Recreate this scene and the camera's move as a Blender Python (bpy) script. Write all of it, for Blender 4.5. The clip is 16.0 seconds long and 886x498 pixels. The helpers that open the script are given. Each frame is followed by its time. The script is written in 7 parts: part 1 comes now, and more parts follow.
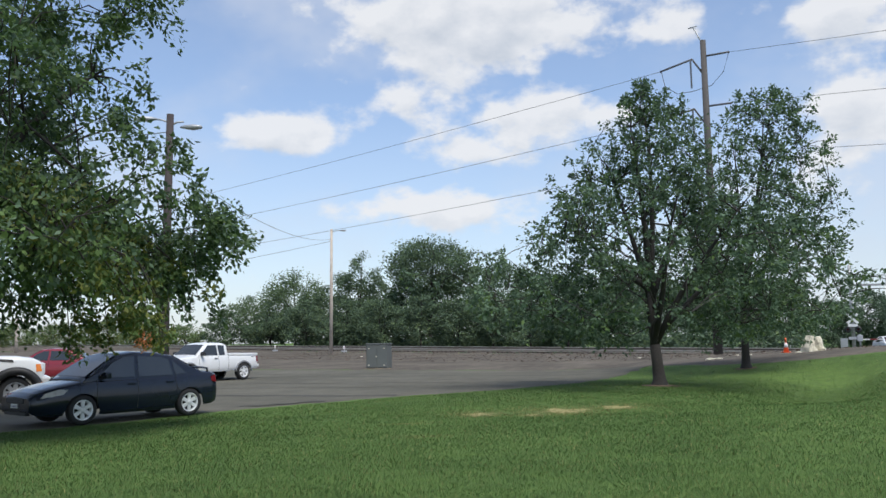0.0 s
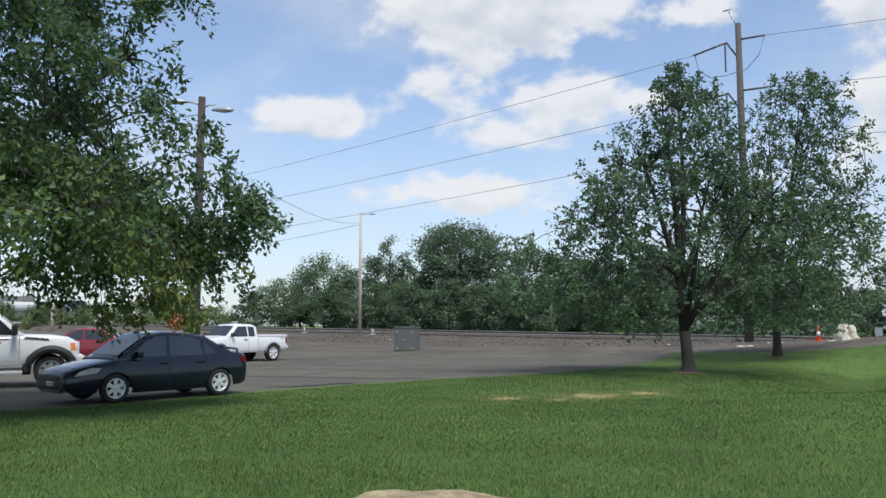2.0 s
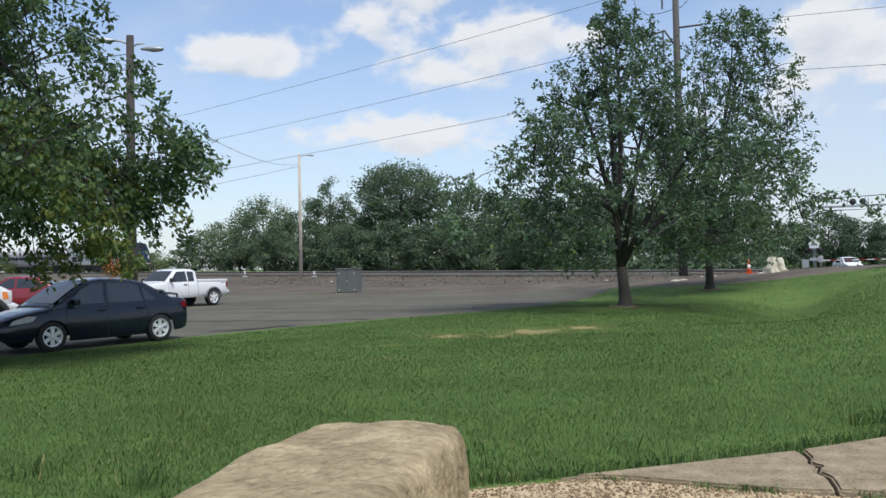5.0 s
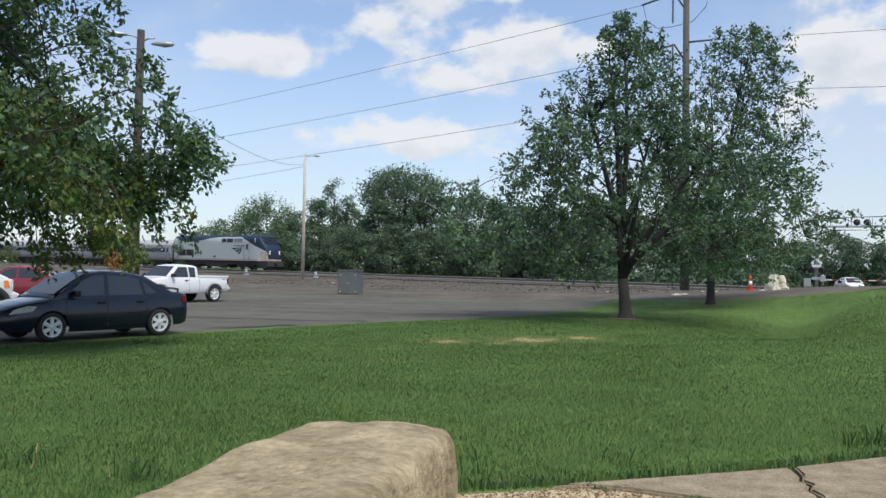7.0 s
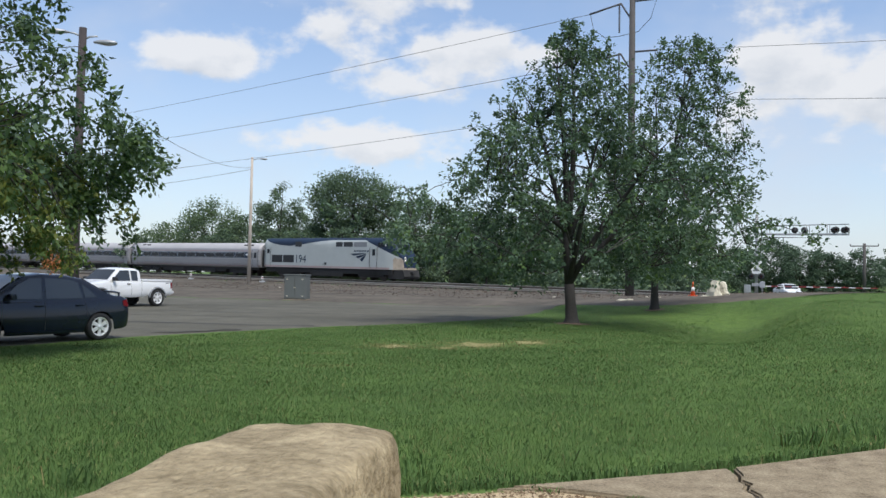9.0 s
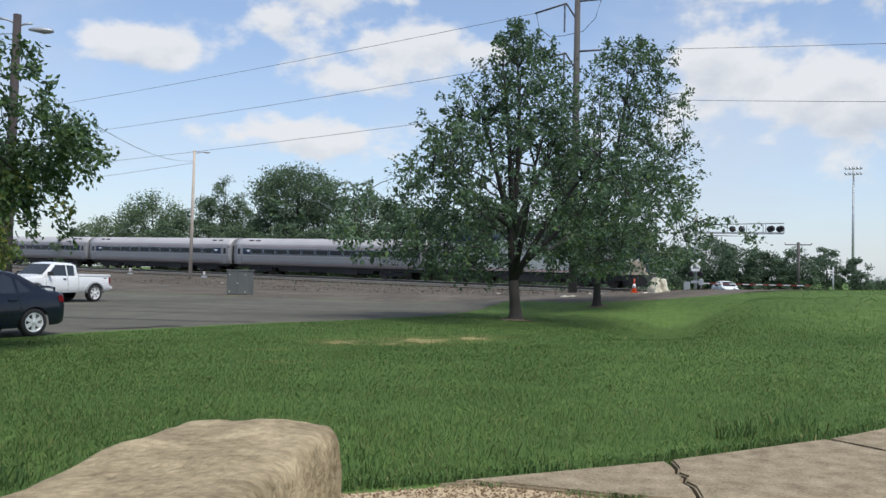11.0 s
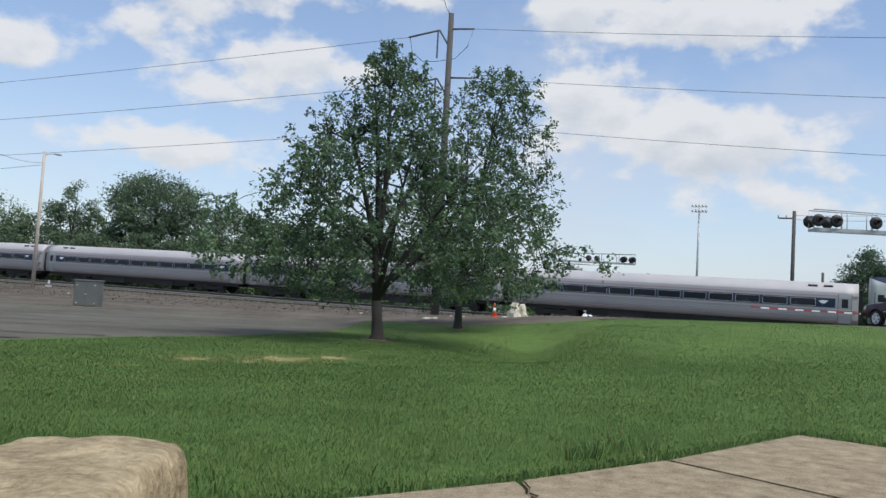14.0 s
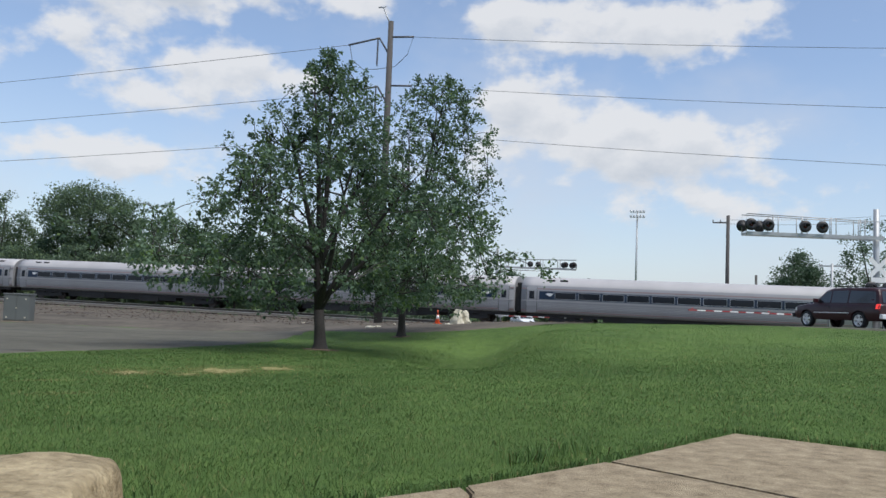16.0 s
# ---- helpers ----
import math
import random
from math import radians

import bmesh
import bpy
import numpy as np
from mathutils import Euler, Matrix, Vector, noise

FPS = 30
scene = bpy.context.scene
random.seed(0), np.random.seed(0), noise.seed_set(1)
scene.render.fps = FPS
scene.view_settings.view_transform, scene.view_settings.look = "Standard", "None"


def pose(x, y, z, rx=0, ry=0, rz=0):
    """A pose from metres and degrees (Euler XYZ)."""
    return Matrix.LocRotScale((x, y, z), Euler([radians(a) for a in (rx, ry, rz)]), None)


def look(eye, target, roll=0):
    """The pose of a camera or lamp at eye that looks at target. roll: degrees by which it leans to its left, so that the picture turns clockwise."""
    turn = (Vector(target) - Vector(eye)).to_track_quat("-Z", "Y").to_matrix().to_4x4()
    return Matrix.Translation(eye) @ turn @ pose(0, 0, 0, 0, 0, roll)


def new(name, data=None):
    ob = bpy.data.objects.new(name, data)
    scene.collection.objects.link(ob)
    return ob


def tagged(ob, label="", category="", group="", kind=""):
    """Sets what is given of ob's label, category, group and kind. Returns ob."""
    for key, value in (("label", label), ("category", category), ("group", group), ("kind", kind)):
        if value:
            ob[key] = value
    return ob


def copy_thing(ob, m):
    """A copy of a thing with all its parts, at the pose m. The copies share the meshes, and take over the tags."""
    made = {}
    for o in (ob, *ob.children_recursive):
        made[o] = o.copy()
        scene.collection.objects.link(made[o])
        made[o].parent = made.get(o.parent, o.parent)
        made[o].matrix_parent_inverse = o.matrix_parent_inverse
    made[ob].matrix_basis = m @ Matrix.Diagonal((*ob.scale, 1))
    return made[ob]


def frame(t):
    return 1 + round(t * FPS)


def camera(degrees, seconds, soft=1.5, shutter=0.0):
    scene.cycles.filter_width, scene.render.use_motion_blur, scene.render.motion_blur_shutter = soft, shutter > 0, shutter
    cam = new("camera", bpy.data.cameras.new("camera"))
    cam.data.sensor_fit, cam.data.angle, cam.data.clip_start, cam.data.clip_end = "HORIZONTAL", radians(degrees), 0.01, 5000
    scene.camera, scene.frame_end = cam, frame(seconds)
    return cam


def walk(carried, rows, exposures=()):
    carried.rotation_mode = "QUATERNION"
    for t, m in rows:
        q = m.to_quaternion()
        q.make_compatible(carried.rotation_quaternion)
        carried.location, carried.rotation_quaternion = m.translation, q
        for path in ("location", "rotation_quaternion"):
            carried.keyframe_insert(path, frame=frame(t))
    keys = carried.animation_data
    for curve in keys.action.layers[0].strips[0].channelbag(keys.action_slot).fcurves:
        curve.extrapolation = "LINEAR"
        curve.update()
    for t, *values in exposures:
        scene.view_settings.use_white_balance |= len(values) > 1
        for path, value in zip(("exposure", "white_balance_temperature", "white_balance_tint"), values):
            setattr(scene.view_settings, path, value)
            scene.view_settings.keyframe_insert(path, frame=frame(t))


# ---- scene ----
cam = camera(55.45, 16.0)
PATH = [
    (0.0, pose(-0.000, 0.000, 1.700, 96.10, 0.90, 0.10)),
    (0.5, pose(-0.004, 0.000, 1.701, 95.87, 0.68, 0.08)),
    (1.0, pose(-0.007, 0.004, 1.696, 95.37, 0.45, 1.03)),
    (1.5, pose(0.003, 0.005, 1.694, 95.19, 0.33, 1.62)),
    (2.0, pose(0.012, 0.008, 1.690, 95.05, 0.21, 2.01)),
    (2.5, pose(0.037, 0.004, 1.683, 94.59, 0.44, 2.02)),
    (3.0, pose(0.060, -0.003, 1.683, 93.91, 1.56, 1.35)),
    (3.5, pose(0.021, -0.013, 1.691, 92.33, 1.63, -0.35)),
    (4.0, pose(0.009, -0.024, 1.691, 91.21, 1.42, -1.58)),
    (4.5, pose(0.004, -0.037, 1.686, 90.95, 1.64, -1.88)),
    (7.0, pose(0.018, -0.063, 1.676, 91.32, -0.74, -1.82)),
    (7.5, pose(0.024, -0.054, 1.672, 92.53, -0.78, -1.61)),
    (8.0, pose(0.023, -0.050, 1.669, 93.12, -0.98, -2.03)),
    (8.5, pose(0.027, -0.052, 1.666, 92.68, -0.88, -3.78)),
    (9.0, pose(0.030, -0.052, 1.663, 91.72, -1.00, -5.33)),
    (11.5, pose(0.039, -0.058, 1.660, 91.55, -1.29, -9.66)),
    (12.0, pose(0.040, -0.054, 1.660, 91.48, -1.27, -10.21)),
    (12.5, pose(0.045, -0.051, 1.659, 91.19, -1.20, -11.14)),
    (13.0, pose(0.042, -0.071, 1.659, 91.81, -2.45, -14.18)),
    (13.5, pose(0.038, -0.070, 1.658, 93.02, -3.36, -17.02)),
    (14.0, pose(0.043, -0.068, 1.656, 93.27, -3.21, -18.29)),
    (14.5, pose(0.047, -0.070, 1.653, 93.18, -2.70, -19.12)),
    (15.0, pose(0.049, -0.079, 1.653, 93.64, -2.12, -20.01)),
    (15.5, pose(0.050, -0.079, 1.652, 94.06, -2.13, -21.14)),
    (16.0, pose(0.050, -0.074, 1.651, 93.97, -2.25, -22.14)),
]
walk(cam, PATH, exposures=[(0.0, .05, 6320, 10), (8.5, .04, 6320, 10), (12.0, -.03, 6320, 10), (16.0, -.07, 6320, 10)])

# ---- light: partly cloudy summer afternoon, the place itself mostly under cloud ----
SUN_AZ, SUN_EL = 152.0, 60.0
world = bpy.data.worlds.new("sky")
scene.world = world
world.use_nodes = True


def sky_nodes():
    nt = world.node_tree
    nt.nodes.clear()
    N, L = nt.nodes, nt.links

    def math_node(op, a, b=None, c=None, clamp=False):
        n = N.new("ShaderNodeMath")
        n.operation, n.use_clamp = op, clamp
        for i, v in enumerate((a, b, c)):
            if v is None:
                continue
            if isinstance(v, (int, float)):
                n.inputs[i].default_value = v
            else:
                L.new(v, n.inputs[i])
        return n.outputs[0]

    tc = N.new("ShaderNodeTexCoord")
    sep = N.new("ShaderNodeSeparateXYZ")
    L.new(tc.outputs["Generated"], sep.inputs[0])
    az = math_node("MULTIPLY", math_node("ARCTAN2", sep.outputs[0], sep.outputs[1]), 57.2958)
    el = math_node("MULTIPLY", math_node("ARCSINE", sep.outputs[2]), 57.2958)
    comb = N.new("ShaderNodeCombineXYZ")
    L.new(az, comb.inputs[0])
    L.new(el, comb.inputs[1])

    def cloud_noise(scale, detail, rough, off, rise=0.0):
        m = N.new("ShaderNodeMapping")
        m.inputs["Scale"].default_value = (scale * 0.8, scale * 1.2, 1)
        m.inputs["Location"].default_value = (off - rise * scale * 0.5, off * 0.7 + rise * scale * 1.2, off)
        L.new(comb.outputs[0], m.inputs[0])
        n = N.new("ShaderNodeTexNoise")
        n.inputs["Scale"].default_value = 1.0
        n.inputs["Detail"].default_value = detail
        n.inputs["Roughness"].default_value = rough
        L.new(m.outputs[0], n.inputs["Vector"])
        return n.outputs[0]

    big = cloud_noise(0.11, 7, 0.58, 3.3)
    fine = cloud_noise(0.42, 8, 0.54, 9.1)
    fine_up = cloud_noise(0.42, 8, 0.54, 9.1, 0.9)
    # cloud banks: azimuth, elevation, half width, half height, weight
    banks = [(1.5, 21.2, 10.5, 2.9, 1.35), (-13.0, 13.8, 3.0, 1.4, 1.0), (-9.0, 13.7, 2.4, 1.3, 0.9),
             (8.5, 14.6, 5.6, 1.7, 1.1), (1.5, 12.4, 4.6, 1.2, 0.8), (-0.5, 8.7, 8.0, 1.5, 1.2),
             (-3.0, 16.0, 5.5, 1.8, 0.55), (16.5, 20.0, 3.2, 1.3, 0.8), (27.0, 14.2, 3.0, 1.9, 1.1),
             (34.5, 11.6, 7.5, 1.9, 1.4), (37.0, 18.6, 7.5, 2.2, 1.2), (26.0, 19.2, 3.5, 1.8, 1.0),
             (-31.0, 10.0, 8.0, 2.0, 0.9), (62.0, 15.0, 9.0, 3.0, 1.1), (38.0, 7.5, 9.0, 2.2, .7), (21.5, 9.5, 5.0, 1.5, .6), (8.0, 31.0, 16.0, 4.0, 1.0)]

    def bank_sum(rise):
        total = None
        for a, e, w, h, k in banks:
            da = math_node("DIVIDE", math_node("SUBTRACT", az, a), w)
            de = math_node("DIVIDE", math_node("SUBTRACT", el, e - rise), h)
            d2 = math_node("ADD", math_node("MULTIPLY", da, da), math_node("MULTIPLY", de, de))
            g = math_node("MULTIPLY", math_node("EXPONENT", math_node("MULTIPLY", d2, -0.8)), k)
            total = g if total is None else math_node("ADD", total, g)
        return total

    total, total_up = bank_sum(0.0), bank_sum(1.3)
    # away from the mapped banks the noise alone makes scattered cloud
    away = math_node("MULTIPLY", math_node("SUBTRACT", big, 0.47), 1.2)
    field = math_node("ADD", math_node("ADD", math_node("MULTIPLY", total, 1.0), away),
                      math_node("MULTIPLY", math_node("SUBTRACT", fine, 0.5), 1.7))
    dens = N.new("ShaderNodeMapRange")
    dens.interpolation_type = "SMOOTHSTEP"
    dens.inputs["From Min"].default_value, dens.inputs["From Max"].default_value = 0.46, 0.94
    L.new(field, dens.inputs["Value"])
    haze = N.new("ShaderNodeMapRange")
    haze.inputs["From Min"].default_value, haze.inputs["From Max"].default_value = 16.0, -1.0
    haze.inputs["To Min"].default_value, haze.inputs["To Max"].default_value = 0.16, 0.66
    L.new(el, haze.inputs["Value"])
    sky = N.new("ShaderNodeTexSky")
    sky.sky_type, sky.sun_disc = "NISHITA", False
    sky.sun_elevation, sky.sun_rotation = radians(SUN_EL), radians(SUN_AZ)
    sky.air_density, sky.dust_density, sky.ozone_density = 1.0, 0.6, 1.3
    gain = N.new("ShaderNodeMix")
    gain.data_type, gain.blend_type = "RGBA", "MULTIPLY"
    gain.inputs["Factor"].default_value = 1.0
    L.new(sky.outputs[0], gain.inputs["A"])
    gain.inputs["B"].default_value = (1.55, 1.58, 1.66, 1)
    hz = N.new("ShaderNodeMix")
    hz.data_type = "RGBA"
    L.new(haze.outputs[0], hz.inputs["Factor"])
    L.new(gain.outputs["Result"], hz.inputs["A"])
    hz.inputs["B"].default_value = (6.2, 6.85, 7.75, 1)
    # thin high veil, drawn out in soft streaks
    thin = N.new("ShaderNodeMapRange")
    thin.interpolation_type = "SMOOTHSTEP"
    thin.inputs["From Min"].default_value, thin.inputs["From Max"].default_value = 0.42, 0.72
    thin.inputs["To Max"].default_value = 0.55
    L.new(cloud_noise(0.075, 5, 0.55, 21.7), thin.inputs["Value"])
    veil = N.new("ShaderNodeMix")
    veil.data_type = "RGBA"
    L.new(thin.outputs[0], veil.inputs["Factor"])
    L.new(hz.outputs["Result"], veil.inputs["A"])
    veil.inputs["B"].default_value = (6.5, 6.9, 7.7, 1)
    # cloud body: white tops, grey undersides from thickness
    shade = N.new("ShaderNodeMapRange")
    shade.inputs["From Min"].default_value, shade.inputs["From Max"].default_value = 0.35, 1.75
    shade.inputs["To Min"].default_value, shade.inputs["To Max"].default_value = 0.0, 1.0
    relief = math_node("ADD", math_node("MULTIPLY", math_node("SUBTRACT", fine_up, fine), 2.2),
                       math_node("MULTIPLY", math_node("SUBTRACT", total_up, total), 0.9))
    L.new(math_node("ADD", math_node("MULTIPLY", field, 0.6), relief), shade.inputs["Value"])
    cl = N.new("ShaderNodeMix")
    cl.data_type = "RGBA"
    L.new(shade.outputs[0], cl.inputs["Factor"])
    cl.inputs["A"].default_value = (8.3, 8.3, 8.35, 1)
    cl.inputs["B"].default_value = (5.0, 5.5, 6.2, 1)
    mix = N.new("ShaderNodeMix")
    mix.data_type = "RGBA"
    L.new(math_node("MULTIPLY", dens.outputs[0], 0.92), mix.inputs["Factor"])
    L.new(veil.outputs["Result"], mix.inputs["A"])
    L.new(cl.outputs["Result"], mix.inputs["B"])
    bg = N.new("ShaderNodeBackground")
    bg.inputs["Strength"].default_value = 0.1
    L.new(mix.outputs["Result"], bg.inputs["Color"])
    out = N.new("ShaderNodeOutputWorld")
    L.new(bg.outputs[0], out.inputs["Surface"])


sky_nodes()
sun_data = bpy.data.lights.new("sun", "SUN")
sun_data.energy, sun_data.angle, sun_data.color = 3.6, radians(22), (1.0, 0.95, 0.87)
sun = new("sun", sun_data)
a, e = radians(SUN_AZ), radians(SUN_EL)
sun.matrix_world = look((60 * math.sin(a) * math.cos(e), 60 * math.cos(a) * math.cos(e), 60 * math.sin(e)), (0, 0, 0))
scene.view_settings.exposure = 0.0

# ---- materials ----
MATS = {}


def material(name, color, rough=0.7, metal=0.0, vary=0.25, grain=8.0, stain=0.6, bump=0.2, bump_scale=None,
             spec=0.5, random_tint=0.0, color2=None, island=0.0, trans=0.0, coat=0.0):
    """A surface with colour variation at two scales, roughness variation and fine relief."""
    if name in MATS:
        return MATS[name]
    m = bpy.data.materials.new(name)
    m.use_nodes = True
    nt = m.node_tree
    N, L = nt.nodes, nt.links
    b = N["Principled BSDF"]
    b.inputs["Metallic"].default_value = metal
    b.inputs["Specular IOR Level"].default_value = spec
    b.inputs["Coat Weight"].default_value = coat
    b.inputs["Coat Roughness"].default_value = 0.05
    tc = N.new("ShaderNodeTexCoord")
    n1 = N.new("ShaderNodeTexNoise")
    n1.inputs["Scale"].default_value, n1.inputs["Detail"].default_value = grain, 6
    n2 = N.new("ShaderNodeTexNoise")
    n2.inputs["Scale"].default_value, n2.inputs["Detail"].default_value = stain, 4
    L.new(tc.outputs["Object"], n1.inputs["Vector"])
    L.new(tc.outputs["Object"], n2.inputs["Vector"])
    add = N.new("ShaderNodeMath")
    add.operation = "ADD"
    L.new(n1.outputs[0], add.inputs[0])
    L.new(n2.outputs[0], add.inputs[1])
    value = add.outputs[0]
    for amount, node, socket in ((random_tint, "ShaderNodeObjectInfo", "Random"), (island, "ShaderNodeNewGeometry", "Random Per Island")):
        if amount:
            o = N.new(node)
            mm = N.new("ShaderNodeMath")
            mm.operation = "MULTIPLY_ADD"
            L.new(o.outputs[socket], mm.inputs[0])
            mm.inputs[1].default_value = amount
            L.new(value, mm.inputs[2])
            sub = N.new("ShaderNodeMath")
            sub.operation = "SUBTRACT"
            L.new(mm.outputs[0], sub.inputs[0])
            sub.inputs[1].default_value = amount / 2
            value = sub.outputs[0]
    ramp = N.new("ShaderNodeMapRange")
    ramp.inputs["From Min"].default_value, ramp.inputs["From Max"].default_value = 0.6, 1.4
    L.new(value, ramp.inputs["Value"])
    mix = N.new("ShaderNodeMix")
    mix.data_type = "RGBA"
    L.new(ramp.outputs[0], mix.inputs["Factor"])
    c1 = [max(0.0, c * (1 - vary)) for c in color]
    c2 = list(color2) if color2 else [min(1.0, c * (1 + vary)) for c in color]
    mix.inputs["A"].default_value, mix.inputs["B"].default_value = (*c1, 1), (*c2, 1)
    L.new(mix.outputs["Result"], b.inputs["Base Color"])
    rr = N.new("ShaderNodeMapRange")
    rr.inputs["To Min"].default_value, rr.inputs["To Max"].default_value = max(0.02, rough - 0.1), min(1, rough + 0.1)
    L.new(n1.outputs[0], rr.inputs["Value"])
    L.new(rr.outputs[0], b.inputs["Roughness"])
    if bump:
        n3 = N.new("ShaderNodeTexNoise")
        n3.inputs["Scale"].default_value, n3.inputs["Detail"].default_value = bump_scale or grain * 4, 5
        L.new(tc.outputs["Object"], n3.inputs["Vector"])
        bp = N.new("ShaderNodeBump")
        bp.inputs["Strength"].default_value, bp.inputs["Distance"].default_value = bump, 0.02
        L.new(n3.outputs[0], bp.inputs["Height"])
        L.new(bp.outputs[0], b.inputs["Normal"])
    if trans:
        t = N.new("ShaderNodeBsdfTranslucent")
        L.new(mix.outputs["Result"], t.inputs["Color"])
        ms = N.new("ShaderNodeMixShader")
        ms.inputs[0].default_value = trans
        L.new(b.outputs[0], ms.inputs[1])
        L.new(t.outputs[0], ms.inputs[2])
        L.new(ms.outputs[0], N["Material Output"].inputs["Surface"])
    MATS[name] = m
    return m


def glow(name, color, strength):
    m = material(name, color, 0.3, bump=0)
    b = m.node_tree.nodes["Principled BSDF"]
    b.inputs["Emission Color"].default_value = (*color, 1)
    b.inputs["Emission Strength"].default_value = strength
    return m


turf = material("turf_soil", (0.085, 0.15, 0.043), 0.9, vary=0.35, grain=3.0, stain=0.25, bump=0.6, bump_scale=30, color2=(0.135, 0.21, 0.055), spec=0.1)
blade = material("grass_blade", (0.112, 0.214, 0.066), 0.75, vary=0.24, grain=0.8, stain=0.16, bump=0, color2=(0.190, 0.308, 0.104), island=0.5, spec=0.2, trans=0.48)
straw = material("dry_grass", (0.25, 0.225, 0.10), 0.8, vary=0.3, grain=2.0, bump=0, island=0.8, spec=0.1)
asphalt = material("worn_asphalt", (0.107, 0.102, 0.081), 0.9, vary=0.25, grain=1.2, stain=0.18, bump=0.35, bump_scale=60, color2=(0.152, 0.145, 0.116), spec=0.15)
ballast_mat = material("ballast_dirt", (0.105, 0.092, 0.076), 0.95, vary=0.45, grain=2.2, stain=0.3, bump=0.9, bump_scale=9, color2=(0.17, 0.148, 0.12), spec=0.1)
concrete = material("old_concrete", (0.33, 0.25, 0.15), 0.9, vary=0.55, grain=58, stain=7.0, bump=0.8, bump_scale=150, color2=(0.53, 0.43, 0.285), spec=0.2)
gravel_mat = material("pea_gravel", (0.27, 0.165, 0.075), 0.8, vary=0.5, grain=6, bump=0.2, color2=(0.50, 0.39, 0.24), random_tint=0.6, island=0.9)
dirt = material("brown_dirt", (0.11, 0.075, 0.05), 0.95, vary=0.3, grain=8, bump=0.6)
stone_mat = material("sandstone", (0.32, 0.245, 0.135), 0.92, vary=0.52, grain=34, stain=6.0, bump=0.8, bump_scale=60, color2=(0.50, 0.405, 0.25), spec=0.2)
bark = material("bark", (0.035, 0.031, 0.028), 0.95, vary=0.35, grain=12, bump=0.8, bump_scale=25)
pole_wood = material("pole_wood", (0.085, 0.078, 0.074), 0.9, vary=0.25, grain=6, bump=0.5)
lamp_wood = material("dark_lamp_pole_wood", (0.052, 0.042, 0.042), 0.9, vary=0.3, grain=6, bump=0.5)
pale_wood = material("pale_pole_wood", (0.50, 0.43, 0.36), 0.9, vary=0.22, grain=5, bump=0.4)
leaf_a = material("maple_leaf", (0.092, 0.155, 0.095), 0.55, vary=0.4, grain=0.9, stain=0.3, bump=0, color2=(0.145, 0.22, 0.13), island=0.4, spec=0.25, trans=0.35)
leaf_b = material("broad_leaf", (0.075, 0.145, 0.055), 0.5, vary=0.4, grain=0.7, stain=0.25, bump=0, color2=(0.15, 0.23, 0.075), island=0.6, spec=0.25, trans=0.4)
# sun shining through leaves, put into the colour as yellow-green
leaf_sun = material("sunlit_yellow_leaf", (0.13, 0.17, 0.035), 0.5, vary=0.35, grain=0.7, bump=0, color2=(0.2, 0.22, 0.05), island=0.8, spec=0.3, trans=0.3)
# far foliage: haze painted in as paler leaf colours, the first one bluish
leaf_far = material("hazed_far_leaf", (0.108, 0.165, 0.112), 0.8, vary=0.35, grain=0.15, stain=0.05, bump=0, color2=(0.16, 0.225, 0.14), island=0.4, spec=0.1, trans=0.3)
leaf_far_light = material("hazed_far_light_leaf", (0.15, 0.215, 0.105), 0.8, vary=0.3, grain=0.15, stain=0.05, bump=0, color2=(0.21, 0.29, 0.14), island=0.4, spec=0.1, trans=0.3)
leaf_orange = material("orange_leaf", (0.70, 0.27, 0.12), 0.6, vary=0.3, grain=0.5, bump=0, island=0.6, trans=0.3)
rust_steel = material("rusty_rail", (0.12, 0.095, 0.078), 0.7, metal=0.3, vary=0.3, grain=4, bump=0.3)
pale_rail = material("weathered_rail", (0.30, 0.265, 0.22), 0.7, metal=0.2, vary=0.2, grain=3, bump=0.1)
rail_head = material("rail_head", (0.5, 0.46, 0.40), 0.45, metal=0.8, vary=0.15, grain=3, bump=0)
tie_wood = material("tie_wood", (0.06, 0.05, 0.042), 0.95, vary=0.35, grain=4, bump=0.5, random_tint=0.5)
galv = material("galvanised_steel", (0.42, 0.43, 0.44), 0.55, metal=0.5, vary=0.15, grain=4, bump=0.05)
box_green = material("utility_box_paint", (0.115, 0.125, 0.118), 0.6, vary=0.12, grain=2, bump=0.05)
black_paint = material("black_paint", (0.02, 0.02, 0.021), 0.5, vary=0.2, grain=4, bump=0.05)
white_paint = material("white_paint", (0.78, 0.78, 0.77), 0.4, vary=0.06, grain=2, bump=0.02)
wire_mat = material("wire", (0.08, 0.085, 0.095), 0.6, vary=0.1, bump=0)

# ---- helpers for meshes ----


def mesh_object(name, bm, mat, smooth=False):
    me = bpy.data.meshes.new(name)
    bm.to_mesh(me)
    bm.free()
    for m in (mat if isinstance(mat, (list, tuple)) else [mat]):
        me.materials.append(m)
    if smooth:
        for p in me.polygons:
            p.use_smooth = True
    return new(name, me)


def part(name, bm, mat, parent, label="", smooth=False):
    ob = mesh_object(name, bm, mat, smooth)
    ob.parent = parent
    if label:
        ob["label"] = label
    return ob


def share(name, ob, parent, m):
    """Another part on the same mesh."""
    o = new(name, ob.data)
    o.parent = parent
    o.matrix_basis = m
    return o


def thing(name, label, category, m=None, group="", kind=""):
    ob = new(name)
    ob.empty_display_size = 0.2
    if m is not None:
        ob.matrix_basis = m
    return tagged(ob, label, category, group, kind)


def from_arrays(name, verts, faces, mat, smooth=False):
    me = bpy.data.meshes.new(name)
    me.from_pydata([tuple(v) for v in verts], [], faces)
    for m in (mat if isinstance(mat, (list, tuple)) else [mat]):
        me.materials.append(m)
    if smooth:
        for p in me.polygons:
            p.use_smooth = True
    return new(name, me)


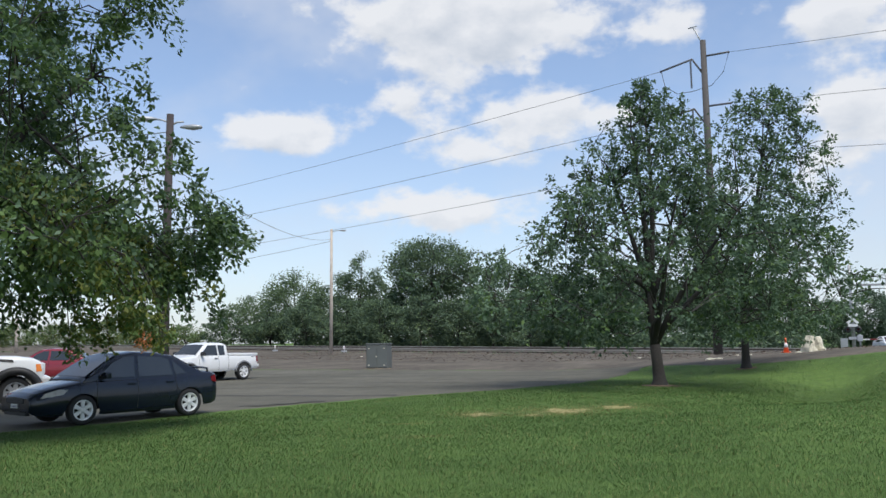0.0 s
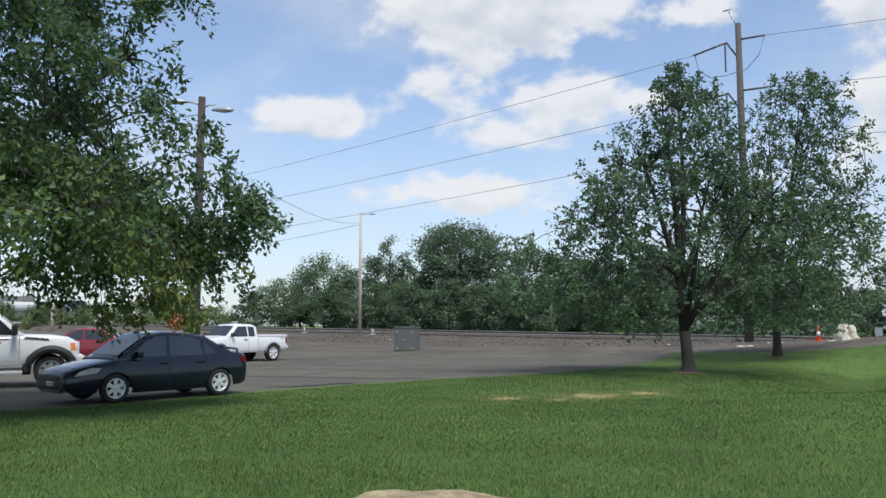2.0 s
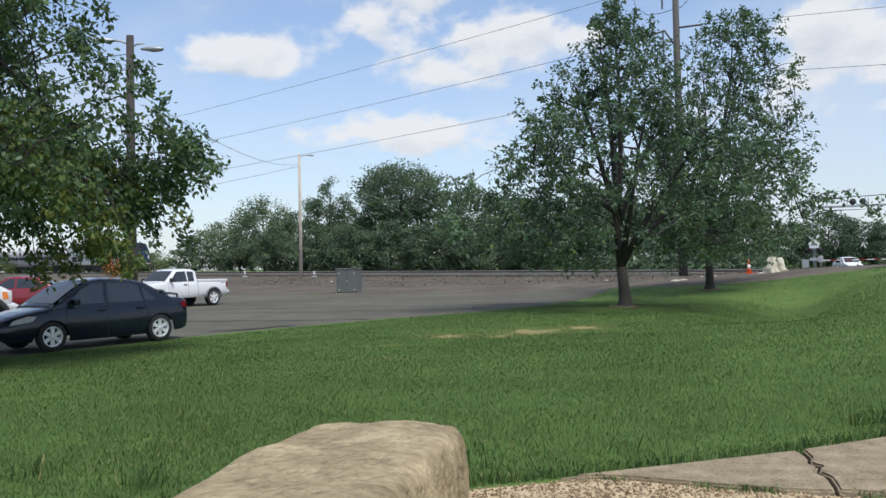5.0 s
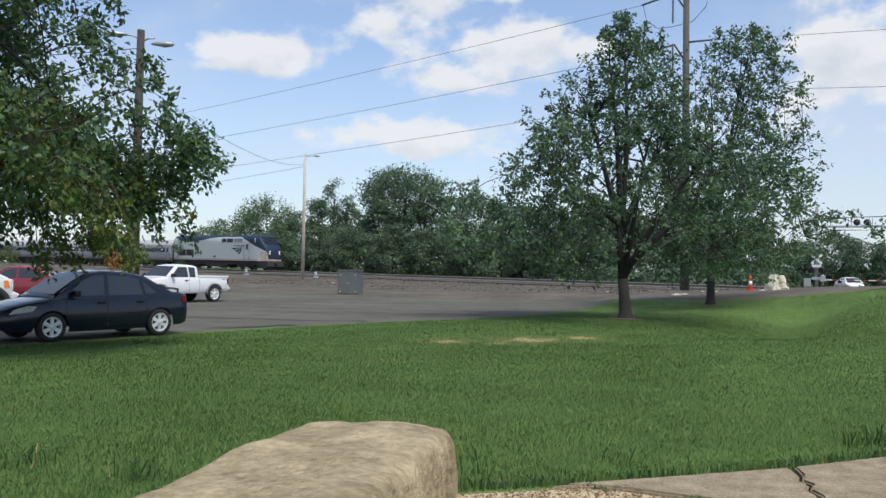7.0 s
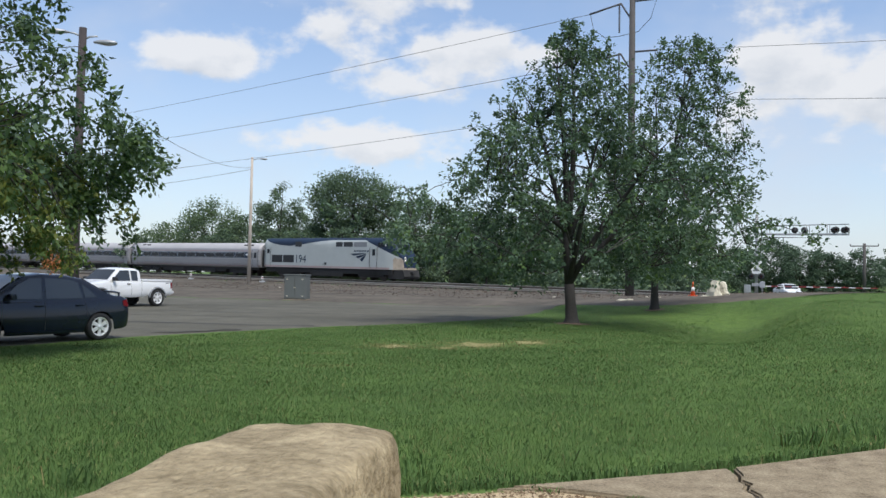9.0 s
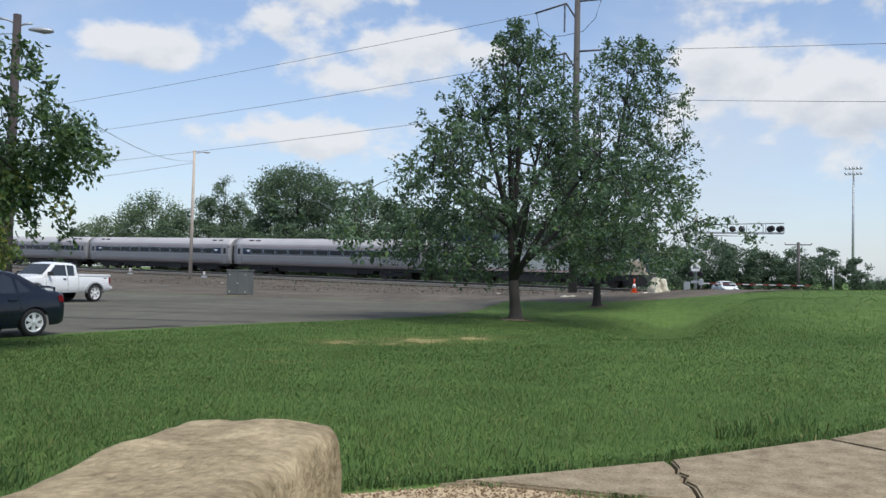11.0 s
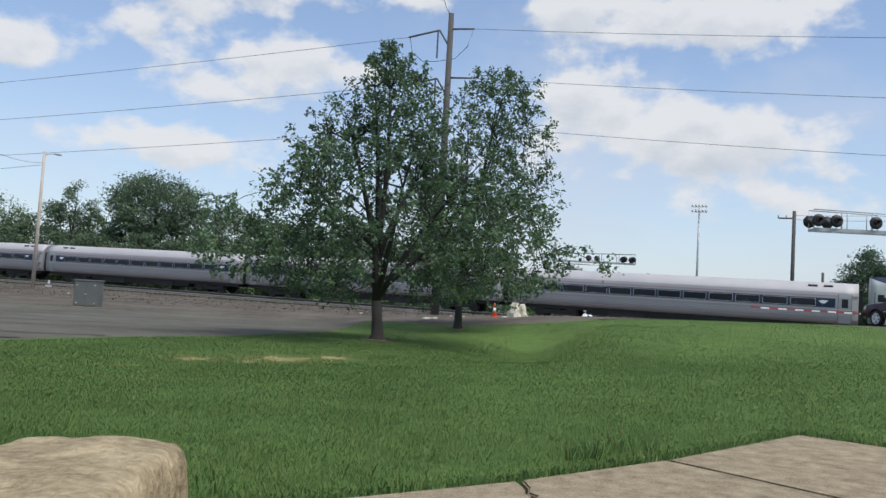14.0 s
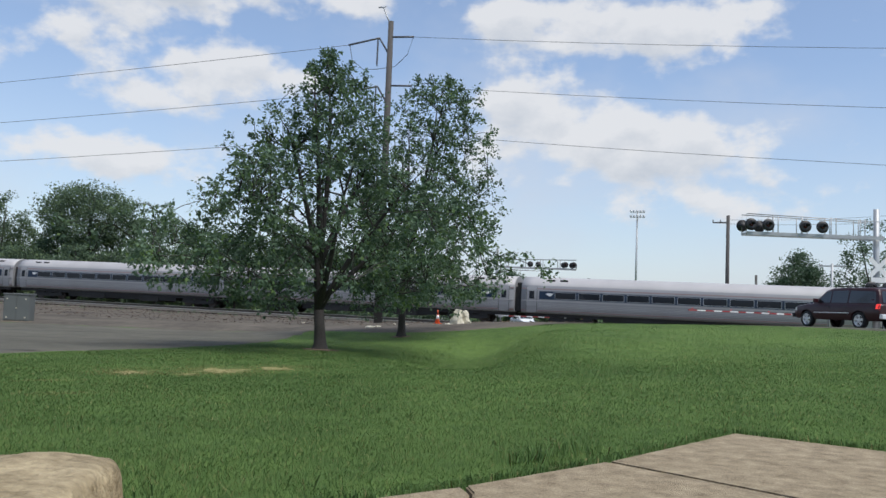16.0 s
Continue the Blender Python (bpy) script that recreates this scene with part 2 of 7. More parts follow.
def blade_mesh(name, co, tris, mats, idx, normals):
    """Many small leaves: an array (leaves, corners, 3), each leaf made of the same triangles."""
    n, k = co.shape[:2]
    f = (np.array(tris)[None] + (np.arange(n) * k)[:, None, None]).reshape(-1, 3)
    me = bpy.data.meshes.new(name)
    me.vertices.add(n * k)
    me.vertices.foreach_set("co", co.reshape(-1).astype(np.float32))
    me.loops.add(len(f) * 3)
    me.loops.foreach_set("vertex_index", f.reshape(-1).astype(np.int32))
    me.polygons.add(len(f))
    me.polygons.foreach_set("loop_start", np.arange(0, len(f) * 3, 3, dtype=np.int32))
    for m in mats:
        me.materials.append(m)
    me.polygons.foreach_set("material_index", np.repeat(idx, len(tris)).astype(np.int32))
    me.polygons.foreach_set("use_smooth", np.ones(len(f), bool))
    at = me.attributes.new("custom_normal", "FLOAT_VECTOR", "POINT")
    at.data.foreach_set("vector", np.repeat(normals, k, axis=0).reshape(-1).astype(np.float32))
    me.update()
    me.validate()
    return new(name, me)


def tri_mesh(name, co, mats, idx=None, smooth=False, normals=None):
    """A mesh of loose polygons from an array (faces, corners, 3)."""
    nf, k = co.shape[:2]
    me = bpy.data.meshes.new(name)
    me.vertices.add(nf * k)
    me.vertices.foreach_set("co", co.reshape(-1).astype(np.float32))
    me.loops.add(nf * k)
    me.loops.foreach_set("vertex_index", np.arange(nf * k, dtype=np.int32))
    me.polygons.add(nf)
    me.polygons.foreach_set("loop_start", np.arange(0, nf * k, k, dtype=np.int32))
    for m in (mats if isinstance(mats, (list, tuple)) else [mats]):
        me.materials.append(m)
    if idx is not None:
        me.polygons.foreach_set("material_index", idx.astype(np.int32))
    if smooth:
        me.polygons.foreach_set("use_smooth", np.ones(nf, bool))
    if normals is not None:
        me.polygons.foreach_set("use_smooth", np.ones(nf, bool))
        at = me.attributes.new("custom_normal", "FLOAT_VECTOR", "POINT")
        at.data.foreach_set("vector", np.repeat(normals, k, axis=0).reshape(-1).astype(np.float32))
    me.update()
    me.validate()
    return new(name, me)


def box(bm, x0, x1, y0, y1, z0, z1, bevel=0.0, mi=0):
    r = bmesh.ops.create_cube(bm, size=1)
    vs = r["verts"]
    for v in vs:
        v.co = Vector((x0 + (v.co.x + 0.5) * (x1 - x0), y0 + (v.co.y + 0.5) * (y1 - y0), z0 + (v.co.z + 0.5) * (z1 - z0)))
    fs = {f for v in vs for f in v.link_faces}
    for f in fs:
        f.material_index = mi
    if bevel:
        es = list({e for v in vs for e in v.link_edges})
        bmesh.ops.bevel(bm, geom=es, offset=bevel, segments=2, profile=0.6, affect="EDGES")
    return bm


def tube(bm, pts, radii, seg=8, mi=0, cap=True):
    """A tapered tube along points."""
    pts = [Vector(p) for p in pts]
    if isinstance(radii, (int, float)):
        radii = [radii] * len(pts)
    rings = []
    for i, p in enumerate(pts):
        d = (pts[min(i + 1, len(pts) - 1)] - pts[max(i - 1, 0)]).normalized()
        u = d.cross(Vector((0.31, 0.17, 0.93)) if abs(d.z) < 0.9 else Vector((1, 0.1, 0))).normalized()
        w = d.cross(u)
        rings.append([bm.verts.new(p + (u * math.cos(k * 2 * math.pi / seg) + w * math.sin(k * 2 * math.pi / seg)) * radii[i]) for k in range(seg)])
    for a, b in zip(rings, rings[1:]):
        for k in range(seg):
            f = bm.faces.new((a[k], a[(k + 1) % seg], b[(k + 1) % seg], b[k]))
            f.material_index, f.smooth = mi, seg > 4
    if cap and seg > 2:
        bm.faces.new(rings[0][::-1]).material_index = mi
        bm.faces.new(rings[-1]).material_index = mi
    return bm


def lathe(bm, profile, m=None, seg=20, mi=0, cap=True):
    """Revolve (radius, along) about the y axis."""
    m = m or Matrix.Identity(4)
    rings = []
    for r, a in profile:
        rings.append([bm.verts.new(m @ Vector((r * math.cos(k * 2 * math.pi / seg), a, r * math.sin(k * 2 * math.pi / seg)))) for k in range(seg)])
    for p, q in zip(rings, rings[1:]):
        for k in range(seg):
            f = bm.faces.new((p[k], p[(k + 1) % seg], q[(k + 1) % seg], q[k]))
            f.material_index, f.smooth = mi, True
    for r in (rings[0][::-1], rings[-1]) if cap else ():
        bm.faces.new(r).material_index = mi
    return bm


def prism(bm, poly, y0, y1, mi=0):
    """Extrude an x-z outline along y."""
    a = [bm.verts.new((x, y0, z)) for x, z in poly]
    b = [bm.verts.new((x, y1, z)) for x, z in poly]
    n = len(poly)
    fs = [bm.faces.new(a), bm.faces.new(b[::-1])]
    fs += [bm.faces.new((a[k], b[k], b[(k + 1) % n], a[(k + 1) % n])) for k in range(n)]
    for f in fs:
        f.material_index = mi
    bmesh.ops.recalc_face_normals(bm, faces=fs)
    return bm


# ---- the lie of the land ----
# rail line: foot of the perpendicular from the origin, unit vector along (towards the crossing), grade
TN_AZ, TD = 42.2, 66.0
TNX, TNY = math.sin(radians(TN_AZ)), math.cos(radians(TN_AZ))
TX, TY = TNY, -TNX
RAIL_Z, GRADE = 0.37, -0.0093
YAW_TRACK = math.degrees(math.atan2(TY, TX))


def track_point(s, d, z=0.0):
    """s along the main line, d metres nearer (negative) or farther than it, z above the railhead."""
    return Vector((TNX * (TD + d) + TX * s, TNY * (TD + d) + TY * s, RAIL_Z + GRADE * s + z))


def polar(az, dist, z=0.0):
    return Vector((dist * math.sin(radians(az)), dist * math.cos(radians(az)), z))


LAND = [(0, 0, .52), (4, 3, .52), (0, 4.2, .52), (2.3, 4.8, .53), (5.8, 6.5, .54), (9, 4, .58), (0, -10, .5), (-10, -5, .45), (12, -8, .7),
        (-4, 5, .50), (-8, 8, .36), (-7, 13, .16), (-8.7, 16.7, .0), (-5.6, 20.7, .0), (-3, 23.8, 0), (2.1, 28.2, 0), (7.7, 37.1, .03),
        (0, 10, .40), (0, 17, .16), (3, 17, .18), (6.9, 27.5, .08), (12.5, 35.3, .28), (17.9, 41.3, .80), (7.2, 20.8, .24), (5, 12, .46),
        (11.7, 25.4, .05), (13.2, 30, .08), (9.5, 21, .14), (16.2, 27.6, .78), (14, 23.5, .56), (15.4, 31.5, .45), (18.4, 34.5, .9), (14.7, 19, .52), (11, 14, .55), (20, 24, .95), (20.2, 31.5, .98), (24.6, 36.5, 1.17), (22.4, 44.7, .93),
        (26.5, 30.5, 1.34), (30.5, 26, 1.46), (33, 28.5, 1.42), (36, 20, 1.5), (24, 16, 1.1), (16, 8, .7), (31, 40, 1.1),
        (-20, 30, 0), (-10, 40, 0), (0, 40, 0), (-40, 70, .05), (-2.7, 46.5, 0.05), (6, 42.6, .05), (-11, 51, .05), (-30, 20, 0), (-60, 40, 0), (-25, 5, .2), (30, 0, 1.2), (60, 10, 1.6)]
for s_, d_, z_ in [(-150, -9, -.7), (-150, 6, -.7), (-100, -8, -.5), (-100, 3, -.45), (-70, -8, -.55), (-70, 3, -.45), (-45, -8, -.45), (-45, 3, -.45), (-20, -8, -.1),
                   (-20, 3, -.45), (0, 3, -.3), (0, 0, -.2), (-10, -8, .35), (20, 0, -.2), (40, 0, -.3), (-60, 30, -1.0), (-120, 30, -1.2), (0, 25, -.9), (20, 20, -.9), (100, 0, -.6), (-250, 0, -1)]:
    p_ = track_point(s_, d_, z_)
    LAND.append((p_.x, p_.y, p_.z))
LAND = np.array(LAND)
_r = np.sqrt(((LAND[:, None, :2] - LAND[None, :, :2]) ** 2).sum(2) + 4.0)
_n = len(LAND)
_A = np.block([[-_r + 0.15 * np.eye(_n), np.ones((_n, 1))], [np.ones((1, _n)), np.zeros((1, 1))]])
_w = np.linalg.solve(_A, np.append(LAND[:, 2], 0))


SWALE_A = np.array([7.4, 18.3])
SWALE_D = np.array([9.2, 16.1])
SWALE_L = float(np.hypot(*SWALE_D))
SWALE_D = SWALE_D / SWALE_L


def land(x, y):
    """Height of the ground (arrays or numbers)."""
    x, y = np.asarray(x, float), np.asarray(y, float)
    flat = np.stack([x.ravel(), y.ravel()], 1)
    out = np.zeros(len(flat))
    for i in range(0, len(flat), 20000):
        q = flat[i:i + 20000]
        r = np.sqrt(((q[:, None] - LAND[None, :, :2]) ** 2).sum(2) + 4.0)
        out[i:i + 20000] = -r @ _w[:-1] + _w[-1]
    far = np.hypot(flat[:, 0], flat[:, 1])
    k = np.clip((far - 130) / 120, 0, 1)
    out = out * (1 - k) + (-0.6) * k
    # drainage swale along the foot of the bank, and the bank's crest beside it
    t = ((flat - SWALE_A) @ SWALE_D) / SWALE_L
    side = (flat - SWALE_A) @ np.array([SWALE_D[1], -SWALE_D[0]])
    fade = np.clip(t * 3 + .3, 0, 1) * np.clip((1 - t) * 4, 0, 1)
    out += fade * (-.36 * np.exp(-(side / 1.5) ** 2) + .17 * np.exp(-((side - 2.6) / 1.4) ** 2))
    return out.reshape(x.shape) if x.shape else float(out[0])


def on_land(x, y, dz=0.0):
    return Vector((x, y, land(x, y) + dz))


def grid_mesh(name, X, Y, Z, mat, smooth=True):
    h, w = X.shape
    idx = np.arange(h * w).reshape(h, w)
    faces = np.stack([idx[:-1, :-1], idx[:-1, 1:], idx[1:, 1:], idx[1:, :-1]], -1).reshape(-1, 4)
    return from_arrays(name, np.stack([X, Y, Z], -1).reshape(-1, 3), faces.tolist(), mat, smooth)


def strip(name, edge_a, edge_b, nu, nv, lift, mat, rough=0.0):
    """A sheet on the land between two edge lines."""
    def resample(e, n):
        e = np.array(e, float)
        d = np.concatenate([[0], np.cumsum(np.hypot(*np.diff(e, axis=0).T))])
        q = np.linspace(0, d[-1], n)
        return np.stack([np.interp(q, d, e[:, 0]), np.interp(q, d, e[:, 1])], 1)
    A, B = resample(edge_a, nu), resample(edge_b, nu)
    v = np.linspace(0, 1, nv)[:, None, None]
    P = A[None] * (1 - v) + B[None] * v
    if rough:
        rng = np.random.default_rng(5)
        P[0] += rng.normal(0, rough, P[0].shape)
    Z = land(P[..., 0], P[..., 1]) + lift
    if lift > 0:
        Z[0] -= lift * 1.5
        Z[-1] -= lift * 1.5
    return grid_mesh(name, P[..., 0], P[..., 1], Z, mat)


# ground sheet to the horizon
g_ = np.concatenate([np.linspace(0, 60, 121), 60 + np.cumsum(np.geomspace(0.75, 120, 42))])
g_ = np.concatenate([-g_[:0:-1], g_])
GX, GY = np.meshgrid(g_, g_)
GZ = land(GX, GY)
GZ[(GX > -.6) & (GX < 6) & (GY < 3.8 + .38 * GX) & (GY > -6)] -= .09
ground = tagged(grid_mesh("ground", GX, GY, GZ, turf), "mown green lawn rising gently towards a road bank", "lawn", kind="structure")

LOT_EDGE = [(-30, 4), (-14, 13), (-8.7, 16.7), (-7.05, 18.2), (-5.6, 20.7), (-2.97, 23.8), (-0.5, 26.2), (2.1, 28.2), (4.6, 31.2), (7.7, 36.6), (9.9, 41.5)]
BALLAST_EDGE = [(-90, 84), (-40, 65), (-26, 58), (-11.1, 50.6), (-2.7, 46.3), (2, 44), (6, 42.4), (8, 42.0), (10.2, 41.8)]
GRAVEL_EDGE = [(10.5, 41.0), (12.0, 37.9), (13.8, 36.6), (15.3, 35.8), (17, 35.3), (18.8, 35.2), (21.5, 38.5), (24.5, 44)]
lot = tagged(strip("parking_lot", LOT_EDGE, BALLAST_EDGE, 90, 40, 0.02, asphalt, 0.12), "worn grey asphalt parking lot with dark seams", "parking lot", kind="structure")
tb = [track_point(s, 14).to_2d() for s in np.linspace(-190, 24, 12)]
ballast = tagged(strip("ballast_ground", BALLAST_EDGE[:-1] + GRAVEL_EDGE, tb, 140, 40, 0.025, ballast_mat, 0.25), "brown ballast and cinder strip along the rails", "rail bed", kind="structure")
road = tagged(strip("road", [(26.0, -40), (29.0, 10), (27.9, 30), (29.0, 45), (33.5, 62), (39, 90), (47, 140)], [(36.0, -40), (37.0, 10), (36.6, 30), (37.6, 45), (42.0, 62), (48, 90), (56, 140)], 60, 10, 0.03, asphalt), "two-lane asphalt road over the level crossing", "road", kind="structure")


def seams():
    """Dark tar lines and patches across the lot."""
    rng = random.Random(8)
    for i, (x0, y0, x1, y1, w) in enumerate([(-16, 36.5, 5, 33.2, .10), (-13, 33.0, 2.5, 30.4, .07), (-18, 42, 6.5, 38.2, .12), (-9, 28.2, -1.5, 26.2, .22), (-5.5, 22.6, -3.4, 24.2, .16), (-14, 39.4, 3, 35.6, .06), (-20, 46, 7, 40.2, .08)]):
        n = 40
        t = np.linspace(0, 1, n)
        x = x0 + (x1 - x0) * t
        y = y0 + (y1 - y0) * t + np.array([noise.noise(Vector((k * 5, i * 3.1, 0))) for k in t]) * .35
        ww = w * (1 + .5 * np.array([noise.noise(Vector((k * 11, i * 7.7, 2))) for k in t]))
        X, Y = np.stack([x, x]), np.stack([y - ww, y + ww])
        ob = grid_mesh("tar_seam", X, Y, land(X, Y) + .026, tar)
        ob.parent = lot


tar = material("tar", (0.062, 0.059, 0.052), 0.8, vary=0.3, grain=2, bump=0.1, spec=0.2)
seams()

# ---- rails ----


def build_tracks():
    pitch = math.degrees(math.atan(-GRADE))
    for d, s0, s1, lab, head in ((0.0, -340, 60, "main line of two steel rails on wooden ties", rail_head), (-5.2, -340, 10, "rusty siding of two steel rails on wooden ties", rail_head)):
        top = 0.0 if d == 0 else -0.12
        ob = thing("railway_track", lab, "railway track", Matrix.Translation(track_point(0, d, top)) @ pose(0, 0, 0, 0, pitch, YAW_TRACK), group="railway tracks")
        for side in (-0.75, 0.75):
            bm = bmesh.new()
            prof = [(-.07, -.17), (.07, -.17), (.07, -.155), (.012, -.14), (.012, -.045), (.036, -.035), (.036, 0), (-.036, 0), (-.036, -.035), (-.012, -.045), (-.012, -.14), (-.07, -.155)]
            a = [bm.verts.new((s0, side + y, z)) for y, z in prof]
            b = [bm.verts.new((s1, side + y, z)) for y, z in prof]
            for k in range(len(prof)):
                f = bm.faces.new((a[k], b[k], b[(k + 1) % len(prof)], a[(k + 1) % len(prof)]))
                f.material_index = 1 if k in (6, 7) else 0
            bmesh.ops.recalc_face_normals(bm, faces=bm.faces)
            part("rail", bm, [rust_steel if d == 0 else pale_rail, head], ob)
        bm = bmesh.new()
        box(bm, -.11, .11, -1.3, 1.3, -.34, -.175, 0.012)
        tie = mesh_object("tie", bm, tie_wood)
        tie.parent = ob
        rng = random.Random(3)
        s_list = [s for s in np.arange(-112, 12, 0.56)]
        tie.matrix_basis = pose(s_list[0], 0, 0)
        for s in s_list[1:]:
            share("tie", tie, ob, pose(s, rng.uniform(-.05, .05), rng.uniform(-.015, .005), 0, 0, rng.uniform(-1.5, 1.5)))
        # shoulder of crushed stone under the ties
        bm = bmesh.new()
        n = 230
        rows = []
        rg = np.random.default_rng(4)
        for i in range(n + 1):
            s = s0 + (s1 - s0) * i / n
            rows.append([bm.verts.new((s, y + rg.normal(0, .05), z + rg.normal(0, .02))) for y, z in ((-2.6, -.95), (-1.75, -.33), (-.8, -.27), (0, -.25), (.8, -.27), (1.75, -.33), (2.6, -.95))])
        for p, q in zip(rows, rows[1:]):
            for k in range(6):
                bm.faces.new((p[k], q[k], q[k + 1], p[k + 1]))
        bmesh.ops.recalc_face_normals(bm, faces=bm.faces)
        part("ballast_bed", bm, ballast_mat, ob, smooth=True)


build_tracks()

# ---- train ----
loco_silver = material("locomotive_silver", (0.45, 0.475, 0.455), 0.5, metal=0.15, vary=0.07, grain=1.2, stain=0.35, bump=0.03)
loco_blue = material("locomotive_blue", (0.02, 0.034, 0.062), 0.5, vary=0.12, grain=2, bump=0.03, spec=0.2)
loco_stripe = material("locomotive_stripe", (0.40, 0.30, 0.28), 0.5, vary=0.12, grain=3, bump=0.02)
loco_soot = material("sooty_nose", (0.40, 0.33, 0.25), 0.6, vary=0.3, grain=2.5, stain=1.2, bump=0.05)
under_mat = material("grimy_underframe", (0.028, 0.027, 0.026), 0.85, vary=0.35, grain=3, bump=0.3)
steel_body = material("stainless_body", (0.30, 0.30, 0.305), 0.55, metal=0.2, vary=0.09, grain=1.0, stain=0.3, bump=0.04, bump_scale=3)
# the body's steel made paler: light from above put into the roof colour
roof_steel = material("toplit_stainless", (0.45, 0.435, 0.43), 0.6, metal=0.15, vary=0.10, grain=0.8, stain=0.25, bump=0.04)
band_mat = material("window_band", (0.02, 0.036, 0.065), 0.5, vary=0.2, grain=2, bump=0.0, spec=0.2)
train_glass = material("train_glass", (0.014, 0.016, 0.022), 0.25, vary=0.2, grain=1, bump=0, spec=0.3)
grille_mat = material("dark_grille", (0.03, 0.032, 0.035), 0.6, vary=0.2, grain=5, bump=0.4)
grey_grille = material("grey_grille", (0.22, 0.23, 0.24), 0.6, vary=0.15, grain=5, bump=0.3)
red_line = material("red_stripe", (0.27, 0.18, 0.18), 0.5, vary=0.15, bump=0)
wheel_steel = material("wheel_steel", (0.08, 0.07, 0.065), 0.6, metal=0.4, vary=0.3, bump=0.1)
lens_white = material("lamp_glass", (0.75, 0.72, 0.65), 0.2, vary=0.05, bump=0)


def panel(bm, pts, y, t=0.02, mi=0):
    """A thin plate with an x-z outline on the side at y; t is its thickness outwards."""
    s = 1 if y > 0 else -1
    return prism(bm, pts, y - s * 0.01, y + s * t, mi)


def rect(x0, x1, z0, z1):
    return [(x0, z0), (x1, z0), (x1, z1), (x0, z1)]


def text_mesh(name, body, size, mat, parent, m, label=""):
    cu = bpy.data.curves.new(name, "FONT")
    cu.body, cu.size, cu.extrude = body, size, 0.004
    tmp = new("tmp", cu)
    bpy.context.view_layer.update()
    me = bpy.data.meshes.new_from_object(tmp.evaluated_get(bpy.context.evaluated_depsgraph_get()))
    bpy.data.objects.remove(tmp)
    me.materials.clear()
    me.materials.append(mat)
    ob = new(name, me)
    ob.parent = parent
    ob.matrix_basis = m
    if label:
        ob["label"] = label
    return ob


def bogie(parent, x, wheelbase, radius):
    """A two-axle truck: side frames and bolster, with its wheel pairs as pieces."""
    bm = bmesh.new()
    for y in (-1.12, 1.12):
        prism(bm, [(x - wheelbase / 2 - .5, .42), (x - wheelbase / 2 - .3, .72), (x - .5, .62), (x + .5, .62), (x + wheelbase / 2 + .3, .72), (x + wheelbase / 2 + .5, .42), (x + .7, .3), (x - .7, .3)], y - .09, y + .09)
    box(bm, x - .35, x + .35, -1.1, 1.1, .45, .85)
    b = part("bogie", bm, under_mat, parent)
    for xx in (x - wheelbase / 2, x + wheelbase / 2):
        for y in (-.78, .78):
            bm = bmesh.new()
            s = 1 if y > 0 else -1
            lathe(bm, [(.1, y - .06 * s), (radius + .025, y - .06 * s), (radius, y - .02 * s), (radius - .01, y + .07 * s), (radius - .09, y + .07 * s), (.14, y + .03 * s), (.1, y + .09 * s)], pose(xx, 0, radius), 20)
            bmesh.ops.recalc_face_normals(bm, faces=bm.faces)
            part("wheel", bm, wheel_steel, b)
    return b


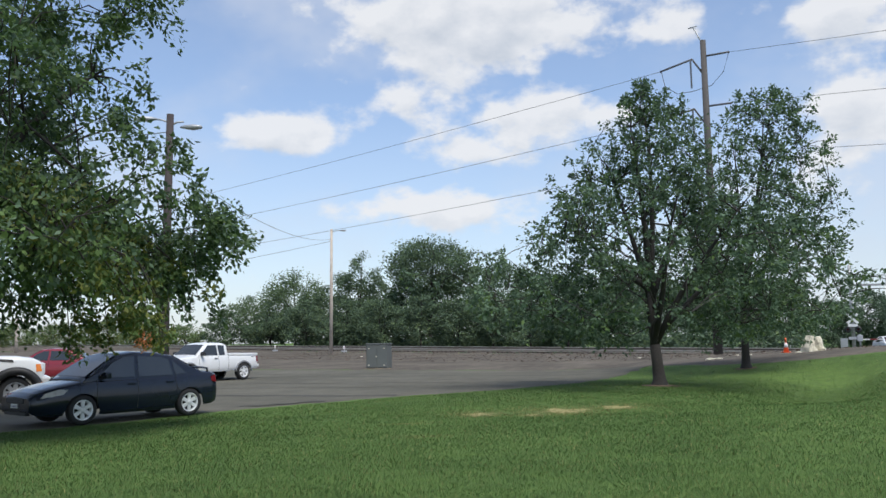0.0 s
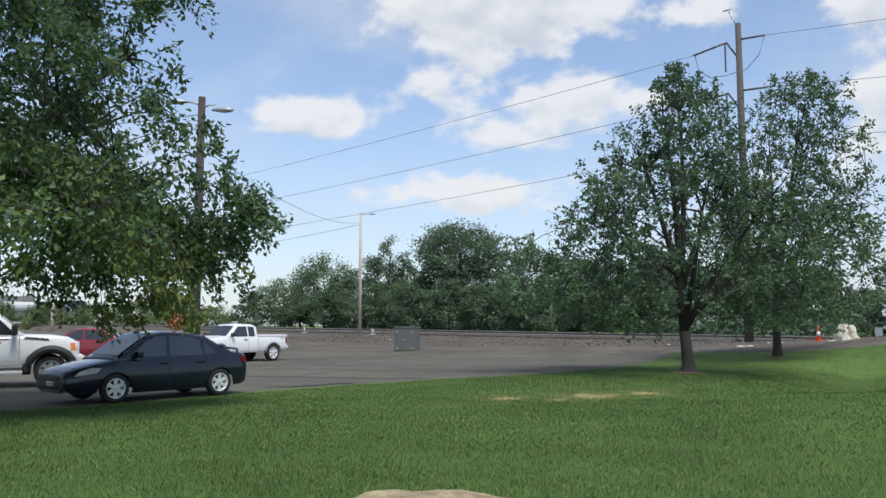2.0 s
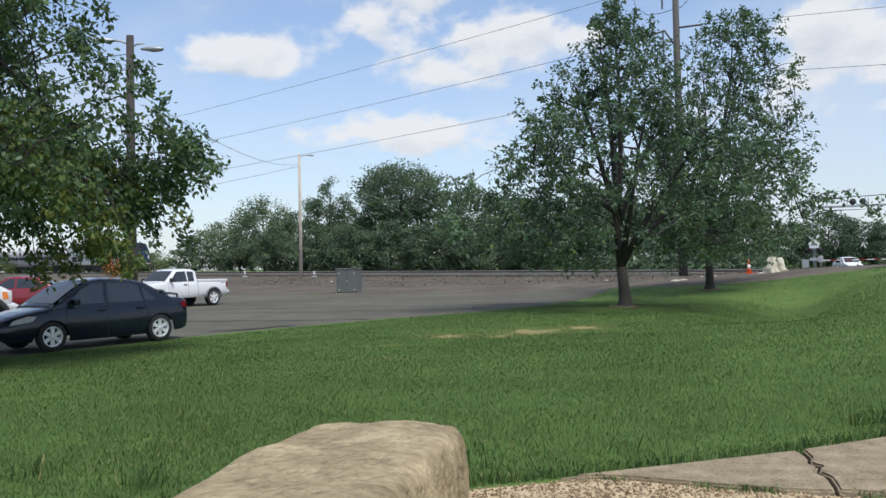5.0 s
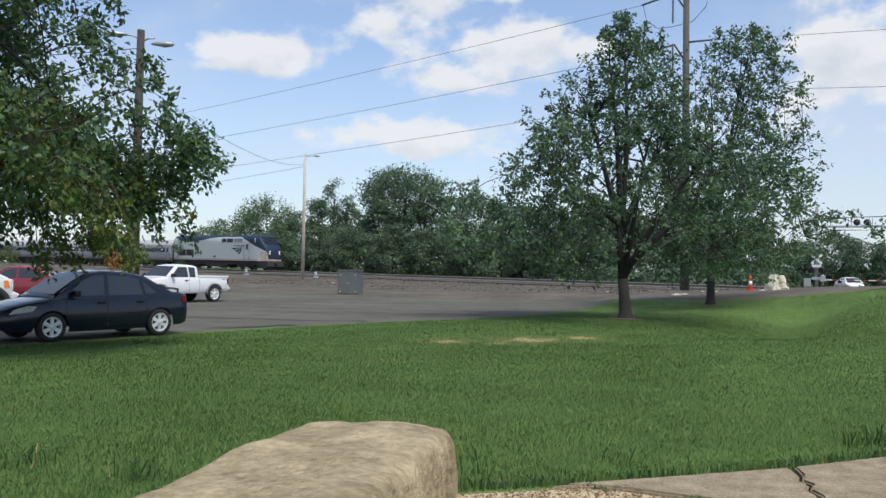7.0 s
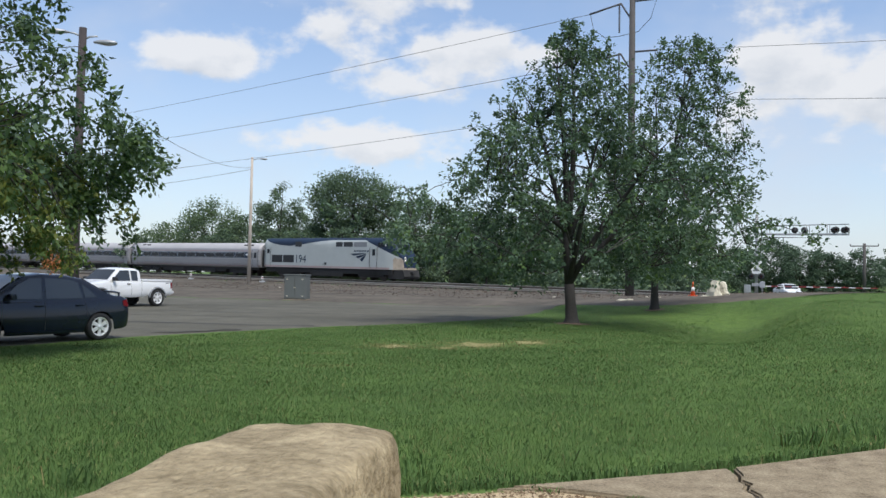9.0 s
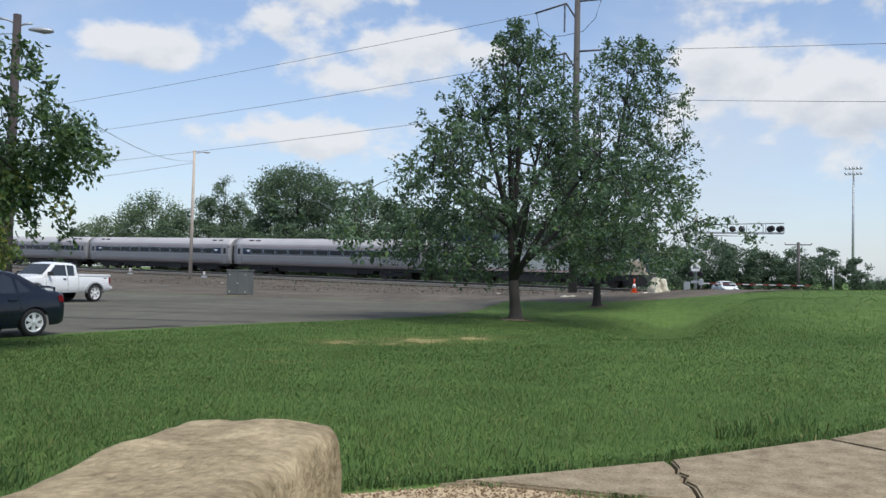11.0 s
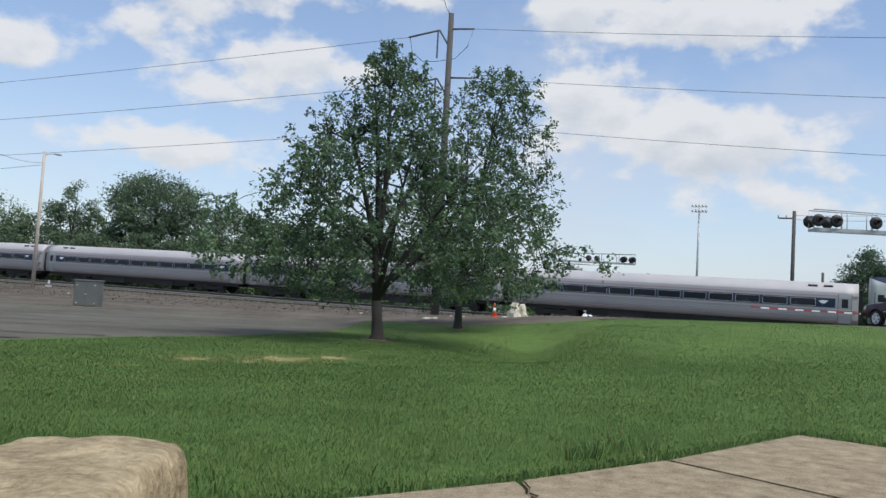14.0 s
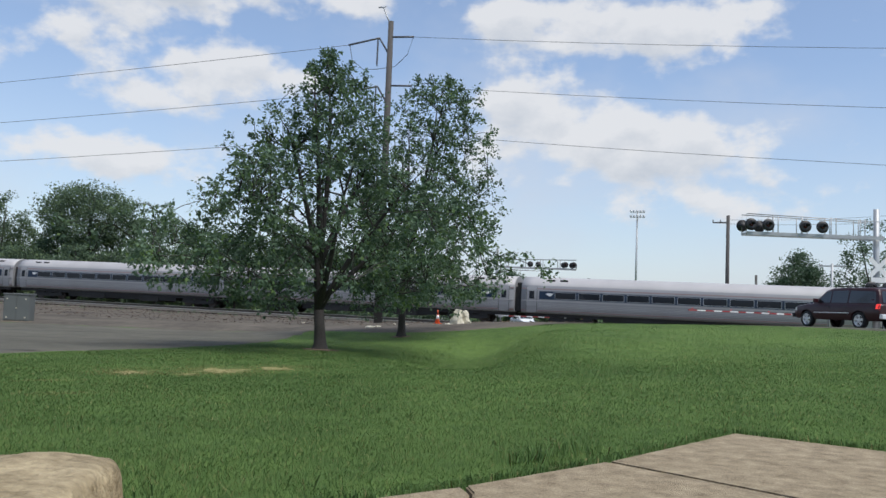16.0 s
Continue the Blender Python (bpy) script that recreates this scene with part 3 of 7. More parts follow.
def build_locomotive():
    ob = thing("locomotive", "silver diesel locomotive with dark blue roof and sooty nose", "locomotive")
    RB, NOSE, W = -20.55, -.36, 1.52

    def topz(x):
        return float(np.interp(x, [RB, RB + .12, -2.6, -2.15, -1.9, -.8, -.55, -.42, NOSE], [4.3, 4.36, 4.37, 4.33, 4.2, 2.85, 2.45, 1.9, 1.35]))

    def blue_edge(x):
        """Lower edge of the blue roof: a sweep at the rear, a thin strip, a slope down the nose."""
        z = float(np.interp(x, [RB, RB + .42, RB + 1.35, RB + 2.5, RB + 4.0, RB + 5.9, RB + 7.6, RB + 9.4, RB + 10.6, -5.1, -4.85, -.75, NOSE],
                            [4.26, 4.08, 3.78, 3.6, 3.5, 3.64, 3.87, 4.06, 4.13, 4.13, 3.97, 2.36, 2.15]))
        return min(z, topz(x) - .04)

    def half(x, z):
        w = W
        if z > 3.98:
            w -= (z - 3.98) * 1.2
        if x > -2.6:
            w -= 0.40 * ((x + 2.6) / 1.9) ** 1.6
        return w

    bm = bmesh.new()
    rings = []
    for x in np.concatenate([np.linspace(RB, -2.7, 44), np.linspace(-2.6, NOSE, 20)]):
        zt, zb = topz(x), blue_edge(x)
        zs = [1.14 + (max(zb, 1.2) - 1.14) * k / 7 for k in range(8)] + [zb + (zt - zb) * k / 4 for k in (1, 2, 3)]
        pts = [(half(x, z), z) for z in zs] + [(half(x, zt) - .1, zt), (half(x, zt) * .45, zt + .015)]
        rings.append([bm.verts.new((x, -y, z)) for y, z in pts] + [bm.verts.new((x, y, z)) for y, z in pts[::-1]])
    for a, b in zip(rings, rings[1:]):
        n = len(a)
        for k in range(n - 1):
            f = bm.faces.new((a[k], b[k], b[k + 1], a[k + 1]))
            f.smooth = True
            c = f.calc_center_median()
            low = k < 7 or k > n - 9
            f.material_index = (2 if c.x > -1.5 and c.z < 2.3 else 0) if low else 1
    bm.faces.new(rings[0][::-1])
    bm.faces.new(rings[-1]).material_index = 2
    bmesh.ops.remove_doubles(bm, verts=bm.verts, dist=0.0005)
    bmesh.ops.recalc_face_normals(bm, faces=bm.faces)
    part("body", bm, [loco_silver, loco_blue, loco_soot], ob)
    for s in (-1, 1):
        Y = W * s
        for x0, x1 in ((RB + 1.25, RB + 2.95), (RB + 3.1, RB + 4.8)):
            bm = bmesh.new()
            panel(bm, rect(x0, x1, 1.68, 2.5), Y, .012)
            g = part("grille", bm, grille_mat, ob, "dark louvred grille")
            bm = bmesh.new()
            for k in range(7):
                panel(bm, rect(x0 + .04, x1 - .04, 1.73 + k * .105, 1.745 + k * .105), Y + .014 * s, .012)
            part("louvre", bm, under_mat, g)
        for x0, x1, mt in ((-9.35, -8.4, train_glass), (-8.25, -6.95, train_glass), (-6.78, -4.98, grey_grille)):
            bm = bmesh.new()
            panel(bm, rect(x0 - .04, x1 + .04, 3.40, 3.97), Y, .008)
            g = part("grille_frame", bm, loco_silver, ob)
            bm = bmesh.new()
            panel(bm, rect(x0, x1, 3.44, 3.93), Y, .016)
            part("roof_side_grille", bm, grille_mat if mt is train_glass else mt, g, "dark grille below the roof" if mt is train_glass else "grey intake grille")
        bm = bmesh.new()
        panel(bm, rect(RB + 5.0, RB + 6.0, 3.42, 3.96), Y, .014)
        part("roof_side_grille", bm, grille_mat, ob, "dark grille in the blue sweep")
        # emblem: three tapering sweeps
        bm = bmesh.new()
        def emb(px):
            return -7.25 + px
        for a, b, c, d in (((0, .86), (2.45, .98), (1.5, .80), (.5, .66)), ((.72, .57), (2.3, .90), (1.75, .60), (1.08, .37)), ((1.3, .28), (2.2, .82), (2.0, .45), (1.65, .05))):
            q = [(emb(p[0]), 1.85 + p[1]) for p in (a, b, c, d)]
            panel(bm, q, Y, .006)
        part("emblem", bm, loco_blue, ob, "dark blue swept emblem")
        bm = bmesh.new()
        for k in range(6):
            panel(bm, rect(-6.75 + k * .36, -6.5 + k * .36, 2.92, 3.08), Y, .006)
        part("lettering_bar", bm, loco_blue, ob)
        # number
        m = pose(RB + 4.95, Y - .012, 1.68, 90, 0, 0) if s < 0 else pose(RB + 6.9, Y + .012, 1.68, 90, 0, 180)
        text_mesh("road_number", "194", 1.2, loco_blue, ob, m, "dark blue road number")
        # stripe along the sill
        bm = bmesh.new()
        panel(bm, rect(RB + .02, -1.9, 1.16, 1.36), Y, .006)
        part("sill_stripe", bm, loco_stripe, ob, "faded red sill stripe")
        # cab door with grab rails and steps
        bm = bmesh.new()
        panel(bm, rect(-4.35, -3.65, 1.4, 3.4), Y, .02)
        d = part("cab_door", bm, loco_silver, ob)
        bm = bmesh.new()
        panel(bm, rect(-4.2, -3.8, 2.55, 3.2), Y + .022 * s, .008)
        part("door_window", bm, train_glass, d)
        bm = bmesh.new()
        for xx in (-4.5, -3.5):
            tube(bm, [(xx, Y + .02 * s, 1.3), (xx, Y + .1 * s, 1.4), (xx, Y + .1 * s, 3.3), (xx, Y + .02 * s, 3.4)], .022, 6)
        part("grab_rail", bm, under_mat, d)
        bm = bmesh.new()
        for k in range(5):
            box(bm, -4.4, -3.6, min(Y, Y - .15 * s), max(Y, Y - .15 * s), .38 + k * .22, .42 + k * .22)
        part("cab_step", bm, under_mat, ob)
        bm = bmesh.new()
        panel(bm, rect(-3.45, -2.62, 3.42, 3.86), Y, .012)
        part("cab_window", bm, train_glass, ob)
        bm = bmesh.new()
        panel(bm, rect(-2.46, -2.36, 3.5, 3.98), Y, .02)
        part("window_edge", bm, white_paint, ob, "bright edge of the cab window")
        bm = bmesh.new()
        panel(bm, rect(RB + .35, RB + .95, 1.4, 3.3), Y, .012)
        d = part("rear_door", bm, loco_silver, ob)
        bm = bmesh.new()
        panel(bm, rect(RB + .42, RB + .82, 2.65, 3.15), Y + .014 * s, .008)
        part("door_window", bm, train_glass, d)
        bm = bmesh.new()
        for xx in (RB + .24, RB + 1.08):
            tube(bm, [(xx, Y + .02 * s, 1.3), (xx, Y + .1 * s, 1.4), (xx, Y + .1 * s, 3.2), (xx, Y + .02 * s, 3.3)], .022, 6)
        part("grab_rail", bm, under_mat, d)
        bm = bmesh.new()
        panel(bm, rect(-11.0, -10.7, 1.5, 1.75), Y, .03)
        panel(bm, rect(-11.25, -11.05, 1.55, 1.62), Y, .03)
        part("filler_cap", bm, grille_mat, ob)
    # windshield
    bm = bmesh.new()
    for y0, y1 in ((-1.0, -.06), (.06, 1.0)):
        v = [bm.verts.new(p) for p in ((-1.84, y0, 4.145), (-1.1, y0 * .95, 3.237), (-1.1, y1 * .95, 3.237), (-1.84, y1, 4.145))]
        f = bm.faces.new(v)
        r = bmesh.ops.extrude_face_region(bm, geom=[f])
        bmesh.ops.translate(bm, verts=[e for e in r["geom"] if isinstance(e, bmesh.types.BMVert)], vec=(.04, 0, .03))
    bmesh.ops.recalc_face_normals(bm, faces=bm.faces)
    part("windshield", bm, train_glass, ob)
    for y in (-.75, .75):
        bm = bmesh.new()
        for zz in (2.05, 2.3):
            lathe(bm, [(.02, .0), (.13, .0), (.14, .05), (.02, .06)], Matrix.Translation((-.47, y, zz)) @ pose(0, 0, 0, 0, 0, -90), 12)
        part("headlight", bm, lens_white, ob, "pair of round white lamps")
    bm = bmesh.new()
    prism(bm, [(-2.2, .25), (-.3, .22), (-.12, .5), (-.32, 1.16), (-2.2, 1.16)], -1.25, 1.25)
    box(bm, -.4, .12, -.2, .2, .72, .98, .03)
    part("pilot", bm, under_mat, ob, "black pilot plow and coupler")
    # underframe and tank
    bm = bmesh.new()
    box(bm, RB + .1, -1.6, -1.36, 1.36, .62, 1.16)
    box(bm, -13.2, -8.4, -1.4, 1.4, .28, .86, .08)
    box(bm, RB - .45, RB + .3, -.2, .2, .72, .98, .03)
    part("underframe", bm, under_mat, ob, "black underframe with fuel tank")
    bogie(ob, -4.6, 2.75, .51)
    bogie(ob, -16.9, 2.75, .51)
    for x in (-15.5, -13.4, -11.3):
        bm = bmesh.new()
        lathe(bm, [(.5, 0), (.5, .1), (.42, .12)], Matrix.Translation((x, 0, 4.33)) @ pose(0, 0, 0, 90, 0, 0), 16)
        part("roof_fan", bm, loco_blue, ob)
    for x0, x1 in ((-7.4, -6.4), (-4.9, -4.5)):
        bm = bmesh.new()
        box(bm, x0, x1, -.25, .25, 4.34, 4.44, .02)
        part("roof_box", bm, loco_blue, ob)
    return ob


frame_steel = material("window_frame_steel", (0.46, 0.48, 0.50), 0.45, metal=0.2, vary=0.1, bump=0)


def build_coach():
    """A ribbed stainless coach; front coupling at x = 0, 25.98 m long."""
    ob = thing("passenger_coach", "silver stainless passenger coach with dark window band", "train car", group="coaches of the train")
    X0, X1 = -25.7, -.28
    prof = [(1.28, .98), (1.46, 1.05), (1.53, 1.5), (1.55, 2.0), (1.55, 2.4), (1.53, 2.8), (1.45, 3.15), (1.28, 3.42), (1.0, 3.64), (.6, 3.8), (.0, 3.86)]
    ys = [p[0] for p in prof]
    zs = [p[1] for p in prof]
    side = lambda z: float(np.interp(z, zs, ys))
    bm = bmesh.new()
    rings = []
    for x in np.linspace(X0, X1, 30):
        e = min(x - X0, X1 - x)
        k = 1 - .035 * max(0, 1 - e / .25)
        ring = [bm.verts.new((x, -y * k, z)) for y, z in prof] + [bm.verts.new((x, y * k, z)) for y, z in prof[-2::-1]]
        rings.append(ring)
    for a, b in zip(rings, rings[1:]):
        for j in range(len(a) - 1):
            f = bm.faces.new((a[j], b[j], b[j + 1], a[j + 1]))
            f.smooth = True
            # upper faces get the paler steel with the roof's brightness painted in
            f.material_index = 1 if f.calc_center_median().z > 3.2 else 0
    bm.faces.new(rings[0][::-1])
    bm.faces.new(rings[-1])
    bmesh.ops.recalc_face_normals(bm, faces=bm.faces)
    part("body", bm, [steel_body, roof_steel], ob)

    def skin(x0, x1, z0, z1, s, off, bm, n=3):
        rows = []
        for i in range(n + 1):
            z = z0 + (z1 - z0) * i / n
            y = s * (side(z) + off)
            rows.append((bm.verts.new((x0, y, z)), bm.verts.new((x1, y, z))))
        for p, q in zip(rows, rows[1:]):
            bm.faces.new((p[0], p[1], q[1], q[0]))
        top, low = rows[-1], rows[0]
        for r in (top, low):
            w = [bm.verts.new((v.co.x, v.co.y - s * (off + .02), v.co.z)) for v in r]
            bm.faces.new((r[0], r[1], w[1], w[0]))
        return bm

    win = None
    for s in (-1, 1):
        bm = skin(X0 + 1.45, X1 - 1.45, 2.08, 2.72, s, .006, bmesh.new())
        bmesh.ops.recalc_face_normals(bm, faces=bm.faces)
        band = part("window_band", bm, band_mat, ob, "dark blue-grey window band")
        n = 11
        w = (X1 - X0 - 5.2) / n
        for i in range(n):
            x0 = X0 + 2.6 + i * w
            bm = skin(x0 + .12, x0 + w - .12, 2.16, 2.64, s, .016, bmesh.new())
            window = part("window", bm, train_glass, band)
            bm = bmesh.new()
            for z0, z1 in ((2.135, 2.16), (2.64, 2.665)):
                skin(x0 + .10, x0 + w - .10, z0, z1, s, .020, bm, 1)
            for xx in (x0 + .095, x0 + w - .12):
                skin(xx, xx + .025, 2.16, 2.64, s, .020, bm, 3)
            part("window_frame", bm, frame_steel, window, "thin bright window frame")
        for x0 in (X0 + 1.75, X1 - 2.75):
            bm = bmesh.new()
            y = s * (side(2.45) + .02)
            panel(bm, [(x0 + .2, 2.50), (x0 + .4, 2.56), (x0 + .85, 2.56), (x0 + .62, 2.34), (x0 + .48, 2.34)], y, .006)
            part("emblem", bm, white_paint, band, "small white swept emblem")
        for x0 in (X0 + .45, X1 - 1.25):
            bm = skin(x0, x0 + .8, 1.05, 3.05, s, .008, bmesh.new(), 8)
            d = part("door", bm, steel_body, ob)
            bm = skin(x0 + .2, x0 + .6, 2.1, 2.7, s, .016, bmesh.new())
            part("door_window", bm, train_glass, d)
            bm = bmesh.new()
            for xx in (x0 - .03, x0 + .81):
                skin(xx, xx + .025, 1.05, 3.05, s, .010, bm, 8)
            part("door_gap", bm, under_mat, d)
        for z0, mt, nm in ((2.86, red_line, "red_stripe"), (1.93, roof_steel, "bright_rail"), (1.16, red_line, "red_stripe")):
            bm = skin(X0 + .02, X1 - .02, z0, z0 + (.07 if mt is red_line else .06), s, .006 if mt is red_line else .02, bmesh.new(), 1)
            part(nm, bm, mt, ob)
        for k in range(5):
            bm = skin(X0 + 1.4, X1 - 1.4, 1.25 + k * .12, 1.27 + k * .12, s, .008, bmesh.new(), 1)
            part("rib", bm, roof_steel, ob)
    bm = bmesh.new()
    box(bm, X0 + .4, X1 - .4, -1.25, 1.25, .72, 1.0)
    box(bm, -19.3, -6.7, -1.15, 1.15, .42, .9)
    box(bm, -17.5, -14.8, -1.3, 1.3, .35, .75, .03)
    box(bm, -14.2, -11.2, -1.2, 1.2, .4, .75, .03)
    box(bm, -10.6, -8.6, -1.3, 1.3, .3, .75, .03)
    box(bm, X1 - .1, 0.05, -.2, .2, .7, .95)
    box(bm, -26.0, X0 + .1, -.2, .2, .7, .95)
    part("underframe", bm, under_mat, ob, "black underframe with equipment boxes")
    for x0, x1 in ((X1, -.02), (-25.98, X0)):
        bm = bmesh.new()
        box(bm, x0, x1, -.62, .62, 1.0, 3.35)
        box(bm, x0, x1, -1.2, 1.2, 1.1, 3.0)
        part("gangway", bm, under_mat, ob, "black rubber gangway")
    bogie(ob, -4.2, 2.6, .46)
    bogie(ob, -21.8, 2.6, .46)
    bm = bmesh.new()
    for x in (-3.2, -2.2, -23.4, -22.4):
        box(bm, x - .3, x + .3, -1.2, -.85, 3.5, 3.64, .02)
        box(bm, x - .3, x + .3, .85, 1.2, 3.5, 3.64, .02)
    part("roof_vent", bm, under_mat, ob)
    return ob


locomotive = build_locomotive()
coaches = [build_coach()]
for _i in range(4):
    coaches.append(copy_thing(coaches[0], pose(0, 0, 0)))
# place of the nose along the line
TRAIN_S = [(0.0, -187.0), (4.0, -127.8), (7.0, -83.1), (8.5, -60.7), (9.0, -53.2), (12.0, -7.3), (14.0, 23.9), (16.0, 55.7)]


def train_rows(offset):
    rows = []
    for t, s in TRAIN_S:
        s += offset
        rows.append((t, Matrix.Translation(track_point(s, 0, 0.0)) @ pose(0, 0, 0, 0, math.degrees(math.atan(-GRADE)), YAW_TRACK)))
    return rows

# ---- trees ----


def leaf_quads(rng, centres, radius, count, size, droop=0.3, flat=0.75, shape=0):
    """Leaves scattered in clumps round centres: array (n, 4, 3)."""
    n = len(centres) * count
    c = np.repeat(centres, count, axis=0)
    rad = np.repeat(radius, count) if np.ndim(radius) else np.full(n, radius)
    v = rng.normal(0, 1, (n, 3))
    v /= np.linalg.norm(v, axis=1)[:, None] + 1e-9
    p = c + v * (rad * rng.random(n) ** 0.55)[:, None] * np.array([1, 1, flat])
    a = rng.normal(0, 1, (n, 3))
    a[:, 2] = a[:, 2] * 0.5 - droop * 1.2
    a /= np.linalg.norm(a, axis=1)[:, None]
    u = np.cross(a, rng.normal(0, 1, (n, 3)) + np.array([0, 0, 0.6]))
    u /= np.linalg.norm(u, axis=1)[:, None] + 1e-9
    s = (size * rng.uniform(0.65, 1.3, n))[:, None]
    w = s * (0.36 if shape == 0 else 0.24)
    nrm = np.cross(a, u)
    fold = nrm * s * 0.10
    return np.stack([p, p + a * s * 0.42 + u * w + fold, p + a * s, p + a * s * 0.42 - u * w + fold], 1)


def leaf_sprays(rng, centres, radius, count, size, droop, axis, wide=.33):
    """Leaves set along short twigs that spring outwards from each centre: array (n, 4, 3)."""
    m, twigs = len(centres), 5
    out = centres - axis
    out /= np.linalg.norm(out, axis=1)[:, None] + 1e-9
    d = rng.normal(0, .75, (m, twigs, 3)) + out[:, None] * .75 + np.array([0, 0, .1])
    d /= np.linalg.norm(d, axis=2)[:, :, None]
    n = m * count
    c, rad = np.repeat(centres, count, axis=0), np.repeat(radius, count)
    dd = np.repeat(d, count, axis=0)[np.arange(n), rng.integers(0, twigs, n)]
    t = rng.random(n) ** .7
    p = c + dd * (rad * 1.3 * t)[:, None] + rng.normal(0, .16, (n, 3)) * rad[:, None]
    p[:, 2] -= droop * .9 * t * t * rad
    a = dd * .6 + rng.normal(0, .62, (n, 3))
    a[:, 2] -= droop
    a /= np.linalg.norm(a, axis=1)[:, None] + 1e-9
    u = np.cross(a, rng.normal(0, .6, (n, 3)) + np.array([0, 0, .9]))
    u /= np.linalg.norm(u, axis=1)[:, None] + 1e-9
    sz = (size * rng.uniform(.65, 1.3, n))[:, None]
    fold = np.cross(a, u) * sz * .1
    return np.stack([p, p + a * sz * .42 + u * sz * wide + fold, p + a * sz, p + a * sz * .42 - u * sz * wide + fold], 1)


def make_tree(label, pos, profile, trunk_r, trunk_h, clumps, per, leaf, mats, seed, shift=(0, 0), limbs=6, clump_r=0.5, droop=0.3,
              hollow=0.35, holes=(), name="tree", lean=(0, 0), wood=None, extra=None, mix=0.0, shape=0, group="", roots=True, clump_jit=1.0, sprays=False):
    """A deciduous tree. profile: (height, radius) of the crown; clumps of leaves at twig ends."""
    wood = wood or bark
    rng = np.random.default_rng(seed)
    rnd = random.Random(seed)
    ob = thing(name, label, "tree", Matrix.Translation(pos), group=group)
    ph, pr = [p[0] for p in profile], [p[1] for p in profile]
    zmin, zmax = ph[0], ph[-1]
    pts = []
    while len(pts) < clumps:
        z = rnd.uniform(zmin, zmax)
        r = np.interp(z, ph, pr)
        if rnd.random() > (r / max(pr)) ** 1.2 + 0.03:
            continue
        a = rnd.uniform(0, 2 * math.pi)
        rr = r * math.sqrt(rnd.uniform(hollow ** 2, 1)) * (1 + clump_jit * (0.13 * math.sin(3 * a + z * 1.7 + seed) + 0.10 * math.sin(7 * a - z * 2.3))) * rnd.choice((.96, 1.0, 1.0, 1.06))
        k = (z - zmin) / (zmax - zmin)
        p = Vector((rr * math.cos(a) + shift[0] * k, rr * math.sin(a) + shift[1] * k, z))
        if any((Vector(h[:3]) - p).length < h[3] for h in holes):
            continue
        pts.append(p)
    if extra:
        pts += [Vector(e) for e in extra]
    # wood: trunk, limbs, branches to clumps
    bm = bmesh.new()
    fork = Vector((lean[0], lean[1], trunk_h))
    top = Vector((shift[0] * .8 + lean[0], shift[1] * .8 + lean[1], zmin + (zmax - zmin) * .86))
    if roots:
        tube(bm, [(0, 0, -.15), (0, 0, .02), (0.0, 0, .22), (lean[0] * .4, lean[1] * .4, trunk_h * .5), fork], [trunk_r * 1.9, trunk_r * 1.5, trunk_r * 1.1, trunk_r * .92, trunk_r * .85], 12)
    else:
        tube(bm, [(0, 0, -.15), fork], [trunk_r, trunk_r * .85], 8)
    nodes = []
    leader = [fork + (top - fork) * t + Vector((math.sin(t * 5 + seed), math.cos(t * 4 + seed), 0)) * .12 * (t > 0) for t in np.linspace(0, 1, 7)]
    tube(bm, leader, [trunk_r * .75 * (1 - .88 * t) + .008 for t in np.linspace(0, 1, 7)], 8)
    nodes += [(p, trunk_r * .7 * (1 - .88 * t)) for p, t in zip(leader, np.linspace(0, 1, 7))][1:]
    for i in range(limbs):
        a = i * 2 * math.pi / limbs + rnd.uniform(-.35, .35)
        zt = zmin + (zmax - zmin) * rnd.uniform(.38, .82)
        r = np.interp(zt, ph, pr) * rnd.uniform(.55, .85)
        k = (zt - zmin) / (zmax - zmin)
        end = Vector((math.cos(a) * r + shift[0] * k, math.sin(a) * r + shift[1] * k, zt))
        start = leader[0] + (leader[2] - leader[0]) * rnd.uniform(-.05, .8)
        line = []
        for t in np.linspace(0, 1, 6):
            q = start.lerp(end, t)
            q.z += math.sin(t * math.pi) * .06 * (end - start).length * (1 if i % 2 else -.6)
            q += Vector((rnd.uniform(-1, 1), rnd.uniform(-1, 1), 0)) * .08 * t
            line.append(q)
        rad = [trunk_r * .58 * (1 - .85 * t) + .008 for t in np.linspace(0, 1, 6)]
        tube(bm, line, rad, 7)
        nodes += list(zip(line, rad))[1:]
    npos = np.array([n[0][:] for n in nodes])
    order = list(range(len(pts)))
    rnd.shuffle(order)
    for rank, i in enumerate(order):
        p = pts[i]
        flat_d = np.hypot(npos[:, 0] - p.x, npos[:, 1] - p.y)
        d = flat_d + .9 * np.abs(npos[:, 2] - (p.z - .45 * flat_d - .1))
        q, r = nodes[int(np.argmin(d))]
        if rank < len(pts) * .16:
            # a branch of the second order, from which later twigs spring
            bend = Vector((rnd.uniform(-.12, .12), rnd.uniform(-.12, .12), rnd.uniform(-.05, .22))) * (p - q).length
            line = [q, q.lerp(p, .35) + bend * .8, q.lerp(p, .7) + bend * .7, p]
            rb = min(r, .05) * .75
            tube(bm, line, [rb + .006, rb * .7 + .006, rb * .45 + .006, .007], 5, cap=False)
            nodes += [(line[1], rb * .7), (line[2], rb * .45), (p, .01)]
            npos = np.vstack([npos, [line[1][:], line[2][:], p[:]]])
            continue
        mid = q.lerp(p, .5) + Vector((rnd.uniform(-.1, .1), rnd.uniform(-.1, .1), .10))
        tube(bm, [q, mid, p], [min(r, .035) * .8 + .006, .014, .005], 4, cap=False)
    part("trunk", bm, wood, ob, "dark grey-brown trunk and limbs")
    C = np.array([p[:] for p in pts])
    R = clump_r * rng.uniform(.6, 1.25, len(C))
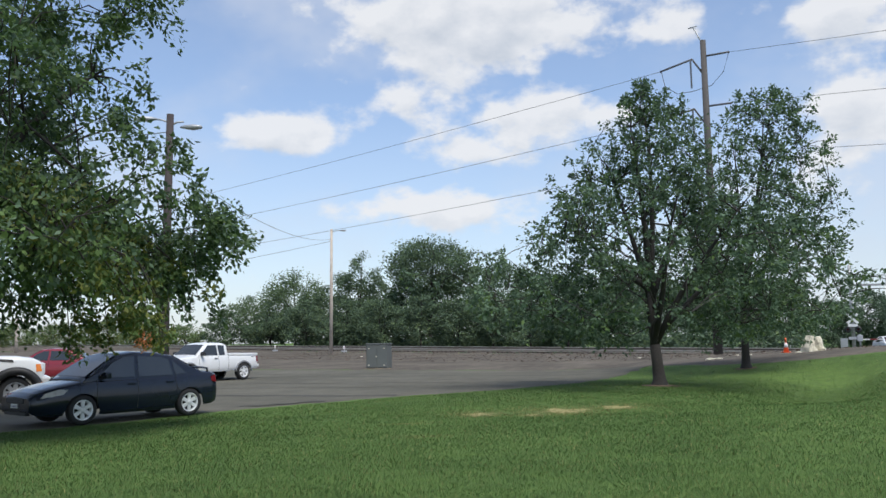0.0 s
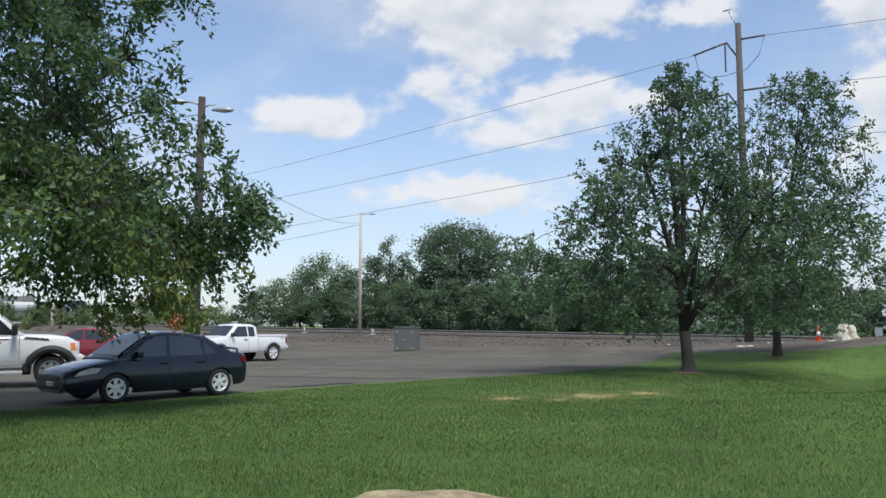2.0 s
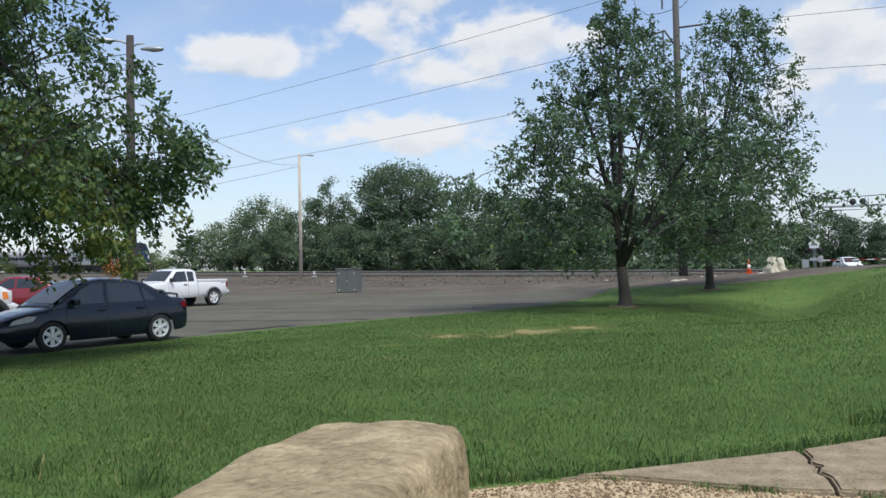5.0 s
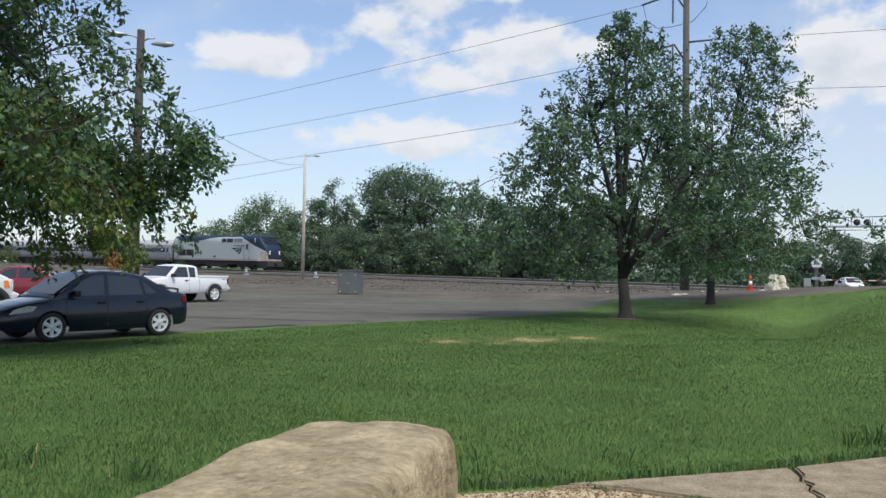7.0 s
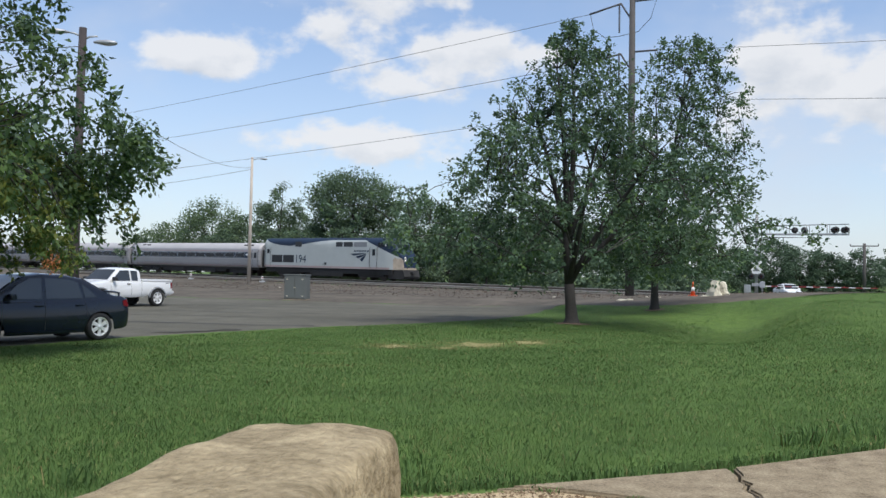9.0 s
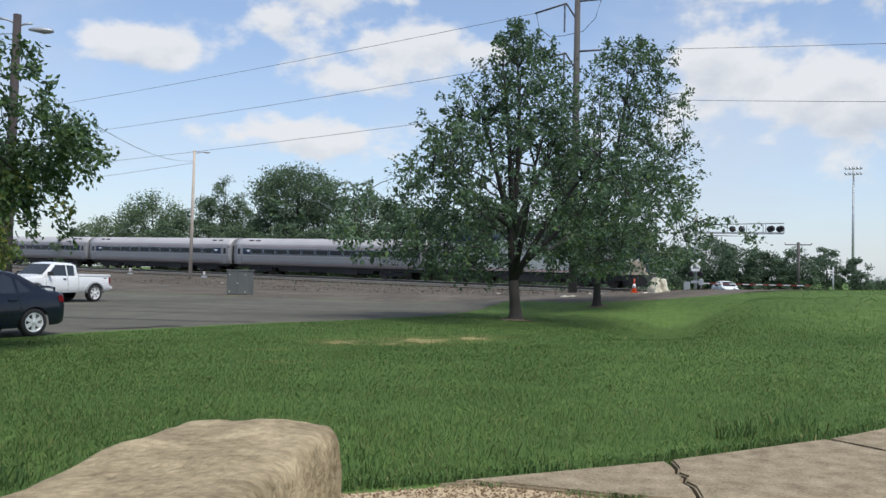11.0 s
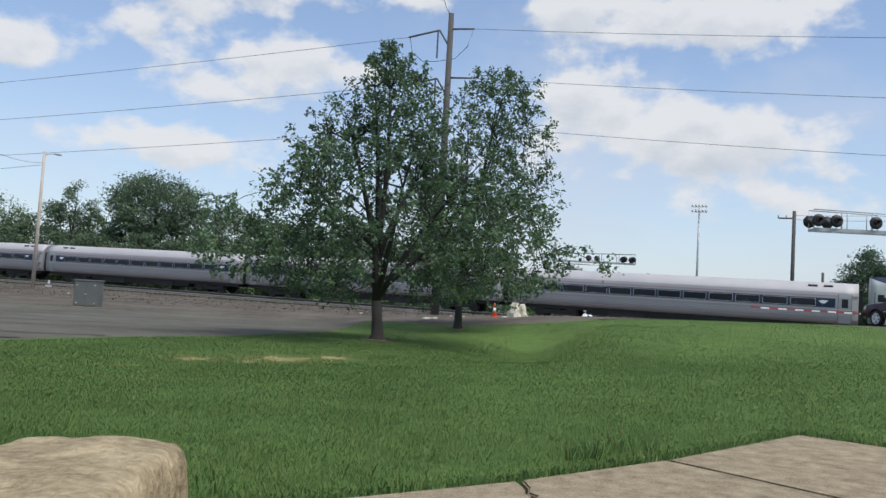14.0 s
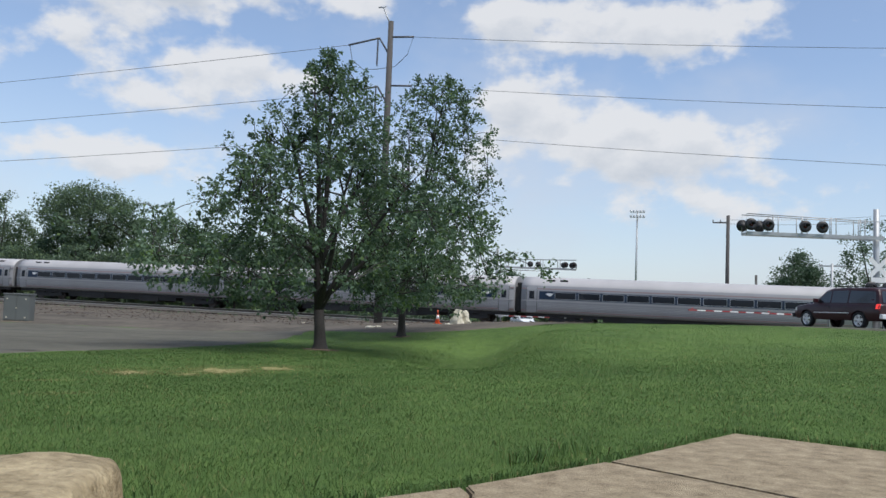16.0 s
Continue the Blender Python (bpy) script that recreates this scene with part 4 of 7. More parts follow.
    axis = np.array([shift[0] * .5, shift[1] * .5, zmin + (zmax - zmin) * .4])
    co = leaf_sprays(rng, C, R, per, leaf, droop, axis, .27 if shape else .33) if sprays else leaf_quads(rng, C, R, per, leaf, droop, .7, shape)
    idx = (rng.random(len(co)) < mix).astype(int) if mix else None
    crown = tri_mesh("crown", co, mats, idx)
    crown.parent = ob
    return ob


p1 = polar(14.12, 28.6)
tree_near = make_tree("leafy young maple with dark green crown on the lawn", on_land(p1.x, p1.y),
                      [(1.6, 2.8), (2.2, 5.3), (3.0, 6.1), (4.3, 5.2), (5.6, 3.8), (7.0, 2.7), (8.3, 1.75), (9.2, 1.05), (10.0, .3)], .20, 1.35, 980, 46, .13, [leaf_a, leaf_b], 11, sprays=True, droop=.25,
                      limbs=8, clump_r=.36, clump_jit=1.7, hollow=.25, holes=[(0, -1.6, 2.2, 1.3), (-.3, -3.2, 2.3, 1.2), (.4, .6, 2.3, 1.3), (0, -1.2, 4.9, 1.0), (-1.0, -2.2, 4.5, .8), (1.0, -2.6, 4.2, .9), (.4, -3.2, 5.3, .75), (.6, 0.8, 5.0, 1.0)], mix=.25, lean=(-.1, 0))
p2 = polar(19.5, 37.5)
tree_second = make_tree("slender green maple with airy upper crown", on_land(p2.x, p2.y),
                        [(1.8, 2.0), (2.4, 3.1), (3.6, 3.7), (5.5, 3.7), (7.6, 3.1), (9.2, 2.5), (10.5, 1.9), (11.2, 1.2), (11.7, .4)], .17, 1.5, 560, 42, .14, [leaf_a, leaf_b], 23, shift=(1.35, -.5), limbs=7, sprays=True, droop=.25,
                        clump_r=.38, hollow=.2, mix=.3, clump_jit=.75)
p3 = polar(-33.5, 17.5)
tree_left = make_tree("large spreading tree with drooping green and sunlit yellow-green leaves", on_land(p3.x, p3.y),
                      [(2.4, 2.8), (2.8, 4.4), (3.2, 5.2), (4.1, 5.4), (4.7, 4.5), (5.3, 3.9), (6.2, 3.7), (7.2, 3.9), (8.2, 3.7), (9.3, 2.9), (10.6, 1.2)], .34, 2.0, 960, 84, .125, [leaf_b, leaf_a], 37, limbs=9, clump_r=.46, droop=.45, sprays=True,
                      hollow=.45, mix=.35, shape=1, clump_jit=1.3,
                      extra=[(4.75 + .6 * math.sin(i * 2.4), 1.5 + .8 * math.sin(i * 3.7 + 1), 2.6 + 1.7 * ((i * .618) % 1)) for i in range(34)] + [(3.9 + i * .14, -.6 + .1 * math.sin(i * 2.0), 7.3 + .14 * i) for i in range(11)])


def low_boughs():
    """Hanging boughs of the large tree, over the parked sedan; yellow-green paints sunlit leaves."""
    rng = np.random.default_rng(41)
    bm = bmesh.new()
    C, H = [], []
    for i in range(13):
        a = radians(-62 + i * 9.0)
        z0 = 3.6 + .35 * math.sin(i * 2.3)
        reach = 4.5 + .6 * math.sin(i * 1.7)
        pts = [Vector((math.cos(a) * reach * t, math.sin(a) * reach * t, z0 + .5 + 1.1 * t - 2.3 * t ** 3 + .15 * math.sin(i + 6 * t))) for t in np.linspace(.1, 1, 9)]
        tube(bm, pts, [.05 * (1 - .85 * t) + .005 for t in np.linspace(0, 1, 9)], 5)
        for q in pts[3:]:
            for k in range(3):
                C.append(q + Vector((rng.normal(0, .28), rng.normal(0, .28), rng.normal(-.12, .16))))
    # twigs hanging low over the sedan
    for i in range(15):
        x, y = 3.2 + 1.75 * ((i * .618) % 1), .1 + .7 * math.sin(i * 2.1)
        z1 = 1.45 + .55 * ((i * .414) % 1)
        pts = [Vector((x - .9, y, 3.3)), Vector((x - .3, y, 3.0)), Vector((x, y, 2.4)), Vector((x + .1, y, z1))]
        tube(bm, pts, [.02, .014, .009, .004], 5)
        for k in range(7):
            q = pts[2].lerp(pts[3], k / 6) if k > 1 else pts[1].lerp(pts[2], k / 2)
            H.append(q + Vector((rng.normal(0, .07), rng.normal(0, .07), 0)))
    part("low_bough", bm, bark, tree_left)
    dead = leaf_quads(rng, np.array([(4.46 + .12 * math.sin(k * 2.0), .02 * k, 1.62 + .035 * k) for k in range(7)]), .1, 26, .085, .8, 1.0, 1)
    ob = tri_mesh("dead_leaves", dead, [leaf_orange, leaf_sun], (rng.random(len(dead)) < .15).astype(int))
    ob.parent = tree_left
    ob["label"] = "cluster of dead orange leaves"
    co = np.concatenate([leaf_quads(rng, np.array([c[:] for c in C]), .30, 44, .12, .9, .8, 1),
                         leaf_quads(rng, np.array([c[:] for c in H]), .15, 22, .105, .9, 1.0, 1)])
    crown = tri_mesh("low_leaves", co, [leaf_sun, leaf_b], (rng.random(len(co)) < .5).astype(int))
    crown.parent = tree_left
    crown["label"] = "hanging leaves coloured sunlit yellow-green"


low_boughs()


def mulch(tree, r, seed):
    """A ring of brown mulch and fallen bits round the foot of a trunk."""
    bm = bmesh.new()
    n = 26
    base = tree.matrix_basis.translation
    c = bm.verts.new((0, 0, .07))
    ring = []
    for k in range(n):
        a = k * 2 * math.pi / n
        q = r * (1 + .35 * noise.noise(Vector((math.cos(a) * 1.7 + seed, math.sin(a) * 1.7, 0))))
        x, y = q * math.cos(a), q * math.sin(a)
        ring.append(bm.verts.new((x, y, land(base.x + x, base.y + y) - base.z + .02)))
    for k in range(n):
        bm.faces.new((c, ring[k], ring[(k + 1) % n]))
    part("mulch", bm, dirt, tree, "ring of brown mulch at the trunk")


mulch(tree_near, .62, 1.0)
mulch(tree_second, .42, 4.0)

# far woods behind the rails, with distance haze put into their leaf colours


def far_tree(az, dist, h, w, seed, mats, label, base=0.12, dens=1.0, leaf=.25, name="tree", mixed=.3, crown=None):
    p = polar(az, dist)
    z = land(p.x, p.y)
    prof = [(h * base, w * .55), (h * (base + .12), w * .85), (h * .45, w), (h * .68, w * .86), (h * .85, w * .58), (h * .95, w * .3), (h, w * .08)]
    prof = [(h * a, w * b) for a, b in crown] if crown else prof
    n = int(110 * dens * (w / 4) ** 1.3 * (h / 10) ** .5)
    return make_tree(label, Vector((p.x, p.y, z)), prof, max(.12, h * .018), h * (base + .05), max(16, n), 92, leaf, mats, seed, limbs=4, clump_r=w * .26, droop=.2, hollow=.3, name=name, mix=mixed, group="woods behind the rails", roots=False)


far_specs = [(-12.6, 128, 7.5, 5.0, 1), (-10.0, 124, 11.0, 6.2, 1), (-7.7, 120, 8.6, 4.6, 0), (-5.6, 116, 13.0, 4.3, 0), (-4.0, 122, 9.2, 4.5, 0), (-2.6, 112, 9.2, 4.2, 0), (-0.4, 112, 9.0, 4.6, 0),
             (2.4, 114, 11.2, 4.0, 1), (4.4, 108, 11.0, 4.2, 0), (6.6, 104, 10.5, 4.6, 0), (9.0, 102, 9.6, 4.6, 0), (11.5, 100, 9.0, 4.4, 0), (14.0, 98, 8.6, 4.6, 0), (16.6, 96, 8.0, 4.4, 0), (19.2, 100, 7.4, 4.4, 0),
             (21.8, 106, 7.0, 4.2, 0), (-14.6, 122, 5.4, 3.0, 0), (-1.6, 100, 6.4, 3.6, 0), (-6.6, 108, 6.0, 3.8, 0), (-9.3, 113, 6.2, 3.8, 0), (-11.6, 119, 6.0, 3.6, 0), (-4.3, 104, 6.2, 3.6, 0), (.9, 98, 6.2, 3.6, 0), (3.3, 96, 6.4, 3.6, 0), (5.8, 92, 6, 3.4, 0), (8.3, 90, 5.8, 3.3, 0)]
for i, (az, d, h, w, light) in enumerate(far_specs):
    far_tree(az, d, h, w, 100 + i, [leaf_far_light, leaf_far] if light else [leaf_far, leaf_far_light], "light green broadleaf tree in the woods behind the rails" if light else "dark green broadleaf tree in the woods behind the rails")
far_tree(-0.9, 108, 14.2, 5.8, 150, [leaf_far, leaf_far_light], "tall umbrella-crowned tree above the woods behind the rails", dens=1.1,
         crown=[(.48, .35), (.56, .8), (.68, 1.0), (.80, .95), (.90, .72), (.96, .42), (1, .1)])
# past the crossing
for i, (az, d, h, w) in enumerate([(26.6, 125, 7.8, 3.6), (28.3, 122, 6.6, 3.6), (29.9, 124, 6.7, 3.4), (31.7, 122, 6.6, 2.8), (33.5, 126, 6.7, 2.5), (35.2, 126, 5.3, 2.3), (37.2, 132, 2.7, 3.4), (39.4, 134, 2.6, 3.6), (24.6, 122, 6.4, 3.6)]):
    far_tree(az, d, h, w * 1.15, 160 + i, [leaf_far, leaf_a], "dark green tree beyond the crossing", base=.02, dens=1.3)
far_tree(45.0, 118, 11.4, 5.2, 180, [leaf_a, leaf_far], "dark evergreen tree beyond the road", dens=3.0, crown=[(.08, .9), (.3, 1.0), (.5, .86), (.68, .62), (.84, .36), (1, .06)])
far_tree(49.3, 105, 14.5, 4.6, 181, [leaf_far, leaf_a], "tall open-crowned dark tree beyond the road", dens=.55)
far_tree(52.5, 108, 14.0, 5.0, 182, [leaf_far, leaf_a], "tall open-crowned dark tree beyond the road", dens=.7)
# low growth at the far left, sunshine put into its yellow-green leaf colour
for i, (az, d, h, w) in enumerate([(-17.0, 150, 4.2, 4.0), (-19.5, 155, 4.6, 4.5), (-22, 160, 5.2, 4.6), (-24.5, 170, 5.0, 4.6), (-27.0, 175, 5.2, 5.0), (-30.0, 180, 6.0, 5.5), (-33, 185, 6.5, 5.5)]):
    far_tree(az, d, h, w, 190 + i, [leaf_far_light, leaf_sun], "sunlit yellow-green scrub tree far beyond the rails", base=.05)

def undergrowth():
    rng = np.random.default_rng(77)
    n = 240
    s = rng.uniform(-98, -27, n)
    d = rng.uniform(9.5, 17, n)
    P = np.array([track_point(a, b).to_tuple() for a, b in zip(s, d)])
    P[:, 2] = land(P[:, 0], P[:, 1]) + rng.uniform(.2, 1.6, n)
    co = leaf_quads(rng, P, rng.uniform(.6, 1.5, n), 60, .42, .1, .8)
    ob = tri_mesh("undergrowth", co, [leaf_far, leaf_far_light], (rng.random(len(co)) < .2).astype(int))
    tagged(ob, "dense green undergrowth at the foot of the woods", "shrubs", kind="stuff")


undergrowth()

# ---- paved corner, gravel and grass near the viewer ----
PAD = [(-.75, 3.75), (.2, 4.28), (1.2, 4.52), (2.25, 4.82), (3.65, 5.39), (5.8, 6.50), (6.5, 5.35), (8.6, 2.6), (9.5, -1), (9.5, -6), (-.9, -6)]


def inside(poly, x, y):
    r = np.zeros(x.shape, bool)
    n = len(poly)
    for i in range(n):
        (x0, y0), (x1, y1) = poly[i], poly[(i + 1) % n]
        c = ((y0 > y) != (y1 > y)) & (x < (x1 - x0) * (y - y0) / (y1 - y0 + 1e-12) + x0)
        r ^= c
    return r


def slab(poly, top, thick, parent, mat=None):
    bm = bmesh.new()
    c = Vector((sum(p[0] for p in poly) / len(poly), sum(p[1] for p in poly) / len(poly)))
    vs = [bm.verts.new((x, y, top)) for x, y in poly]
    f = bm.faces.new(vs)
    if f.normal.z < 0:
        f.normal_flip()
    r = bmesh.ops.extrude_face_region(bm, geom=[f])
    bmesh.ops.translate(bm, verts=[v for v in r["geom"] if isinstance(v, bmesh.types.BMVert)], vec=(0, 0, -thick))
    bmesh.ops.recalc_face_normals(bm, faces=bm.faces)
    es = [e for e in bm.edges if all(abs(v.co.z - top) < 1e-5 for v in e.verts)]
    bmesh.ops.bevel(bm, geom=es, offset=.012, segments=2, affect="EDGES")
    return part("slab", bm, mat or concrete, parent)


joint_soil = material("joint_soil", (0.03, 0.026, 0.02), 0.95, vary=0.3, grain=20, bump=0.3, spec=0.1)
pavement = thing("pavement", "cracked buff concrete pavement slabs", "pavement", kind="structure")
PZ = .55
crack = [(2.22, 4.79), (2.18, 4.60), (2.12, 4.48), (2.14, 4.40), (2.07, 4.28), (2.08, 4.18), (2.03, 4.02), (2.0, 3.94)]
gravel_edge = [(.95, 4.38), (1.15, 4.30), (1.53, 4.10), (1.8, 3.99)]
slab([(.75, 4.38), (1.2, 4.50), (2.19, 4.785)] + [(x - .010, y) for x, y in crack[1:]] + gravel_edge[::-1], PZ, .09, pavement)
slab([(x + .010, y) for x, y in crack[::-1]] + [(3.61, 5.355), (3.87, 4.70), (4.24, 3.7), (3.1, 3.62), (2.53, 3.77)], PZ + .004, .09, pavement)
slab([(3.66, 5.375), (5.8, 6.48), (6.48, 5.35), (7.5, 3.8), (4.31, 3.66), (3.92, 4.71)], PZ + .002, .09, pavement)
slab([(4.3, 3.63), (7.52, 3.77), (9.3, -1), (9.3, -5), (4.8, -5)], PZ, .09, pavement)

bm = bmesh.new()
bm.faces.new([bm.verts.new((x, y, PZ - .045)) for x, y in [(.7, 4.33), (2.2, 4.76), (3.65, 5.34), (5.78, 6.45), (6.45, 5.35), (7.4, 3.8), (2.0, 3.6)]])
bmesh.ops.triangulate(bm, faces=bm.faces)
bmesh.ops.recalc_face_normals(bm, faces=bm.faces)
tagged(mesh_object("joint_soil", bm, joint_soil), "dark soil in the pavement joints", "soil", kind="structure")
gravel_poly = [(-.75, 3.72), (.2, 4.24), (.75, 4.35)] + gravel_edge + [(2.02, 3.9), (2.5, 3.74), (3.1, 3.6), (4.22, 3.67), (4.7, -5), (-.9, -5)]
bm = bmesh.new()
bm.faces.new([bm.verts.new((x, y, .526)) for x, y in gravel_poly])
bmesh.ops.triangulate(bm, faces=bm.faces)
bmesh.ops.recalc_face_normals(bm, faces=bm.faces)
tagged(mesh_object("gravel_bed", bm, gravel_mat), "bed of tan pea gravel beside the pavement", "gravel", kind="structure")


def pebbles():
    rng = np.random.default_rng(9)
    n = 24000
    x, y = rng.uniform(-.7, 3.4, n), rng.uniform(3.0, 4.75, n)
    k = inside(gravel_poly, x, y)
    x, y = x[k], y[k]
    n = len(x)
    base = np.array([[1, 0, 0], [0, 1, 0], [-1, 0, 0], [0, -1, 0], [0, 0, 1], [0, 0, -1]], float)
    tri = [(0, 1, 4), (1, 2, 4), (2, 3, 4), (3, 0, 4)]
    sc = rng.uniform(.005, .011, (n, 1, 1)) * rng.uniform(.6, 1.3, (n, 1, 3)) * np.array([1, 1, .8])
    a = rng.uniform(0, 6.28, n)
    v = base[None] * sc + rng.normal(0, .0015, (n, 6, 3))
    ca, sa = np.cos(a)[:, None], np.sin(a)[:, None]
    vx, vy = v[..., 0] * ca - v[..., 1] * sa, v[..., 0] * sa + v[..., 1] * ca
    v = np.stack([vx + x[:, None], vy + y[:, None], v[..., 2] + .524 + rng.uniform(0, .008, n)[:, None]], -1)
    me = bpy.data.meshes.new("pebbles")
    off = (np.arange(n) * 6)[:, None, None]
    f = (np.array(tri)[None] + off).reshape(-1, 3)
    me.vertices.add(n * 6)
    me.vertices.foreach_set("co", v.reshape(-1).astype(np.float32))
    me.loops.add(len(f) * 3)
    me.loops.foreach_set("vertex_index", f.reshape(-1).astype(np.int32))
    me.polygons.add(len(f))
    me.polygons.foreach_set("loop_start", np.arange(0, len(f) * 3, 3, dtype=np.int32))
    me.materials.append(gravel_mat)
    me.update()
    tagged(new("pebbles", me), "loose tan and brown pea gravel stones", "gravel", kind="stuff")


pebbles()
PATCHES = [(.7, 17.6, .7, 1.0), (2.5, 18.0, 1.0, 1.3), (3.7, 18.4, .7, .9), (1.7, 17.0, .4, .6), (-.6, 15.2, .5, .35), (-.3, 12.2, .5, .3)]


def dryness(x, y):
    d = np.zeros(x.shape)
    for px, py, rx, ry in PATCHES:
        d = np.maximum(d, np.exp(-(((x - px) / rx) ** 2 + ((y - py) / ry) ** 2)) * (1.0 if py > 16.5 else .5))
    return d


BENT = [(0, 1, 2), (0, 2, 4), (4, 2, 3)]
GRAVEL_POLY = [(9.9, 41.5)] + GRAVEL_EDGE + [(24.5, 70), (9.9, 70)]
LOT_POLY = [(-60, -10)] + LOT_EDGE + [(9.9, 80), (-60, 80)]


def blades(name, n, r0, r1, fade_in, fade_out, h0, h1, w, seed, label):
    rng = np.random.default_rng(seed)
    az = np.radians(rng.uniform(-33, 56, n))
    r = r0 + (r1 - r0) * rng.random(n)
    x, y = r * np.sin(az), r * np.cos(az)
    keep = ~inside(PAD, x, y) & ~inside(LOT_POLY, x + rng.normal(0, .08, n), y)
    keep &= ~inside(GRAVEL_POLY, x + rng.normal(0, .15, n), y + rng.normal(0, .15, n))
    keep &= rng.random(n) < np.clip((r - r0 + .01) / fade_in, 0, 1) * np.clip((r1 - r) / fade_out, 0, 1)
    keep &= ~((x > -.95) & (x < .3) & (y < 2.7))
    x, y, r = x[keep], y[keep], r[keep]
    # clumps and thin places
    cl = np.array([noise.noise(Vector((a * .9, b * .9, 0))) for a, b in zip(x, y)])
    z = land(x, y)
    n = len(x)
    dry = dryness(x, y)
    h = rng.uniform(h0, h1, n) * (1 + .35 * cl) * (1 - .45 * dry)
    tall = rng.random(n) < (.012 if r0 < 5 else .002)
    h = np.where(tall, h * 1.9, h)
    a = rng.uniform(0, 6.28, n)
    lean = rng.normal(0, .85, (n, 2))
    ww = w * rng.uniform(.7, 1.3, n)
    dx, dy = np.cos(a) * ww, np.sin(a) * ww
    b0 = np.stack([x - dx, y - dy, z - .01], -1)
    b1 = np.stack([x + dx, y + dy, z - .01], -1)
    mx, my = x + lean[:, 0] * h * .35, y + lean[:, 1] * h * .35
    m0 = np.stack([mx - dx * .75, my - dy * .75, z + h * .6], -1)
    m1 = np.stack([mx + dx * .75, my + dy * .75, z + h * .6], -1)
    tip = np.stack([x + lean[:, 0] * h, y + lean[:, 1] * h, z + h * np.clip(1 - .18 * np.abs(lean).sum(1), .3, 1)], -1)
    v = np.stack([b0, b1, m1, tip, m0], 1)
    idx = (rng.random(n) < np.clip(dry * 1.3, .06 + .06 * cl, .93)).astype(int)
    # blades stand on the slope
    slope = np.stack([(z - land(x + .35, y)) / .35, (z - land(x, y + .35)) / .35, np.ones(n)], -1)
    nv = rng.normal(0, .26, (n, 3)) + slope
    nv /= np.linalg.norm(nv, axis=1)[:, None]
    if r0 < 8:
        ob = blade_mesh(name, v, BENT, [blade, straw], idx, nv)
    else:
        wide = (b1 - b0) * .25
        ob = blade_mesh(name, np.stack([b0 - wide, b1 + wide, tip], 1), [(0, 1, 2)], [blade, straw], idx, nv)
    tagged(ob, label, "grass", kind="stuff")


blades("grass", 480000, 4.0, 15.0, .01, 8.0, .020, .045, .0015, 1, "dense green lawn grass with taller tufts")
blades("grass", 430000, 7.0, 32, 8.0, 14.0, .024, .046, .0036, 2, "green lawn grass with pale dry patches")
blades("grass", 210000, 14, 48, 10.0, 2.0, .03, .05, .0075, 3, "green lawn grass around the trees and bank")


